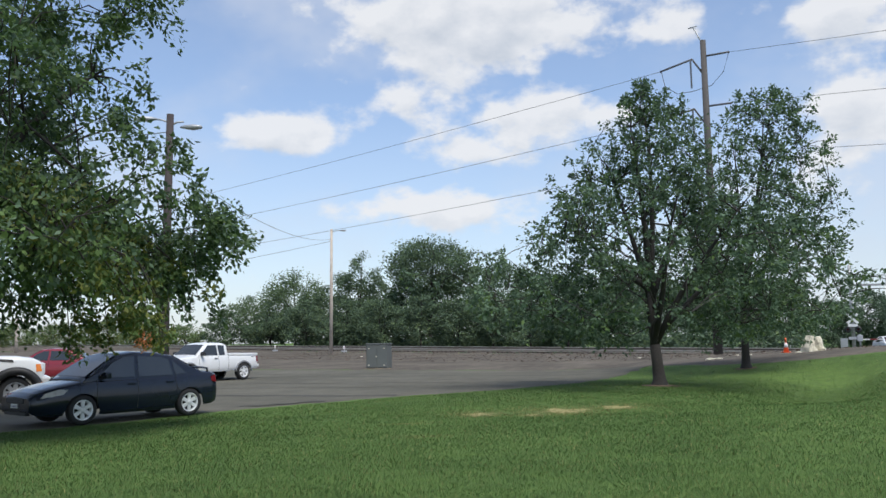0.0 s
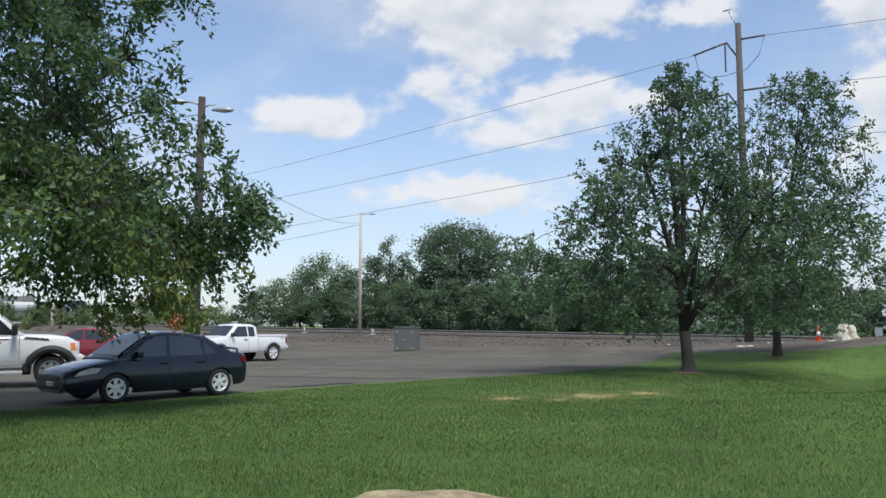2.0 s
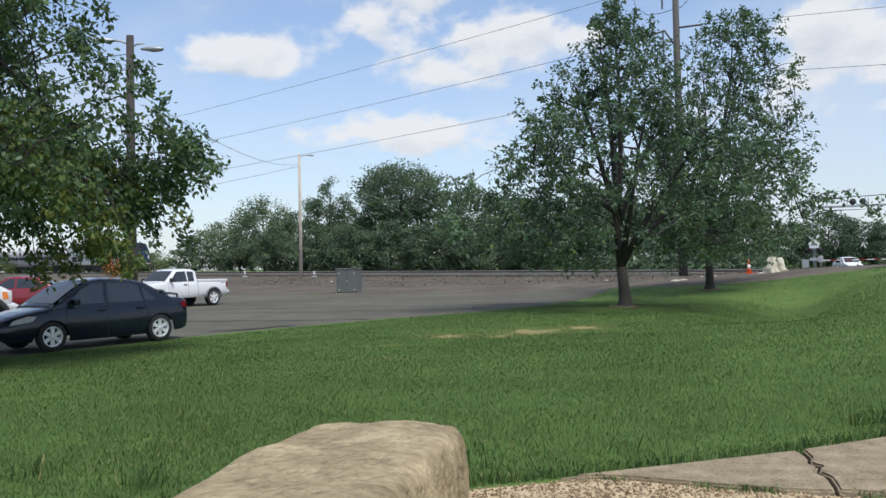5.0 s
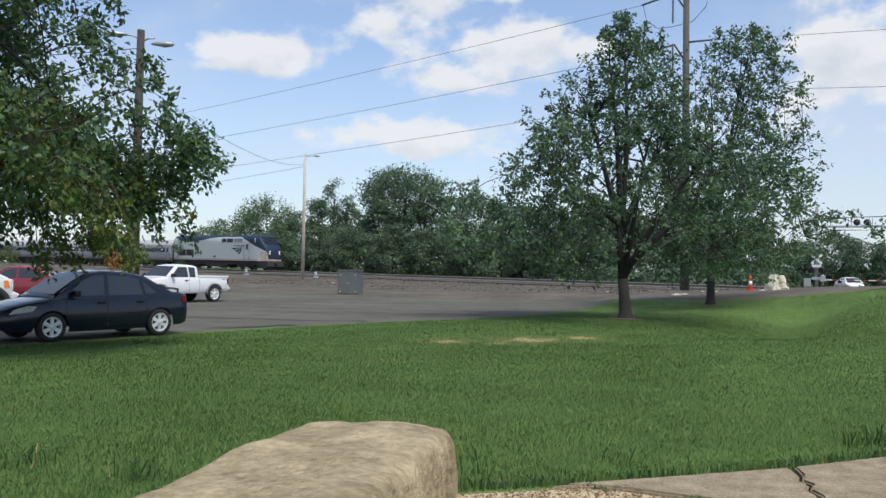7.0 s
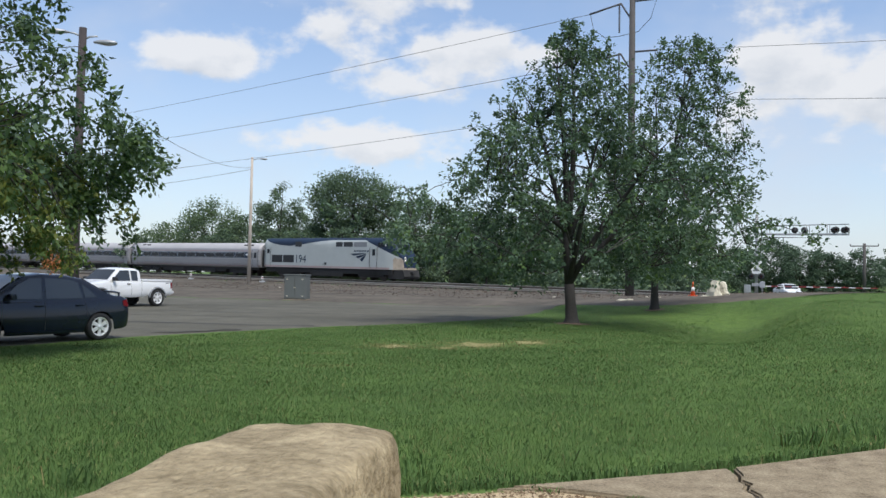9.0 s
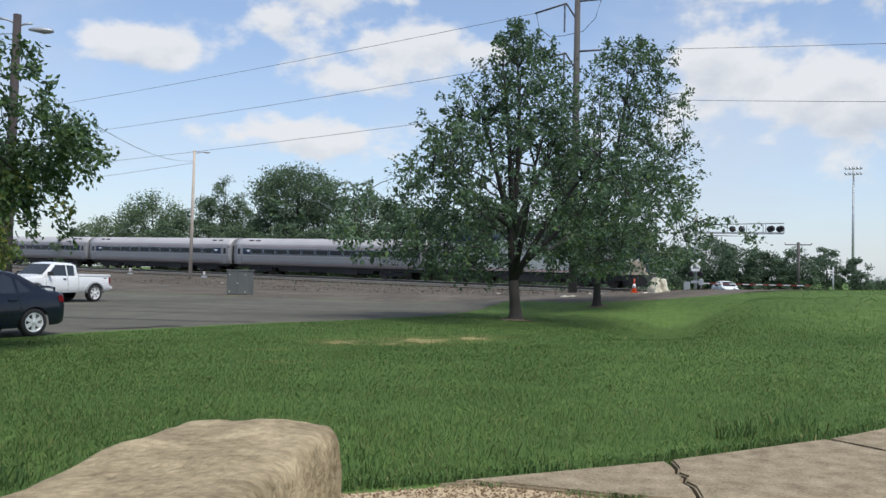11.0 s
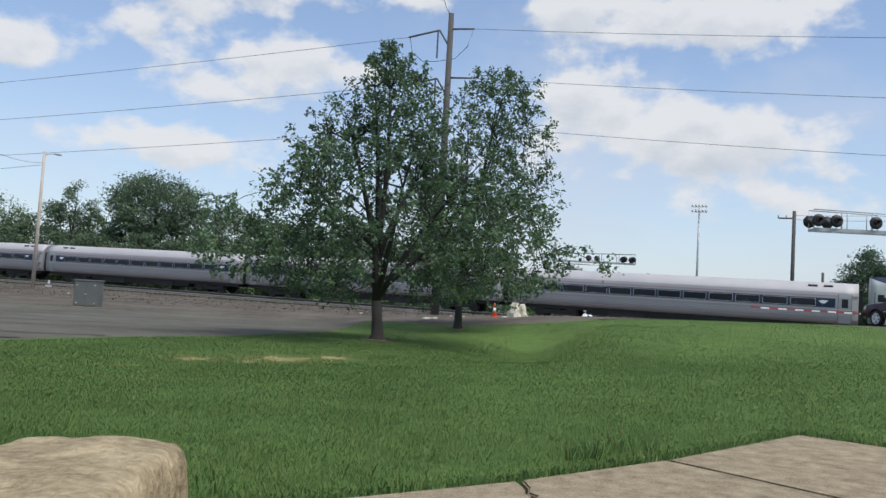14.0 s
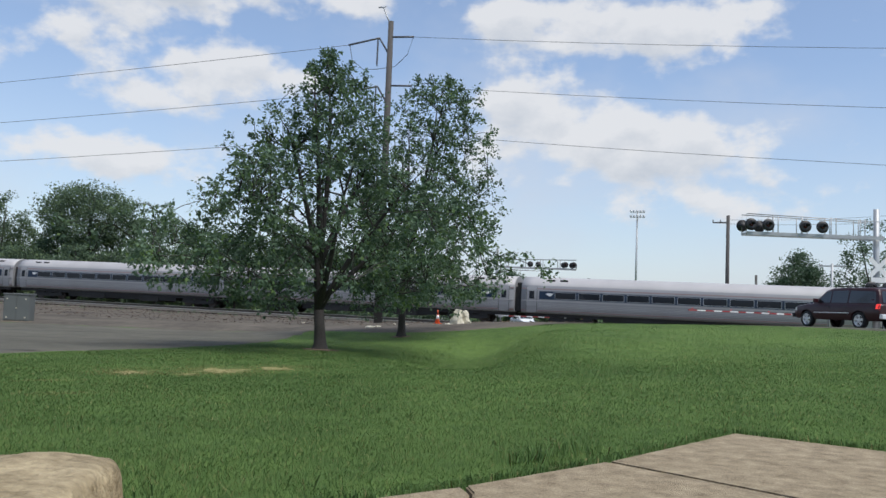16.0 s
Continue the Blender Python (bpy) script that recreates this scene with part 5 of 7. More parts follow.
def edge_weeds():
    """Longer grass hanging over the pavement edge and a few broad-bladed tufts."""
    rng = np.random.default_rng(21)
    E = np.array([(-.75, 3.8), (.2, 4.30), (1.2, 4.54), (2.25, 4.84), (3.65, 5.41), (5.8, 6.53), (6.53, 5.35), (8.6, 2.6)])
    d = np.concatenate([[0], np.cumsum(np.hypot(*np.diff(E, axis=0).T))])
    n = 5200
    q = rng.uniform(0, d[-1], n)
    x = np.interp(q, d, E[:, 0]) + rng.normal(0, .04, n)
    y = np.interp(q, d, E[:, 1]) + np.abs(rng.normal(0, .07, n))
    tufts = [(3.18, 5.6, 60, .15), (3.45, 5.75, 50, .14), (2.95, 5.5, 40, .13), (.4, 4.75, 16, .13), (1.3, 5.0, 14, .12), (-1.5, 4.6, 40, .15), (-2.2, 4.9, 30, .14), (3.75, 5.8, 40, .13)]
    hs = rng.uniform(.03, .075, n)
    ws = np.full(n, .0026)
    ln = rng.normal(0, .5, (n, 2))
    for tx, ty, k, h in tufts:
        x = np.append(x, tx + rng.normal(0, .07, k))
        y = np.append(y, ty + rng.normal(0, .07, k))
        hs = np.append(hs, h * rng.uniform(.6, 1.2, k))
        ws = np.append(ws, np.full(k, .004))
        ln = np.vstack([ln, rng.normal(0, .55, (k, 2))])
    # weeds between gravel and slab
    k = 900
    t = rng.random(k)
    gx = np.interp(t, [0, .25, .5, .75, 1], [.95, 1.53, 2.02, 3.1, 4.2]) + rng.normal(0, .04, k)
    gy = np.interp(t, [0, .25, .5, .75, 1], [4.38, 4.08, 3.92, 3.6, 3.66]) + rng.normal(0, .02, k)
    kk = np.sin(gx * 9) + rng.normal(0, .4, k) > .0
    x, y = np.append(x, gx[kk]), np.append(y, gy[kk])
    hs = np.append(hs, rng.uniform(.015, .045, kk.sum()))
    ws = np.append(ws, np.full(kk.sum(), .003))
    ln = np.vstack([ln, rng.normal(0, .7, (kk.sum(), 2))])
    z = land(x, y)
    a = rng.uniform(0, 6.28, len(x))
    dx, dy = np.cos(a) * ws, np.sin(a) * ws
    v = np.stack([np.stack([x - dx, y - dy, z - .02], -1), np.stack([x + dx, y + dy, z - .02], -1),
                  np.stack([x + ln[:, 0] * hs * .4 + dx, y + ln[:, 1] * hs * .4 + dy, z + hs * .7], -1),
                  np.stack([x + ln[:, 0] * hs * 1.2, y + ln[:, 1] * hs * 1.2, z + hs * .75], -1),
                  np.stack([x + ln[:, 0] * hs * .4 - dx, y + ln[:, 1] * hs * .4 - dy, z + hs * .7], -1)], 1)
    nv = rng.normal(0, .45, (len(x), 3)) + np.array([0, 0, 1.0])
    nv /= np.linalg.norm(nv, axis=1)[:, None]
    tagged(blade_mesh("weeds", v, BENT, [blade, straw], (rng.random(len(x)) < .06).astype(int), nv), "longer grass and weeds along the pavement edge", "weeds", kind="stuff")


edge_weeds()


def thatch():
    """Bare dry patches in the lawn."""
    for i, (px, py, rx, ry) in enumerate(PATCHES[:4]):
        n = 36
        ring = []
        for k in range(n):
            a = k * 2 * math.pi / n
            q = .45 + .5 * noise.noise(Vector((math.cos(a) * 2 + i * 5, math.sin(a) * 2, 0)))
            ring.append((px + rx * q * math.cos(a), py + ry * q * math.sin(a)))
        bm = bmesh.new()
        c = bm.verts.new(on_land(px, py, .006))
        vs = [bm.verts.new(on_land(x, y, .003)) for x, y in ring]
        for k in range(n):
            bm.faces.new((c, vs[k], vs[(k + 1) % n]))
        ob = mesh_object("dry_patch", bm, straw)
        ob.parent = ground


thatch()


def build_rock():
    """A long rough-hewn sandstone block."""
    bm = bmesh.new()
    bmesh.ops.create_cube(bm, size=1)
    bmesh.ops.subdivide_edges(bm, edges=bm.edges, cuts=26, use_grid_fill=True)
    L_, Wd, H_ = 2.12, .47, .74
    for v in bm.verts:
        x, y, z = v.co * 2
        # superellipsoid rounding of the corners
        m = max(abs(x), abs(y), abs(z))
        p = 11.0
        k = (abs(x) ** p + abs(y) ** p + abs(z) ** p) ** (-1 / p)
        x, y, z = x * k, y * k, z * k
        wide = 1 + .16 * (1 - y) / 2 + .10 * (1 - z) / 2
        c = Vector((x * Wd / 2 * wide, y * L_ / 2, z * H_ / 2))
        n1 = noise.noise(c * 2.3 + Vector((4, 1, 2))) * .030 + noise.noise(c * 7 + Vector((1, 7, 2))) * .012 + noise.noise(c * 21) * .004
        if abs(x) > .8 and z < .7:
            n1 += noise.noise(Vector((c.y * 13, c.z * 6, 3.0))) * .008
        d = Vector((x, y * .5, z)).normalized()
        v.co = c + d * n1
        if v.co.y < 0 and z > 0:
            v.co.z -= .02 * abs(noise.noise(Vector((c.x * 3, c.y * 2, 0))))
    ob = mesh_object("boulder", bm, stone_mat, True)
    ob.matrix_basis = pose(-.335, 1.42, .875, 0, 0, -14.5)
    tagged(ob, "long rough-hewn buff sandstone block on the gravel", "stone block")


build_rock()

# ---- vehicles ----
tyre_mat = material("tyre_rubber", (0.022, 0.022, 0.023), 0.85, vary=0.2, grain=8, bump=0.1)
alloy = material("alloy_wheel", (0.74, 0.74, 0.74), 0.3, metal=0.25, vary=0.08, grain=6, bump=0)
car_glass = material("car_glass", (0.02, 0.024, 0.026), 0.05, vary=0.2, grain=1.5, bump=0, spec=0.9)
trim_black = material("black_trim", (0.018, 0.018, 0.019), 0.55, vary=0.15, grain=6, bump=0.02)
navy = material("navy_car_paint", (0.008, 0.012, 0.024), 0.14, vary=0.15, grain=1.2, bump=0, coat=0.3, spec=0.35)
car_white = material("white_car_paint", (0.74, 0.75, 0.75), 0.3, vary=0.04, grain=1.0, stain=.8, bump=0, coat=0.4)
car_red = material("red_car_paint", (0.20, 0.014, 0.024), 0.3, vary=0.1, grain=1.0, bump=0, coat=0.5)
maroon = material("maroon_car_paint", (0.035, 0.009, 0.012), 0.32, vary=0.12, grain=1.0, bump=0, coat=0.2, spec=0.3)
lamp_clear = material("headlamp_lens", (0.42, 0.40, 0.36), 0.12, vary=0.3, grain=14, bump=0)
lamp_amber = material("amber_lens", (0.75, 0.22, 0.03), 0.25, vary=0.1, bump=0)
lamp_red = material("red_lens", (0.16, 0.006, 0.01), 0.25, vary=0.1, bump=0)
boom_red = material("red_boom_paint", (0.36, 0.04, 0.035), 0.5, vary=0.15, grain=3, bump=0.03)
plate_mat = material("plate", (0.6, 0.6, 0.58), 0.5, vary=0.05, bump=0)
plate_ink = material("plate_bars", (0.12, 0.13, 0.2), 0.6, vary=0.05, bump=0)


def wheel(parent, x, y, r, width, spokes=6, hub=None, arch=None):
    """A tyre with an alloy rim of several spokes, facing outwards."""
    s = 1 if y > 0 else -1
    bm = bmesh.new()
    lathe(bm, [(r * .62, -width / 2), (r * .93, -width / 2), (r, -width * .36), (r, width * .36), (r * .95, width / 2), (r * .74, width * .52), (r * .68, width * .46)] if s > 0 else [(r * .62, width / 2), (r * .93, width / 2), (r, width * .36), (r, -width * .36), (r * .95, -width / 2), (r * .74, -width * .52), (r * .68, -width * .46)], pose(x, y, r), 28, cap=False)
    bmesh.ops.recalc_face_normals(bm, faces=bm.faces)
    w = part("wheel", bm, tyre_mat, parent, "black tyre with alloy rim")
    bm = bmesh.new()
    lathe(bm, [(r * .70, width * .47 * s), (r * .66, width * .50 * s), (r * .60, width * .40 * s), (r * .58, -.02 * s)], pose(x, y, r), 28, cap=False)
    m0 = pose(x, y, r)
    for k in range(spokes):
        m = m0 @ pose(0, 0, 0, 0, k * 360 / spokes, 0)
        q = [(-.10 * r, .1 * r), (.10 * r, .1 * r), (.14 * r, .63 * r), (-.14 * r, .63 * r)]
        a = [bm.verts.new(m @ Vector((u, width * .42 * s, v))) for u, v in q]
        b = [bm.verts.new(m @ Vector((u * 1.15, width * .28 * s, v))) for u, v in q]
        bm.faces.new(a)
        for i in range(4):
            bm.faces.new((a[i], a[(i + 1) % 4], b[(i + 1) % 4], b[i]))
    lathe(bm, [(.02, width * .30 * s), (r * .19, width * .30 * s), (r * .17, width * .46 * s), (.02, width * .47 * s)], m0, 16)
    bmesh.ops.recalc_face_normals(bm, faces=bm.faces)
    part("rim", bm, hub or alloy, w, "silver spoked rim")
    bm = bmesh.new()
    lathe(bm, [(.02, -.03 * s), (r * .62, -.03 * s), (r * .62, .0), (.02, .0)], m0, 20)
    part("brake_drum", bm, trim_black, w)
    return w


class Shell:
    """A car body lofted from stations: x, underside, top of the lower body, half width."""

    def __init__(self, stations, wheels, arch, belt, roof, tum=.30, levels=(.26, .34, .46, .58, .70, .80, .88)):
        self.st, self.wheels, self.arch, self.belt, self.roof, self.tum, self.levels = stations, wheels, arch, belt, roof, tum, levels

    def at(self, x, i):
        return float(np.interp(x, [s[0] for s in self.st], [s[i] for s in self.st]))

    def half(self, x, z):
        w = self.at(x, 3)
        zt, zb = self.at(x, 2), self.at(x, 1)
        k = (z - zb) / max(.1, zt - zb)
        return w * float(np.interp(k, [0, .12, .35, .62, .85, 1.0], [.93, .975, 1.0, .995, .965, .925]))

    def lower(self, bm, n=84, mi=0):
        x0, x1 = self.st[0][0], self.st[-1][0]
        xs = sorted(set(list(np.linspace(x0, x1, n)) + [s[0] for s in self.st]))
        rings = []
        for x in xs:
            zb, zt = self.at(x, 1), self.at(x, 2)
            lift = zb
            for wx, wr in self.wheels:
                if abs(x - wx) < self.arch:
                    lift = max(lift, wr + math.sqrt(self.arch ** 2 - (x - wx) ** 2) * .98)
            lift = min(lift, zt - .06)
            zs = [zb] + [min(l, zt - .04) for l in self.levels if l > zb] + [zt - .035]
            pts = []
            for z in zs:
                z2 = max(z, lift)
                pts.append((self.half(x, z2), z2))
            w = self.half(x, zt)
            pts += [(w - .05, zt), (w * .55, zt + .02), (0, zt + .03)]
            while len(pts) < len(self.levels) + 5:
                pts.insert(0, pts[0])
            ring = [bm.verts.new((x, -y, z)) for y, z in pts] + [bm.verts.new((x, y, z)) for y, z in pts[-2::-1]]
            rings.append(ring)
        for a, b in zip(rings, rings[1:]):
            for k in range(len(a) - 1):
                f = bm.faces.new((a[k], b[k], b[k + 1], a[k + 1]))
                f.smooth, f.material_index = True, mi
        for r in (rings[0][::-1], rings[-1]):
            bm.faces.new(r).material_index = mi
        bmesh.ops.remove_doubles(bm, verts=bm.verts, dist=.0008)
        bmesh.ops.recalc_face_normals(bm, faces=bm.faces)
        return bm

    def roofz(self, x):
        return float(np.interp(x, [r[0] for r in self.roof], [r[1] for r in self.roof]))

    def gh(self, x, z):
        """Half width of the cabin at a height."""
        return self.at(x, 3) * .925 - self.tum * (z - self.belt)

    def cabin(self, bm, n=40, mi=0):
        xs = sorted(set(list(np.linspace(self.roof[0][0], self.roof[-1][0], n)) + [r[0] for r in self.roof]))
        rings = []
        for x in xs:
            zr = max(self.roofz(x), self.belt - .02)
            pts = []
            for k in (0, .3, .6, .85):
                z = self.belt - .05 + (zr - self.belt + .05) * k
                pts.append((self.gh(x, max(z, self.belt)), z))
            w = self.gh(x, zr)
            pts += [(w - .02, zr - .03), (w - .10, zr), (w * .45, zr + .02), (0, zr + .025)]
            rings.append([bm.verts.new((x, -y, z)) for y, z in pts] + [bm.verts.new((x, y, z)) for y, z in pts[-2::-1]])
        for a, b in zip(rings, rings[1:]):
            for k in range(len(a) - 1):
                f = bm.faces.new((a[k], b[k], b[k + 1], a[k + 1]))
                f.smooth, f.material_index = True, mi
        for r in (rings[0][::-1], rings[-1]):
            bm.faces.new(r).material_index = mi
        bmesh.ops.remove_doubles(bm, verts=bm.verts, dist=.0008)
        bmesh.ops.recalc_face_normals(bm, faces=bm.faces)
        return bm

    def side_plate(self, poly, s, off=.008, upper=True):
        """A plate lying on the side, given by an x-z outline."""
        bm = bmesh.new()
        fn = self.gh if upper else self.half
        a = [bm.verts.new((x, s * (fn(x, z) + off), z)) for x, z in poly]
        b = [bm.verts.new((x, s * (fn(x, z) - .02), z)) for x, z in poly]
        bm.faces.new(a)
        for k in range(len(poly)):
            bm.faces.new((a[k], a[(k + 1) % len(poly)], b[(k + 1) % len(poly)], b[k]))
        bmesh.ops.triangulate(bm, faces=[f for f in bm.faces if len(f.verts) > 4])
        bmesh.ops.recalc_face_normals(bm, faces=bm.faces)
        return bm

    def screen(self, x0, x1, inset=.10, off=.010):
        """Front or rear glass following the roof line between two stations."""
        bm = bmesh.new()
        rows = []
        xs = np.linspace(x0, x1, 6)
        for x in xs:
            z = self.roofz(x)
            w = self.gh(x, z) - inset
            dz = self.roofz(x + .02) - self.roofz(x - .02)
            n = Vector((-dz, 0, .04)).normalized() * off
            rows.append([bm.verts.new(Vector((x, w * k, z + .022 - .012 * abs(k))) + n) for k in (-1, -.5, 0, .5, 1)])
        for p, q in zip(rows, rows[1:]):
            for k in range(4):
                bm.faces.new((p[k], p[k + 1], q[k + 1], q[k])).smooth = True
        bmesh.ops.recalc_face_normals(bm, faces=bm.faces)
        if bm.faces[:][0].normal.z < 0:
            bmesh.ops.reverse_faces(bm, faces=bm.faces)
        return bm


def seam(shell, x0, z0, x1, z1, s, upper=False):
    bm = bmesh.new()
    fn = shell.gh if upper else shell.half
    n = 6
    pts = [(x0 + (x1 - x0) * i / n, z0 + (z1 - z0) * i / n) for i in range(n + 1)]
    tube(bm, [(x, s * (fn(x, z) + .001), z) for x, z in pts], .006, 4)
    return bm


def sedan(label, m, paint, name="sedan", detail=True, group=""):
    ob = thing(name, label, "car", m, group=group)
    st = [(-2.14, .42, .72, .70), (-2.08, .30, .95, .78), (-1.94, .25, 1.00, .82), (-1.55, .22, 1.01, .85), (-1.0, .20, .96, .855), (0, .19, .94, .86), (.8, .19, .94, .86), (1.0, .20, .95, .855), (1.35, .21, .90, .845), (1.75, .22, .83, .82), (2.05, .23, .76, .79), (2.24, .25, .69, .74), (2.36, .32, .60, .66)]
    sh = Shell(st, [(1.30, .31), (-1.30, .31)], .36, .93, [(-1.85, .97), (-1.45, 1.14), (-.95, 1.42), (-.55, 1.49), (0, 1.515), (.4, 1.475), (.75, 1.29), (1.30, .93)], .26)
    part("body", sh.cabin(sh.lower(bmesh.new())), paint, ob)
    for wx in (1.30, -1.30):
        for y in (-.75, .75):
            wheel(ob, wx, y, .315, .2, 6)
    part("windshield", sh.screen(1.20, .47), car_glass, ob)
    part("rear_window", sh.screen(-1.62, -.98), car_glass, ob)
    for s in (-1, 1):
        for poly in ([(.95, .97), (.10, .97), (.06, 1.42), (.32, 1.41), (.60, 1.29)], [(.0, .97), (-.88, .97), (-.80, 1.33), (-.62, 1.39), (-.02, 1.425)], [(-.94, .985), (-1.24, 1.0), (-.98, 1.23), (-.88, 1.30)]):
            part("side_window", sh.side_plate(poly, s, .006), car_glass, ob)
        part("door_seam", seam(sh, 1.0, .32, .98, .93, s), trim_black, ob)
        part("door_seam", seam(sh, .04, .28, .03, .93, s), trim_black, ob)
        part("door_seam", seam(sh, -.98, .55, -.92, .93, s), trim_black, ob)
        part("side_moulding", sh.side_plate([(.92, .50), (-.90, .50), (-.90, .55), (.92, .55)], s, .012, False), paint, ob)
        part("sill", sh.side_plate([(.92, .20), (-.92, .20), (-.92, .27), (.92, .27)], s, .02, False), paint, ob)
        for hx in (.18, -.78):
            bm = bmesh.new()
            y = s * (sh.half(hx, .82) + .02)
            box(bm, hx - .09, hx + .09, y - .02, y + .02, .80, .835, .008)
            part("door_handle", bm, paint, ob)
        bm = bmesh.new()
        y = s * (sh.gh(.80, .98) + .10)
        box(bm, .74, .86, y - .10, y + .10, .96, 1.09, .03)
        part("mirror", bm, paint, ob)
        part("headlight", sh.side_plate([(2.17, .60), (1.72, .66), (1.62, .76), (1.80, .775), (2.08, .70)], s, .014, False), lamp_clear, ob, "clear headlamp with amber corner")
        part("tail_light", sh.side_plate([(-2.07, .76), (-1.92, .78), (-1.90, .90), (-2.05, .93)], s, .014, False), lamp_red, ob, "red tail lamp")
        bm = bmesh.new()
        lathe(bm, [(.01, 0), (.07, 0), (.08, .03), (.01, .035)], Matrix.Translation((2.27, s * .58, .36)) @ pose(0, 0, 0, 0, 0, -90), 12)
        part("fog_lamp", bm, lens_white, ob)
    bm = bmesh.new()
    box(bm, 2.2, 2.375, -.42, .42, .50, .61, .02)
    part("grille", bm, trim_black, ob)
    bm = bmesh.new()
    box(bm, 2.24, 2.36, -.50, .50, .25, .38, .02)
    part("bumper_intake", bm, trim_black, ob)
    bm = bmesh.new()
    box(bm, 2.345, 2.375, -.16, .16, .40, .49, .004)
    p = part("number_plate", bm, plate_mat, ob, "pale plate with dark bars")
    bm = bmesh.new()
    for k in range(5):
        box(bm, 2.375, 2.378, -.12 + k * .05, -.09 + k * .05, .42, .46)
    part("plate_bar", bm, plate_ink, p)
    bm = bmesh.new()
    tube(bm, [(-1.92, -.62, .98), (-1.92, -.62, 1.08), (-1.97, -.3, 1.10), (-1.97, .3, 1.10), (-1.92, .62, 1.08), (-1.92, .62, .98)], .025, 6)
    part("spoiler", bm, paint, ob)
    bm = bmesh.new()
    for y in (-.3, .3):
        tube(bm, [(1.22, y, .985), (1.0, y + .4, 1.08)], .008, 4)
    part("wiper", bm, trim_black, ob)
    return ob


def pickup(label, m, paint):
    ob = thing("pickup_truck", label, "pickup truck", m)
    st = [(-2.34, .55, 1.10, .80), (-2.29, .50, 1.14, .85), (-1.0, .46, 1.13, .88), (-.3, .42, 1.12, .88), (.9, .42, 1.12, .88), (1.25, .42, 1.12, .88), (1.6, .44, 1.08, .87), (2.2, .46, 1.02, .84), (2.45, .48, .95, .78), (2.52, .52, .85, .70)]
    sh = Shell(st, [(1.62, .36), (-1.42, .36)], .45, 1.10, [(-.52, 1.10), (-.50, 1.60), (-.35, 1.66), (.3, 1.68), (.65, 1.62), (1.25, 1.10)], .22, (.5, .58, .66, .78, .9, 1.0, 1.06))
    part("body", sh.cabin(sh.lower(bmesh.new())), paint, ob)
    bm = bmesh.new()
    box(bm, -2.22, -.62, -.70, .70, 1.13, 1.168)
    part("bed_floor", bm, trim_black, ob, "dark open load bed")
    bm = bmesh.new()
    for s in (-1, 1):
        box(bm, -2.31, -.56, min(s * .72, s * .84), max(s * .72, s * .84), 1.1, 1.19, .02)
    box(bm, -2.33, -2.23, -.8, .8, 1.05, 1.19, .02)
    part("bed_rail", bm, paint, ob)
    for wx in (1.62, -1.42):
        for y in (-.78, .78):
            wheel(ob, wx, y, .37, .25, 6)
    part("windshield", sh.screen(1.18, .68), car_glass, ob)
    for s in (-1, 1):
        part("side_window", sh.side_plate([(1.0, 1.14), (.05, 1.14), (.08, 1.58), (.55, 1.58)], s, .006), car_glass, ob)
        part("side_window", sh.side_plate([(-.03, 1.14), (-.36, 1.14), (-.36, 1.56), (-.0, 1.58)], s, .006), car_glass, ob)
        part("door_seam", seam(sh, .02, .5, .02, 1.10, s), trim_black, ob)
        part("door_seam", seam(sh, 1.1, .5, 1.1, 1.10, s), trim_black, ob)
        part("cab_gap", seam(sh, -.54, .5, -.54, 1.12, s), trim_black, ob)
        part("door_handle", sh.side_plate([(.10, .98), (.26, .98), (.26, 1.02), (.10, 1.02)], s, .03, False), trim_black, ob)
        for wx in (1.62, -1.42):
            bm = bmesh.new()
            pts = [(wx + .47 * math.cos(a), s * (sh.half(wx, .8) + .012), .36 + .47 * math.sin(a)) for a in np.linspace(.05, math.pi - .05, 14)]
            tube(bm, pts, .05, 6)
            part("arch_flare", bm, grey_grille, ob, "grey wheel arch flare")
        bm = bmesh.new()
        y = s * (sh.gh(.95, 1.15) + .12)
        box(bm, .90, 1.02, y - .11, y + .11, 1.14, 1.30, .03)
        part("mirror", bm, trim_black, ob)
        part("tail_light", sh.side_plate([(-2.29, .80), (-2.20, .80), (-2.20, 1.06), (-2.29, 1.06)], s, .02, False), lamp_red, ob, "red tail lamp")
        part("badge_bar", sh.side_plate([(-2.1, 1.0), (-1.92, 1.0), (-1.92, 1.05), (-2.1, 1.05)], s, .006, False), grey_grille, ob)
    bm = bmesh.new()
    box(bm, -2.45, -2.29, -.8, .8, .55, .68, .03)
    part("rear_bumper", bm, alloy, ob, "chrome rear bumper")
    bm = bmesh.new()
    box(bm, 2.45, 2.6, -.75, .75, .52, .68, .03)
    part("front_bumper", bm, trim_black, ob)
    return ob


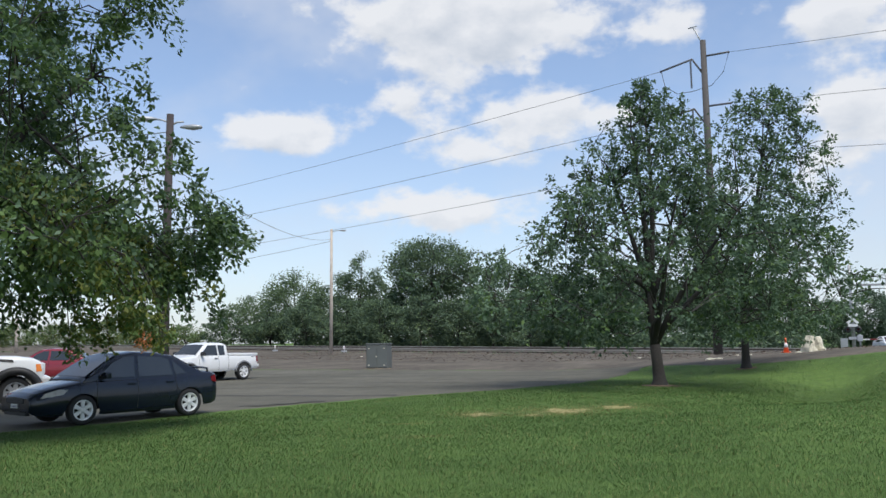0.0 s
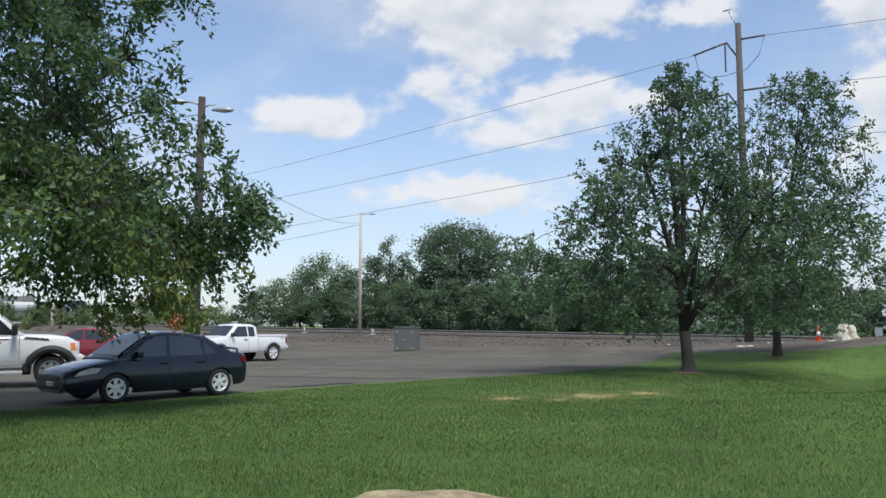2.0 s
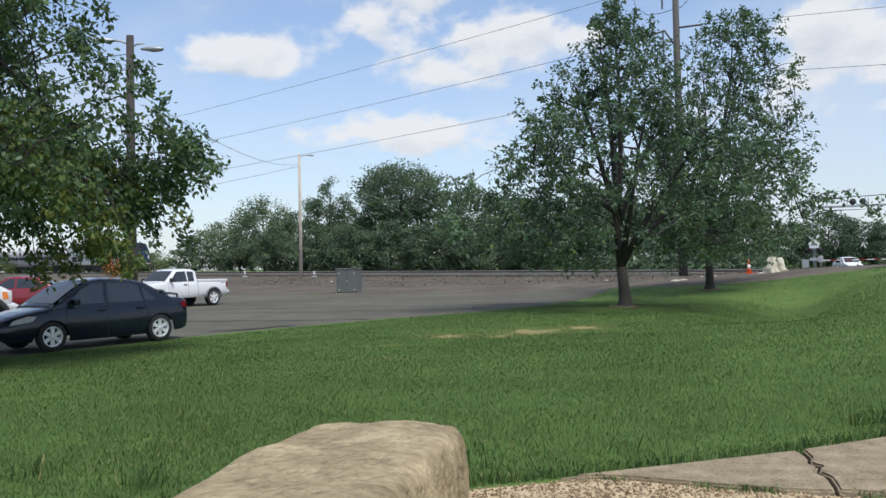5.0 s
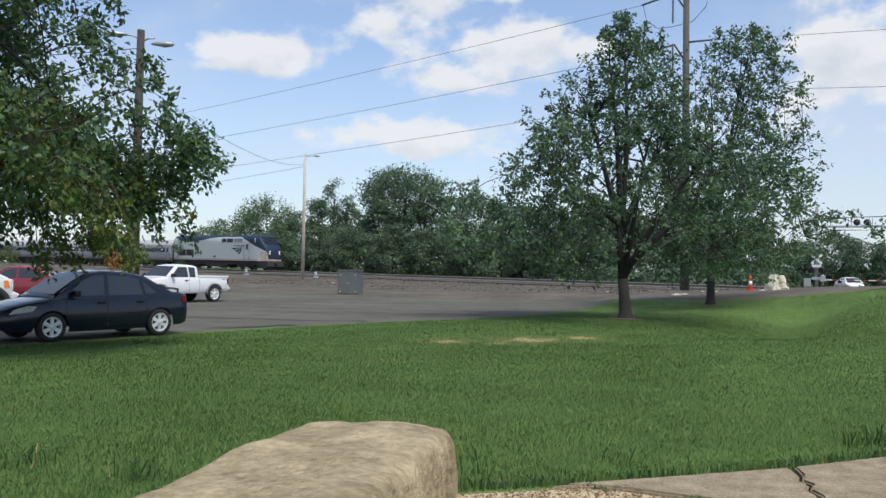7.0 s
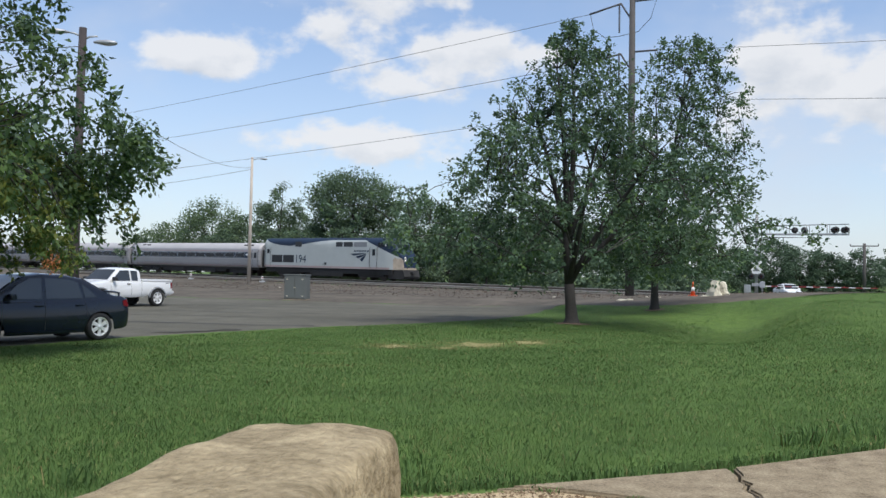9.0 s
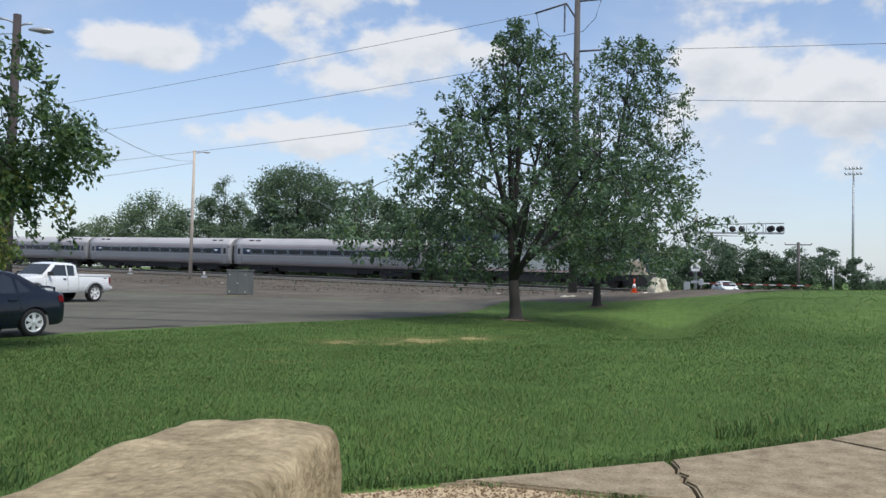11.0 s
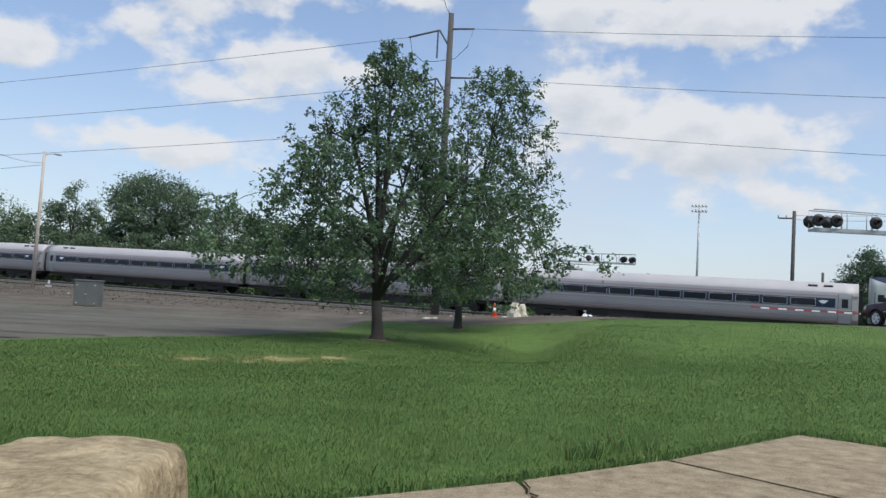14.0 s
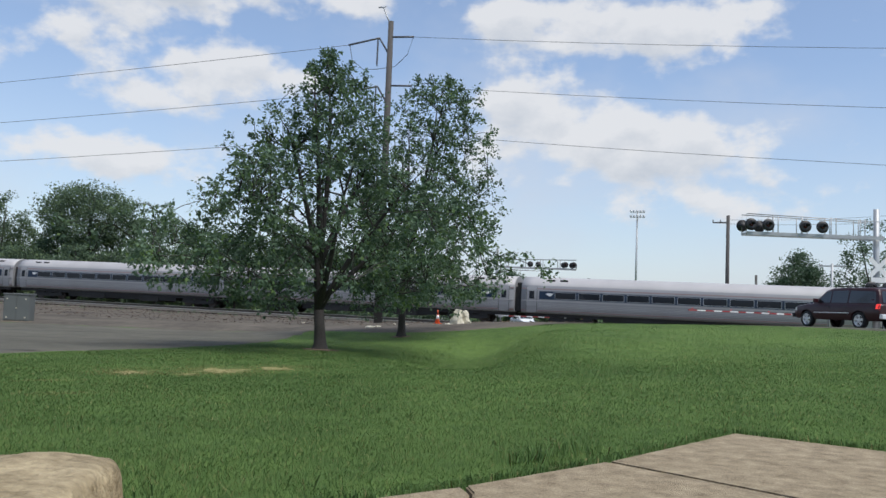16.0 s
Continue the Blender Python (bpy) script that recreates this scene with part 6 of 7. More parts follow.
def service_truck(label, m):
    """A large white work truck with flared arches, a running board and a bed body."""
    ob = thing("service_truck", label, "truck", m)
    st = [(-3.3, .75, 1.35, .98), (-3.2, .70, 1.40, 1.0), (-.9, .66, 1.40, 1.0), (.8, .64, 1.40, 1.0), (1.3, .64, 1.42, 1.0), (2.0, .66, 1.40, .99), (2.42, .68, 1.34, .96), (2.62, .72, 1.24, .90), (2.70, .8, 1.05, .82)]
    sh = Shell(st, [(2.0, .42), (-1.95, .42)], .56, 1.40, [(-1.0, 1.40), (-.95, 1.95), (-.7, 2.03), (.35, 2.05), (.7, 1.98), (1.35, 1.40)], .2, (.72, .8, .9, 1.0, 1.12, 1.24, 1.32))
    part("body", sh.cabin(sh.lower(bmesh.new())), car_white, ob)
    for wx in (2.0, -1.95):
        for y in (-.86, .86):
            # rims in dark grey instead of alloy: the arch's shade is in their colour
            wheel(ob, wx, y, .43, .28, 8, grey_grille)
    part("windshield", sh.screen(1.28, .75), car_glass, ob)
    for s in (-1, 1):
        part("side_window", sh.side_plate([(1.12, 1.44), (.15, 1.44), (.15, 1.93), (.62, 1.93)], s, .006), car_glass, ob)
        part("side_window", sh.side_plate([(.05, 1.44), (-.8, 1.44), (-.8, 1.93), (.05, 1.93)], s, .006), car_glass, ob)
        for x in (1.2, .1, -.9):
            part("door_seam", seam(sh, x, .72, x, 1.38, s), trim_black, ob)
        for wx in (2.0, -1.95):
            bm = bmesh.new()
            pts = [(wx + .61 * math.cos(a), s * (sh.half(wx, 1.0) + .02), .42 + .61 * math.sin(a)) for a in np.linspace(-.1, math.pi + .1, 18)]
            tube(bm, pts, .115, 8)
            part("arch_flare", bm, trim_black, ob, "black wheel arch flare")
        bm = bmesh.new()
        box(bm, -.9, 1.3, min(s * .95, s * 1.12), max(s * .95, s * 1.12), .38, .47, .02)
        part("running_board", bm, alloy, ob)
        bm = bmesh.new()
        box(bm, 1.0, 1.14, min(s * .98, s * 1.32), max(s * .98, s * 1.32), 1.42, 1.72, .04)
        mi = part("mirror", bm, trim_black, ob)
        bm = bmesh.new()
        box(bm, 1.14, 1.16, min(s * 1.18, s * 1.3), max(s * 1.18, s * 1.3), 1.46, 1.6)
        part("marker_lamp", bm, lamp_red, mi)
        part("corner_lamp", sh.side_plate([(2.64, 1.0), (2.50, 1.0), (2.48, 1.20), (2.60, 1.20)], s, .02, False), lamp_amber, ob, "amber corner lamp")
        part("fender_vent", sh.side_plate([(1.95, 1.26), (1.30, 1.32), (1.35, 1.38), (1.9, 1.34)], s, .01, False), trim_black, ob)
        bm = bmesh.new()
        for k, (a, b, z) in enumerate(((.3, .62, 1.28), (.68, .95, 1.29), (.45, .75, 1.20), (.4, .7, 1.12))):
            bb = sh.side_plate([(a, z), (b, z), (b, z + .05), (a, z + .05)], s, .006, False)
            me = bpy.data.meshes.new("tmp")
            bb.to_mesh(me)
            bm.from_mesh(me)
            bpy.data.meshes.remove(me)
        part("door_lettering_bar", bm, plate_ink, ob)
    bm = bmesh.new()
    box(bm, 2.62, 2.86, -.95, .95, .62, .85, .05)
    part("front_bumper", bm, alloy, ob)
    bm = bmesh.new()
    box(bm, 2.6, 2.73, -.6, .6, .92, 1.22, .02)
    part("grille", bm, alloy, ob)
    # crane boom stowed over the cab, on a post behind it
    bm = bmesh.new()
    box(bm, -1.75, -1.4, -.2, .2, 1.38, 2.36, .03)
    part("boom_post", bm, trim_black, ob)
    bm = bmesh.new()
    box(bm, -2.9, .45, -.13, .13, 2.33, 2.55, .02)
    boom = part("crane_boom", bm, boom_red, ob, "red crane boom stowed over the cab")
    bm = bmesh.new()
    box(bm, .45, 1.25, -.09, .09, 2.37, 2.52, .015)
    box(bm, 1.2, 1.55, -.07, .07, 2.36, 2.54, .03)
    part("boom_extension", bm, grey_grille, boom, "grey boom extension")
    bm = bmesh.new()
    lathe(bm, [(.13, 0), (.13, .14), (.16, .15), (.16, .19), (.08, .25)], Matrix.Translation((.2, 0, 2.54)) @ pose(0, 0, 0, 90, 0, 0), 14)
    part("boom_sheave", bm, boom_red, boom)
    return ob


def big_suv(label, m, paint):
    ob = thing("suv", label, "car", m)
    st = [(-2.80, .48, 1.05, .88), (-2.74, .42, 1.14, .95), (-2.4, .40, 1.16, .985), (-1, .38, 1.16, 1.0), (1.0, .38, 1.15, 1.0), (1.4, .38, 1.14, .99), (1.9, .40, 1.10, .98), (2.45, .42, 1.04, .94), (2.68, .46, .98, .86), (2.76, .52, .85, .78)]
    sh = Shell(st, [(1.72, .38), (-1.60, .38)], .47, 1.14, [(-2.72, 1.14), (-2.62, 1.55), (-2.5, 1.80), (-2.2, 1.87), (-.5, 1.90), (.3, 1.87), (.62, 1.78), (1.32, 1.14)], .25, (.46, .56, .66, .78, .9, 1.0, 1.08))
    part("body", sh.cabin(sh.lower(bmesh.new())), paint, ob)
    for wx in (1.72, -1.60):
        for y in (-.86, .86):
            wheel(ob, wx, y, .385, .26, 5)
    part("windshield", sh.screen(1.24, .66), car_glass, ob)
    for s in (-1, 1):
        for poly in ([(1.05, 1.18), (.22, 1.18), (.22, 1.74), (.52, 1.72)], [(.14, 1.18), (-.85, 1.18), (-.85, 1.76), (.14, 1.75)], [(-.95, 1.18), (-2.52, 1.18), (-2.42, 1.70), (-.95, 1.76)]):
            part("side_window", sh.side_plate(poly, s, .006), car_glass, ob)
        for x in (1.12, .18, -.9):
            part("door_seam", seam(sh, x, .45, x, 1.13, s), trim_black, ob)
        part("chrome_strip", sh.side_plate([(1.2, .70), (-1.05, .70), (-1.05, .735), (1.2, .735)], s, .012, False), alloy, ob, "bright side moulding")
        part("tail_light", sh.side_plate([(-2.76, .92), (-2.58, .92), (-2.58, 1.14), (-2.76, 1.14)], s, .02, False), brake_red, ob, "lit red tail lamp")
        part("headlight", sh.side_plate([(2.70, .78), (2.45, .80), (2.45, .95), (2.66, .93)], s, .012, False), lamp_clear, ob)
        bm = bmesh.new()
        y = s * (sh.gh(1.0, 1.18) + .14)
        box(bm, .95, 1.07, y - .13, y + .13, 1.18, 1.38, .04)
        part("mirror", bm, paint, ob)
        bm = bmesh.new()
        tube(bm, [(.2, s * .62, 1.88), (.1, s * .62, 1.95), (-2.0, s * .62, 1.95), (-2.1, s * .62, 1.87)], .022, 6)
        part("roof_rail", bm, trim_black, ob)
        bm = bmesh.new()
        for hx in (.30, -.78):
            yy = s * (sh.half(hx, 1.0) + .02)
            box(bm, hx - .1, hx + .1, yy - .02, yy + .02, .98, 1.02, .008)
        part("door_handle", bm, trim_black, ob)
    bm = bmesh.new()
    box(bm, -2.92, -2.72, -.92, .92, .48, .70, .04)
    part("rear_bumper", bm, alloy, ob, "chrome rear bumper")
    bm = bmesh.new()
    box(bm, 2.66, 2.86, -.9, .9, .46, .68, .05)
    part("front_bumper", bm, trim_black, ob)
    bm = bmesh.new()
    v = [bm.verts.new(p) for p in ((-2.735, -.70, 1.2), (-2.735, .70, 1.2), (-2.585, .62, 1.72), (-2.585, -.62, 1.72))]
    bm.faces.new(v)
    part("rear_window", bm, car_glass, ob)
    return ob


brake_red = glow("lit_brake_lamp", (0.9, 0.05, 0.04), 0.9)
sedan("dark navy four-door sedan parked on asphalt", Matrix.Translation(on_land(-7.52, 19.72, .02)) @ pose(0, 0, 0, 0, 0, -130), navy)
pickup("white extended-cab pickup truck with grey arch flares", Matrix.Translation(Vector((-10.7, 38.1, land(-10.7, 38.1) + .02))) @ pose(0, 0, 0, 0, 0, -124), car_white)
service_truck("large white work truck with black wheel flares and red crane boom", Matrix.Translation(Vector((-13.87, 23.02, land(-13.87, 23.02) + .02))) @ pose(0, 0, 0, 0, 0, 28))
sedan("red sedan parked near the rails", Matrix.Translation(Vector((-19.0, 41.4, land(-19.0, 41.4) + .02))) @ pose(0, 0, 0, 0, 0, 188), car_red)
big_suv("maroon full-size sport utility waiting at the crossing gate", Matrix.Translation(on_land(33.0, 29.8, .03)) @ pose(0, 0, 0, 0, 0, 85), maroon)
far_car = polar(27.6, 93)
sedan("white car waiting beyond the crossing", Matrix.Translation(Vector((far_car.x, far_car.y, max(land(far_car.x, far_car.y) + .03, -.22)))) @ pose(0, 0, 0, 0, 0, -98), car_white)

# ---- poles, wires, signals and small things ----
signal_black = material("signal_black", (0.02, 0.02, 0.022), 0.5, vary=0.15, grain=5, bump=0.03)
gate_red = material("gate_red", (0.30, 0.045, 0.045), 0.5, vary=0.1, grain=4, bump=0)
cone_orange = material("cone_orange", (0.75, 0.12, 0.03), 0.55, vary=0.12, grain=5, bump=0.02)
old_white = material("weathered_white_concrete", (0.58, 0.54, 0.42), 0.9, vary=0.25, grain=6, stain=3, bump=0.4)
siding_white = material("white_siding", (0.46, 0.47, 0.48), 0.7, vary=0.06, grain=2, bump=0.05)
roof_dark = material("dark_roof", (0.10, 0.09, 0.09), 0.9, vary=0.2, grain=2, bump=0.3)
grey_cladding = material("grey_cladding", (0.34, 0.35, 0.36), 0.6, vary=0.1, grain=1, bump=0.05)
ceramic = material("insulator", (0.10, 0.10, 0.11), 0.4, vary=0.2, bump=0)
dark_lens = material("unlit_red_lens", (0.07, 0.008, 0.01), 0.2, vary=0.1, bump=0)
lit_red = glow("lit_gate_lamp", (0.5, 0.05, 0.05), 0.2)


def wire(label, a, b, sag, r=.013, name="overhead_wire", group="overhead wires"):
    a, b = Vector(a), Vector(b)
    bm = bmesh.new()
    n = 18
    pts = []
    for i in range(n + 1):
        t = i / n
        p = a.lerp(b, t)
        p.z -= sag * 4 * t * (1 - t)
        pts.append(p)
    tube(bm, pts, r, 5)
    return tagged(mesh_object(name, bm, wire_mat), label, "wire", group=group)


def transmission_pole():
    base = polar(17.85, 52.0)
    g = land(base.x, base.y)
    ob = thing("utility_pole", "tall dark wooden power pole with angled brackets", "utility pole", Matrix.Translation((base.x, base.y, g)) @ pose(0, 0, 0, 0, 0, YAW_TRACK))
    H = 19.45 - g
    bm = bmesh.new()
    tube(bm, [(0, 0, -.2), (0.02, 0, H * .5), (0, 0, H)], [.27, .22, .17], 12)
    part("pole", bm, pole_wood, ob)
    bm = bmesh.new()
    tube(bm, [(0, 0, H - .2), (-.3, 0, H + .35), (-.55, 0, H + .95), (-.75, 0, H + 1.0)], .05, 6)
    tube(bm, [(-.9, 0, H + .98), (-.35, 0, H + 1.0)], .035, 6)
    part("top_bracket", bm, galv, ob)
    for z in (18.45, 15.35):
        zz = z - g
        bm = bmesh.new()
        tube(bm, [(.1, 0, zz - 1.35), (-.75, 0, zz)], .06, 6)
        part("brace", bm, pole_wood, ob)
        bm = bmesh.new()
        tube(bm, [(-2.9, 0, zz - .30), (-.75, 0, zz)], .06, 6)
        part("insulator", bm, ceramic, ob)
        bm = bmesh.new()
        tube(bm, [(.1, 0, zz), (1.6, 0, zz - .1)], .06, 6)
        part("insulator", bm, ceramic, ob)
        bm = bmesh.new()
        tube(bm, [(-.85, 0, zz - .02 - k * .065) for k in range(28)], [.075 if k % 2 else .03 for k in range(28)], 8)
        part("string_insulator", bm, ceramic, ob, "dark string insulator")
        bm = bmesh.new()
        tube(bm, [(-2.8, 0, zz - .35), (-2.6, 0, zz - 1.3), (-1.8, 0, zz - 1.95), (-.85, 0, zz - 2.0), (.4, 0, zz - 1.9), (1.2, 0, zz - 1.2), (1.55, 0, zz - .15)], .02, 5)
        part("jumper_wire", bm, wire_mat, ob)
    P = Vector((base.x, base.y, 0))
    along = Vector((TX, TY, 0))
    for z in (18.45, 15.35, 12.4):
        wire("thin dark power line along the rails", P + along * 1.5 + Vector((0, 0, z - .1)), P + along * 95 + Vector((0, 0, z - 5.2)), 1.4)
        wire("thin dark power line along the rails", P - along * 2.8 + Vector((0, 0, z - .3)), P - along * 150 + Vector((0, 0, z - .2)), 1.3, .016)


transmission_pole()


def cobra_head(bm, start, direction, reach):
    d = Vector((direction[0], direction[1], 0)).normalized()
    s = Vector(start)
    tube(bm, [s, s + d * reach * .5 + Vector((0, 0, .12)), s + d * reach + Vector((0, 0, .14))], .035, 6)
    h = s + d * (reach + .3) + Vector((0, 0, .12))
    return h, d


def head_mesh(h, d, scale=1.0):
    bm = bmesh.new()
    side = Vector((-d.y, d.x, 0))
    rows = []
    for t, w, zt, zb in ((-.45, .06, .06, -.02), (-.25, .13, .11, -.06), (.1, .19, .12, -.13), (.38, .13, .08, -.10), (.48, .04, .02, -.03)):
        ring = []
        for k in range(8):
            a = k * math.pi / 4
            zz = math.sin(a) * (zt if math.sin(a) > 0 else -zb)
            ring.append(bm.verts.new(h + d * t * scale + side * math.cos(a) * w * scale + Vector((0, 0, zz * scale))))
        rows.append(ring)
    for p, q in zip(rows, rows[1:]):
        for k in range(8):
            bm.faces.new((p[k], p[(k + 1) % 8], q[(k + 1) % 8], q[k])).smooth = True
    bm.faces.new(rows[0][::-1])
    bm.faces.new(rows[-1])
    bmesh.ops.recalc_face_normals(bm, faces=bm.faces)
    return bm


def lot_lamp():
    base = polar(-18.35, 34.0)
    g = land(base.x, base.y)
    ob = thing("street_lamp", "dark wooden lamp pole with two grey cobra heads", "street lamp", Matrix.Translation((base.x, base.y, g)))
    H = 1.7 + 34 * math.tan(radians(14.7)) - g
    bm = bmesh.new()
    tube(bm, [(0, 0, -.2), (.05, 0, H * .5), (.10, 0, H)], [.20, .17, .14], 12)
    part("pole", bm, lamp_wood, ob)
    bm = bmesh.new()
    tube(bm, [(.14, -.1, 0), (.2, -.1, H * .62)], .06, 6)
    box(bm, -.25, .1, -.06, .06, H - 3.7, H - 3.6)
    tube(bm, [(.02, -.1, -.1), (.05, -.1, 2.0), (.08, -.1, 4.4)], [.23, .2, .14], 10)
    part("riser_pipe", bm, bark, ob, "dark riser and overgrown lower pole")
    bm = bmesh.new()
    h1, d1 = cobra_head(bm, (.1, 0, H - .35), (-1, -.25), .62)
    h2, d2 = cobra_head(bm, (.1, 0, H - .45), (1, -.1), .55)
    part("arm", bm, galv, ob)
    part("lamp_head", head_mesh(h1, d1, .95), galv, ob, "grey cobra lamp head")
    part("lamp_head", head_mesh(h2 + Vector((0, 0, -.22)), d2, .95), galv, ob, "grey cobra lamp head")
    return Vector((base.x, base.y, g + H))


lamp_top = lot_lamp()


def rail_lamp():
    base = polar(-7.62, 84.0)
    g = land(base.x, base.y)
    ob = thing("street_lamp", "pale wooden pole with a small lamp beside the rails", "street lamp", Matrix.Translation((base.x, base.y, g)))
    H = 1.7 + 84 * math.tan(radians(7.5)) - g
    bm = bmesh.new()
    tube(bm, [(0, 0, -.3), (.03, 0, H * .55), (.06, 0, H)], [.18, .15, .12], 10)
    part("pole", bm, pale_wood, ob)
    bm = bmesh.new()
    h, d = cobra_head(bm, (.1, 0, H - .3), (1, -.2), .8)
    part("arm", bm, galv, ob)
    part("lamp_head", head_mesh(h, d, .8), galv, ob, "small grey lamp head")
    return Vector((base.x, base.y, g + H))


rail_top = rail_lamp()
wire("thin dark service wire between lamp poles", lamp_top + Vector((.1, 0, -2.0)), rail_top + Vector((0, 0, -1.0)), 1.0, .015)
wire("thin dark service wire between lamp poles", lamp_top + Vector((0, 0, -.7)), lamp_top + Vector((-25, 3, -.6)), .5, .016)
wire("thin dark service wire between lamp poles", rail_top + Vector((0, 0, -1.2)), rail_top + Vector((-55, 42, -2.0)), 1.2, .018)


def utility_box():
    c = polar(-4.42, 49.0)
    g = land(c.x, c.y)
    ob = thing("utility_cabinet", "grey-green steel utility cabinet on a pad", "utility cabinet", Matrix.Translation((c.x, c.y, g)) @ pose(0, 0, 0, 0, 0, -12))
    bm = bmesh.new()
    box(bm, -.68, .68, -.6, .6, -.1, .03, .02)
    part("pad", bm, concrete, ob, "concrete pad")
    bm = bmesh.new()
    box(bm, -.62, .62, -.5, .5, .03, 1.40, .03)
    part("body", bm, box_green, ob)
    bm = bmesh.new()
    box(bm, -.66, .66, -.54, .54, 1.37, 1.45, .025)
    part("lid", bm, box_green, ob)
    for x0, x1 in ((-.58, -.02), (.02, .58)):
        bm = bmesh.new()
        box(bm, x0, x1, -.525, -.5, .1, 1.33, .008)
        part("door", bm, box_green, ob)
    for x in (-.45, 0.0, .45):
        for z in (.22, 1.17) if x else (.7,):
            bm = bmesh.new()
            box(bm, x - .035, x + .035, -.54, -.52, z - .025, z + .025)
            part("label_plate", bm, old_white, ob, "small pale sticker")


utility_box()


def flasher_pair(parent, x, z, y, s):
    """Two round black target lamps with hoods, facing along s*y."""
    for dx in (-.42, .42):
        bm = bmesh.new()
        m = Matrix.Translation((x + dx, y, z)) @ pose(0, 0, 0, 0, 0, 0 if s > 0 else 180)
        lathe(bm, [(.02, -.16), (.12, -.16), (.14, 0), (.30, .0), (.30, .03), (.11, .03), (.10, .02), (.02, .02)], m, 18)
        for k in range(7):
            a0, a1 = math.pi * k / 7, math.pi * (k + 1) / 7
            v = [m @ Vector((.115 * math.cos(a0), .03, .115 * math.sin(a0))), m @ Vector((.115 * math.cos(a1), .03, .115 * math.sin(a1))), m @ Vector((.115 * math.cos(a1), .30, .115 * math.sin(a1))), m @ Vector((.115 * math.cos(a0), .30, .115 * math.sin(a0)))]
            bm.faces.new([bm.verts.new(q) for q in v])
        lamp = part("flasher", bm, signal_black, parent, "round black flashing-light unit")
        bm = bmesh.new()
        lathe(bm, [(.02, .02), (.09, .02), (.09, .035), (.02, .04)], m, 12)
        part("lens", bm, dark_lens, lamp)


def cantilever(label, m, length, height, mast_h, pairs, face):
    """A mast with a truss walkway arm along -x carrying flashers, a crossbuck and a bell."""
    ob = thing("crossing_signal", label, "railway signal", m, group="crossing signals")
    bm = bmesh.new()
    tube(bm, [(0, 0, 0), (0, 0, mast_h)], [.16, .14], 12)
    tube(bm, [(0, 0, 0), (0, 0, .06)], .32, 12)
    part("mast", bm, galv, ob, "galvanised steel mast")
    bm = bmesh.new()
    for y in (-.3, .3):
        box(bm, -length, .2, y - .05, y + .05, height - .08, height + .08)
    for k in range(int(length / .5)):
        box(bm, -length + k * .5, -length + k * .5 + .05, -.3, .3, height - .03, height + .03)
    part("arm", bm, galv, ob)
    bm = bmesh.new()
    for y in (-.32, .32):
        tube(bm, [(-length, y, height + .08), (-length, y, height + .95), (.0, y, height + .80)], .025, 6)
        for k in range(1, 5):
            x = -length + k * length / 4.6
            for dx in (-.12, .12):
                tube(bm, [(x + dx, y, height), (x + dx, y, height + .92)], .022, 6)
    part("handrail", bm, galv, ob)
    for x in pairs:
        flasher_pair(ob, x, height + .42, -.42, -1)
        if x < -length * .6:
            flasher_pair(ob, x - .1, height + .42, .42, 1)
    bm = bmesh.new()
    for a in (45, -45):
        mm = Matrix.Translation((0, face * .24 + (.012 if a > 0 else 0), 3.1)) @ pose(0, 0, 0, 0, a, 0)
        q = [bm.verts.new(mm @ Vector(p)) for p in ((-.62, 0, -.11), (.62, 0, -.11), (.62, 0, .11), (-.62, 0, .11))]
        f = bm.faces.new(q)
        r = bmesh.ops.extrude_face_region(bm, geom=[f])
        bmesh.ops.translate(bm, verts=[e for e in r["geom"] if isinstance(e, bmesh.types.BMVert)], vec=(0, .008, 0))
    part("crossbuck", bm, white_paint, ob, "white crossed boards")
    bm = bmesh.new()
    box(bm, -.4, .4, face * .26 - .01, face * .26 + .01, 2.35, 2.6)
    part("sign_plate", bm, white_paint, ob)
    flasher_pair(ob, 0, 2.1, face * .3, face)
    bm = bmesh.new()
    box(bm, .5, 1.1, -.3, .3, 0, 1.3, .03)
    part("relay_case", bm, galv, ob)
    return ob


def gate(label, m, length, arm_z=.92):
    ob = thing("crossing_gate", label, "crossing gate", m, group="crossing gates")
    bm = bmesh.new()
    tube(bm, [(0, 0, 0), (0, 0, 1.35)], .08, 10)
    box(bm, -.22, .22, -.2, .2, .75, 1.3, .04)
    box(bm, .15, .9, -.12, .12, .9, 1.15, .03)
    part("mechanism", bm, galv, ob, "grey gate mechanism with counterweight")
    n = int(length / .55)
    for mt, nm, odd in ((white_paint, "white_band", 0), (gate_red, "red_band", 1)):
        first = None
        for k in range(odd, n, 2):
            x1 = -.2 - k * length / n
            x0 = x1 - length / n
            h = .046 - .015 * k / n
            bm = bmesh.new()
            box(bm, x0, x1, -.03, .03, arm_z - h, arm_z + h)
            part(nm, bm, mt, ob)
    bm = bmesh.new()
    for k in (.45, .72, .98):
        lathe(bm, [(.02, -.04), (.035, -.04), (.035, .04), (.02, .04)], Matrix.Translation((-length * k - .15, 0, arm_z + .08)), 10)
    part("gate_lamp", bm, lit_red, ob, "small lit red lamps")


near_mast = Vector((35.2, 30.2, land(35.2, 30.2)))
cantilever("galvanised cantilever crossing signal over the near road lane", Matrix.Translation(near_mast) @ pose(0, 0, 0, 0, 0, -21), 6.55, 5.85 - near_mast.z, 7.3 - near_mast.z, (-5.95, -3.3), -1)
gate("lowered red and white striped crossing gate on the near side", Matrix.Translation(on_land(36.6, 34.4)) @ pose(0, 0, 0, 0, 0, 6), 10.0, .86)
far_mast = polar(25.75, 86)
far_mast.z = land(far_mast.x, far_mast.y)
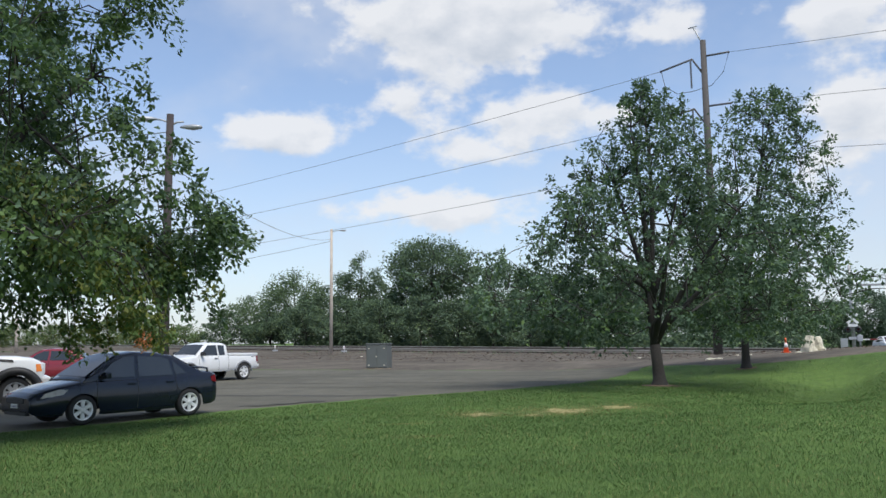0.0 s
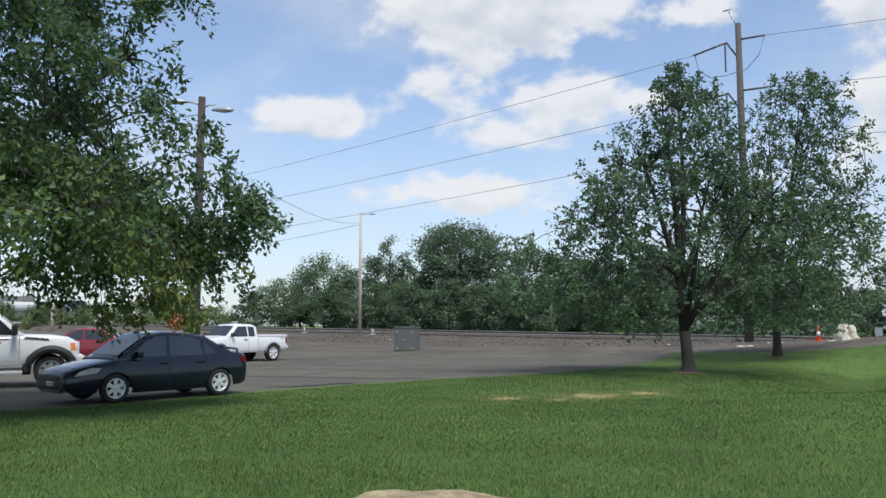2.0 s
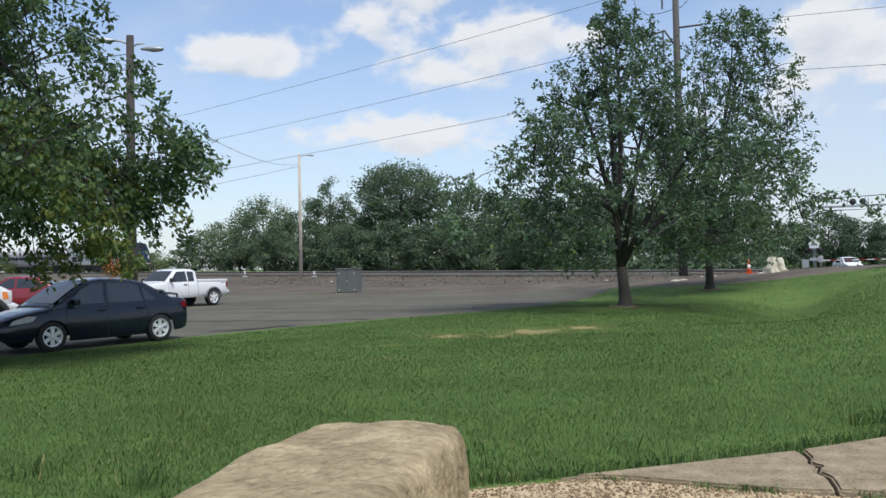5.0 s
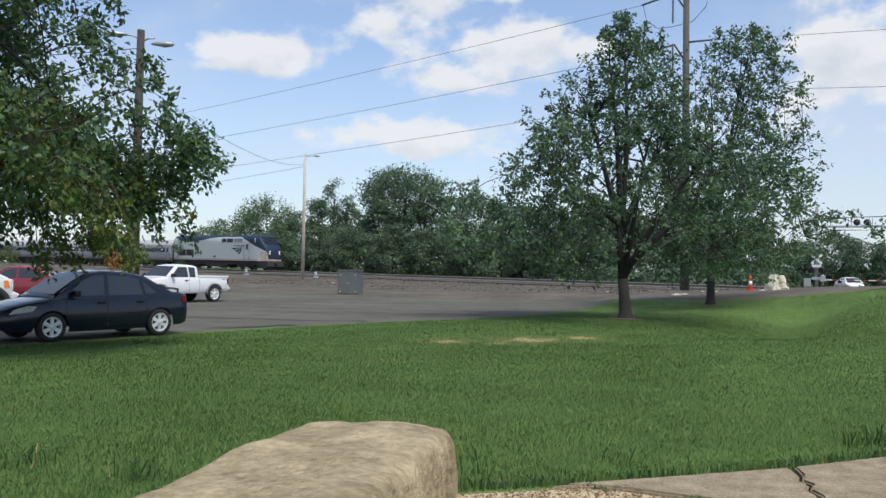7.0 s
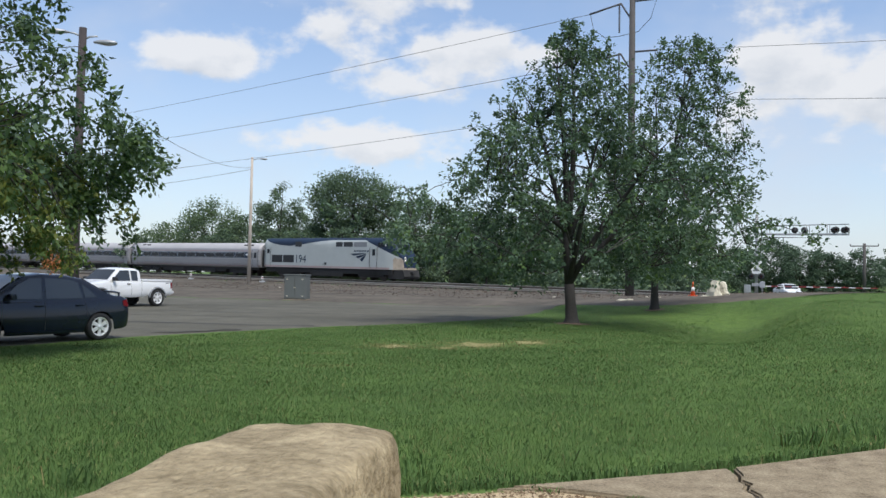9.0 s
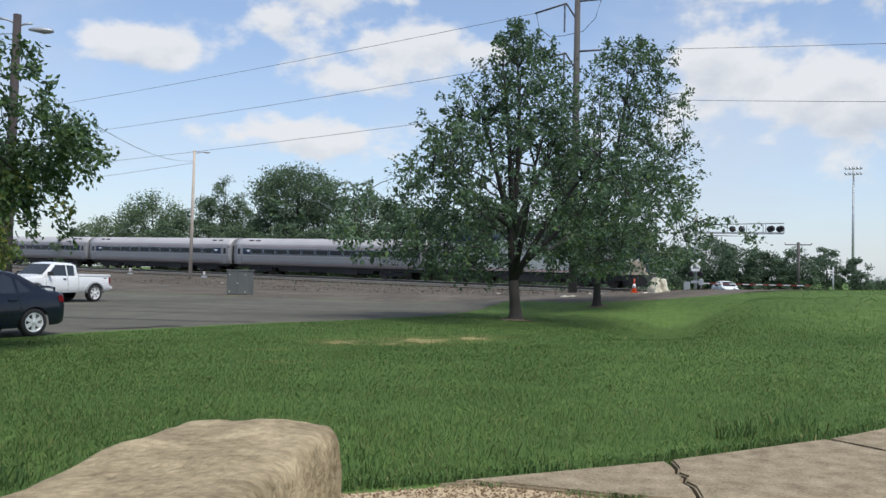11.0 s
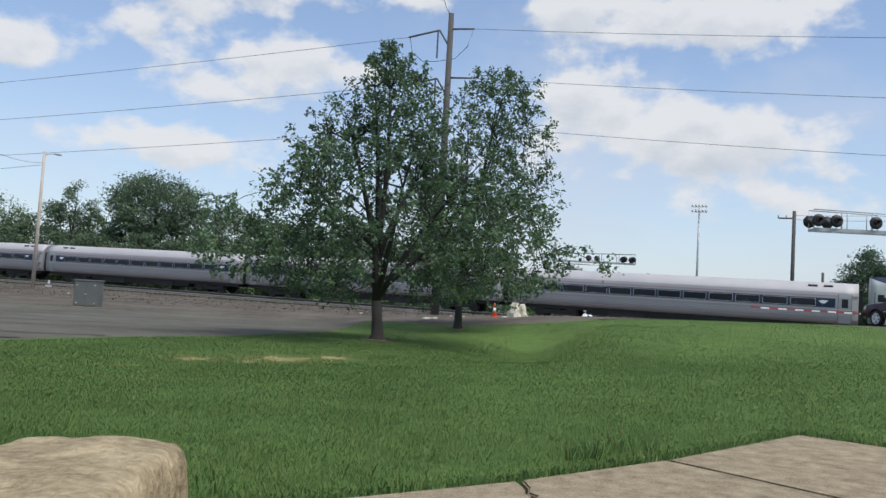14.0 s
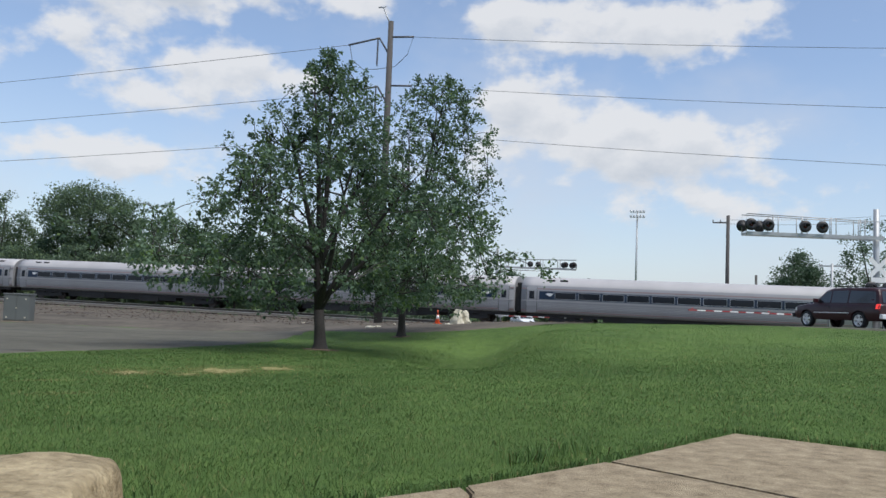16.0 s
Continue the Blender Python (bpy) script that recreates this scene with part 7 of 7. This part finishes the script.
cantilever("galvanised cantilever crossing signal beyond the rails", Matrix.Translation(far_mast) @ pose(0, 0, 0, 0, 0, 180 - 26), 8.0, 6.0 - far_mast.z, 7.9 - far_mast.z, (-3.8, -7.2), 1)
fg = polar(26.1, 82)
gate("lowered red and white striped crossing gate beyond the rails", Matrix.Translation(on_land(fg.x, fg.y, .25)) @ pose(0, 0, 0, 0, 0, 180 - 26), 9.2)


def plain_pole(az, dist, el, r, label, mat, arm=0.0, arm_z=.3, name="utility_pole"):
    p = polar(az, dist)
    g = land(p.x, p.y)
    H = 1.7 + dist * math.tan(radians(el)) - g
    ob = thing(name, label, "pole", Matrix.Translation((p.x, p.y, g)) @ pose(0, 0, 0, 0, 0, -az))
    bm = bmesh.new()
    tube(bm, [(0, 0, -.2), (0, 0, H)], [r, r * .8], 10)
    part("pole", bm, mat, ob)
    if arm:
        bm = bmesh.new()
        x0, x1 = (-arm, arm) if arm > 0 else (arm, 0)
        box(bm, min(x0, x1), max(x0, x1), -.06, .06, H - arm_z - .06, H - arm_z + .06)
        for x in np.linspace(min(x0, x1), max(x0, x1), 3):
            tube(bm, [(x, 0, H - arm_z), (x, 0, H - arm_z + .25)], .05, 6)
        part("crossarm", bm, mat, ob)
    return ob


plain_pole(40.75, 80, 6.6, .19, "grey wooden pole with a short side arm", pole_wood, -1.3, .65)
plain_pole(42.5, 75, 2.8, .13, "short grey pole beyond the rails", pole_wood)
plain_pole(46.9, 80, 3.6, .13, "grey pole with a crossarm beyond the rails", galv, 1.0, .2)
plain_pole(33.9, 112, .8, .11, "slim grey pole beyond the crossing", galv)
plain_pole(31.9, 112, 2.3, .22, "wooden utility pole with a crossarm beyond the crossing", pole_wood, 1.5, .3)


def stadium_light():
    p = polar(34.97, 190)
    g = land(p.x, p.y)
    H = 1.7 + 190 * math.tan(radians(6.8)) - g
    ob = thing("stadium_light", "tall slim stadium light mast with two lamp rows", "stadium light", Matrix.Translation((p.x, p.y, g)) @ pose(0, 0, 0, 0, 0, -35))
    bm = bmesh.new()
    tube(bm, [(0, 0, -.2), (0, 0, H)], [.30, .16], 8)
    part("mast", bm, galv, ob)
    for z in (H - .1, H - 1.2):
        bm = bmesh.new()
        box(bm, -1.6, 1.6, -.06, .06, z - .05, z + .05)
        part("crossbar", bm, galv, ob)
        for x in (-1.4, -.7, 0, .7, 1.4):
            bm = bmesh.new()
            lathe(bm, [(.08, 0), (.28, .3), (.28, .36), (.05, .36)], Matrix.Translation((x, -.3, z + .12)) @ pose(0, 0, 0, 20, 0, 180), 10)
            part("lamp", bm, galv, ob)


stadium_light()
gp = polar(40.75, 80)
for dz in (0, .9):
    wire("thin dark line from the grey pole across the road", (gp.x, gp.y, 10.2 + dz * .4), (80, 40, 13.5 + dz), 1.0, .015)


def traffic_cone():
    p = polar(21.9, 46.0)
    ob = thing("traffic_cone", "orange traffic cone with a white band", "traffic cone", Matrix.Translation(on_land(p.x, p.y, .03)))
    bm = bmesh.new()
    box(bm, -.19, .19, -.19, .19, 0, .035, .01)
    lathe(bm, [(.14, 0.03), (.05, .5)], pose(0, 0, 0, 90, 0, 0), 16)
    lathe(bm, [(.045, .52), (.028, .74)], pose(0, 0, 0, 90, 0, 0), 16)
    part("cone", bm, cone_orange, ob)
    bm = bmesh.new()
    lathe(bm, [(.108, .26), (.062, .46)], pose(0, 0, 0, 90, 0, 0), 16)
    part("band", bm, white_paint, ob)


traffic_cone()


def rubble(az, dist, w, h, seed, lean):
    p = polar(az, dist)
    bm = bmesh.new()
    bmesh.ops.create_cube(bm, size=1)
    bmesh.ops.subdivide_edges(bm, edges=bm.edges, cuts=6, use_grid_fill=True)
    for v in bm.verts:
        k = 1 - .45 * (v.co.z + .5)
        c = Vector((v.co.x * w * k, v.co.y * .5 * k, (v.co.z + .5) * h))
        n = noise.noise(c * 3 + Vector((seed, 0, 0)))
        c += Vector((n * .12, noise.noise(c * 4 + Vector((0, seed, 0))) * .1, noise.noise(c * 5 + Vector((0, 0, seed))) * .12))
        v.co = c
    ob = mesh_object("concrete_block", bm, old_white)
    ob.matrix_basis = Matrix.Translation(on_land(p.x, p.y, -.08)) @ pose(0, 0, 0, 0, lean, seed * 30)
    tagged(ob, "broken weathered white concrete block standing by the rails", "concrete block", group="broken blocks")


rubble(23.25, 45.0, .62, .85, 1, 4)
rubble(23.85, 45.4, .5, .75, 5, 9)
rubble(23.0, 45.6, .34, .4, 9, -6)


def litter():
    """Scraps of pale debris and low weeds along the rail bed."""
    rng = random.Random(12)
    for az, d, s in ((17.4, 44, .5), (17.9, 44.2, .35), (19.0, 47, .2), (12.9, 52, .22), (19.8, 46, .2), (-5.6, 72, .25), (22.6, 44.5, .3)):
        p = polar(az, d)
        bm = bmesh.new()
        bmesh.ops.create_icosphere(bm, subdivisions=2, radius=s / 2)
        for v in bm.verts:
            v.co.z *= .35
            v.co += Vector((noise.noise(v.co * 9 + Vector((az, 0, 0))), noise.noise(v.co * 8), 0)) * s * .25
        ob = mesh_object("debris", bm, old_white)
        ob.location = on_land(p.x, p.y, .04)
        tagged(ob, "scrap of pale debris lying on the cinders", "debris", group="debris on the rail bed")


litter()


def bed_weeds():
    rng = np.random.default_rng(31)
    n = 110
    s = rng.uniform(-75, -24, n)
    d = rng.choice([-7.5, -2.6, -9.0], n) + rng.normal(0, .6, n)
    P = np.array([track_point(a, b).to_tuple() for a, b in zip(s, d)])
    P[:, 2] = land(P[:, 0], P[:, 1]) + rng.uniform(.05, .25, n)
    co = leaf_quads(rng, P, rng.uniform(.1, .3, n), 14, .09, -.3, .7)
    tagged(tri_mesh("bed_weeds", co, [leaf_far, straw], (rng.random(len(co)) < .12).astype(int)), "low weeds and dry stalks along the rail bed", "weeds", kind="stuff")


bed_weeds()


def bed_stones():
    """Loose cinders and stones on the rail bed."""
    rng = np.random.default_rng(44)
    n = 14000
    s, d = rng.uniform(-70, -4, n), rng.uniform(-24, -7.5, n)
    k = rng.random(n) < .8
    P = np.array([track_point(a, b).to_tuple() for a, b in zip(s[k], d[k])])
    keep = (~inside(LOT_EDGE + BALLAST_EDGE[::-1], P[:, 0], P[:, 1])) & (P[:, 1] > 40.5)
    P = P[keep]
    P[:, 2] = land(P[:, 0], P[:, 1]) + .02
    m = len(P)
    sz = rng.uniform(.02, .07, (m, 1, 1))
    t = rng.normal(0, 1, (m, 3, 3)) * sz
    t[:, :, 2] = np.abs(t[:, :, 2]) * .6
    tagged(tri_mesh("cinders", P[:, None] + t, [ballast_mat, dirt], (rng.random(m) < .5).astype(int)), "loose cinders and broken stone along the rails", "stones", kind="stuff")


bed_stones()


def far_building(label, az, dist, w, d, h, wall, roof, yaw, windows):
    p = polar(az, dist)
    g = land(p.x, p.y)
    ob = thing("building", label, "building", Matrix.Translation((p.x, p.y, g)) @ pose(0, 0, 0, 0, 0, yaw))
    bm = bmesh.new()
    box(bm, -w / 2, w / 2, -d / 2, d / 2, -.3, h)
    part("wall", bm, wall, ob)
    bm = bmesh.new()
    prism(bm, [(-w / 2 - .4, h - .05), (w / 2 + .4, h - .05), (w / 2 - w * .12, h + d * .12), (-w / 2 + w * .12, h + d * .12)], -d / 2 - .3, d / 2 + .3)
    part("roof", bm, roof, ob)
    for i in range(windows):
        x = -w / 2 + (i + .5) * w / windows
        bm = bmesh.new()
        box(bm, x - .6, x + .6, -d / 2 - .05, -d / 2 + .02, h * .45, h * .75)
        part("window", bm, car_glass, ob)


far_building("white building half hidden behind trees beyond the rails", 21.2, 118, 5.5, 6, 2.8, siding_white, roof_dark, -20, 2)


def switch_marker(az, h):
    """A low post with a small white and red target beside the siding."""
    d = -7.2
    p = track_point((TD + d) * math.tan(radians(az - TN_AZ)), d)
    ob = thing("switch_marker", "low rail switch marker with a small white and red target", "rail marker", Matrix.Translation(on_land(p.x, p.y)) @ pose(0, 0, 0, 0, 0, -az), group="switch markers")
    bm = bmesh.new()
    tube(bm, [(0, 0, -.1), (0, 0, h)], .045, 8)
    box(bm, -.3, .3, -.12, .12, .05, .2, .02)
    part("post", bm, galv, ob)
    bm = bmesh.new()
    box(bm, -.10, .10, -.06, -.04, h - .30, h - .04, .01)
    t = part("target", bm, white_paint, ob, "white target plate")
    bm = bmesh.new()
    box(bm, -.05, .05, -.066, -.06, h - .22, h - .12)
    part("red_mark", bm, gate_red, t, "red mark")


switch_marker(-11.3, .75)
switch_marker(-6.75, .7)
plain_pole(-26.8, 120, 1.6, .22, "short pale wooden post beyond the rails", pale_wood)


def motions():
    walk(locomotive, train_rows(0.0))
    for i, c in enumerate(coaches):
        walk(c, train_rows(-21.0 - 25.98 * i))


motions()
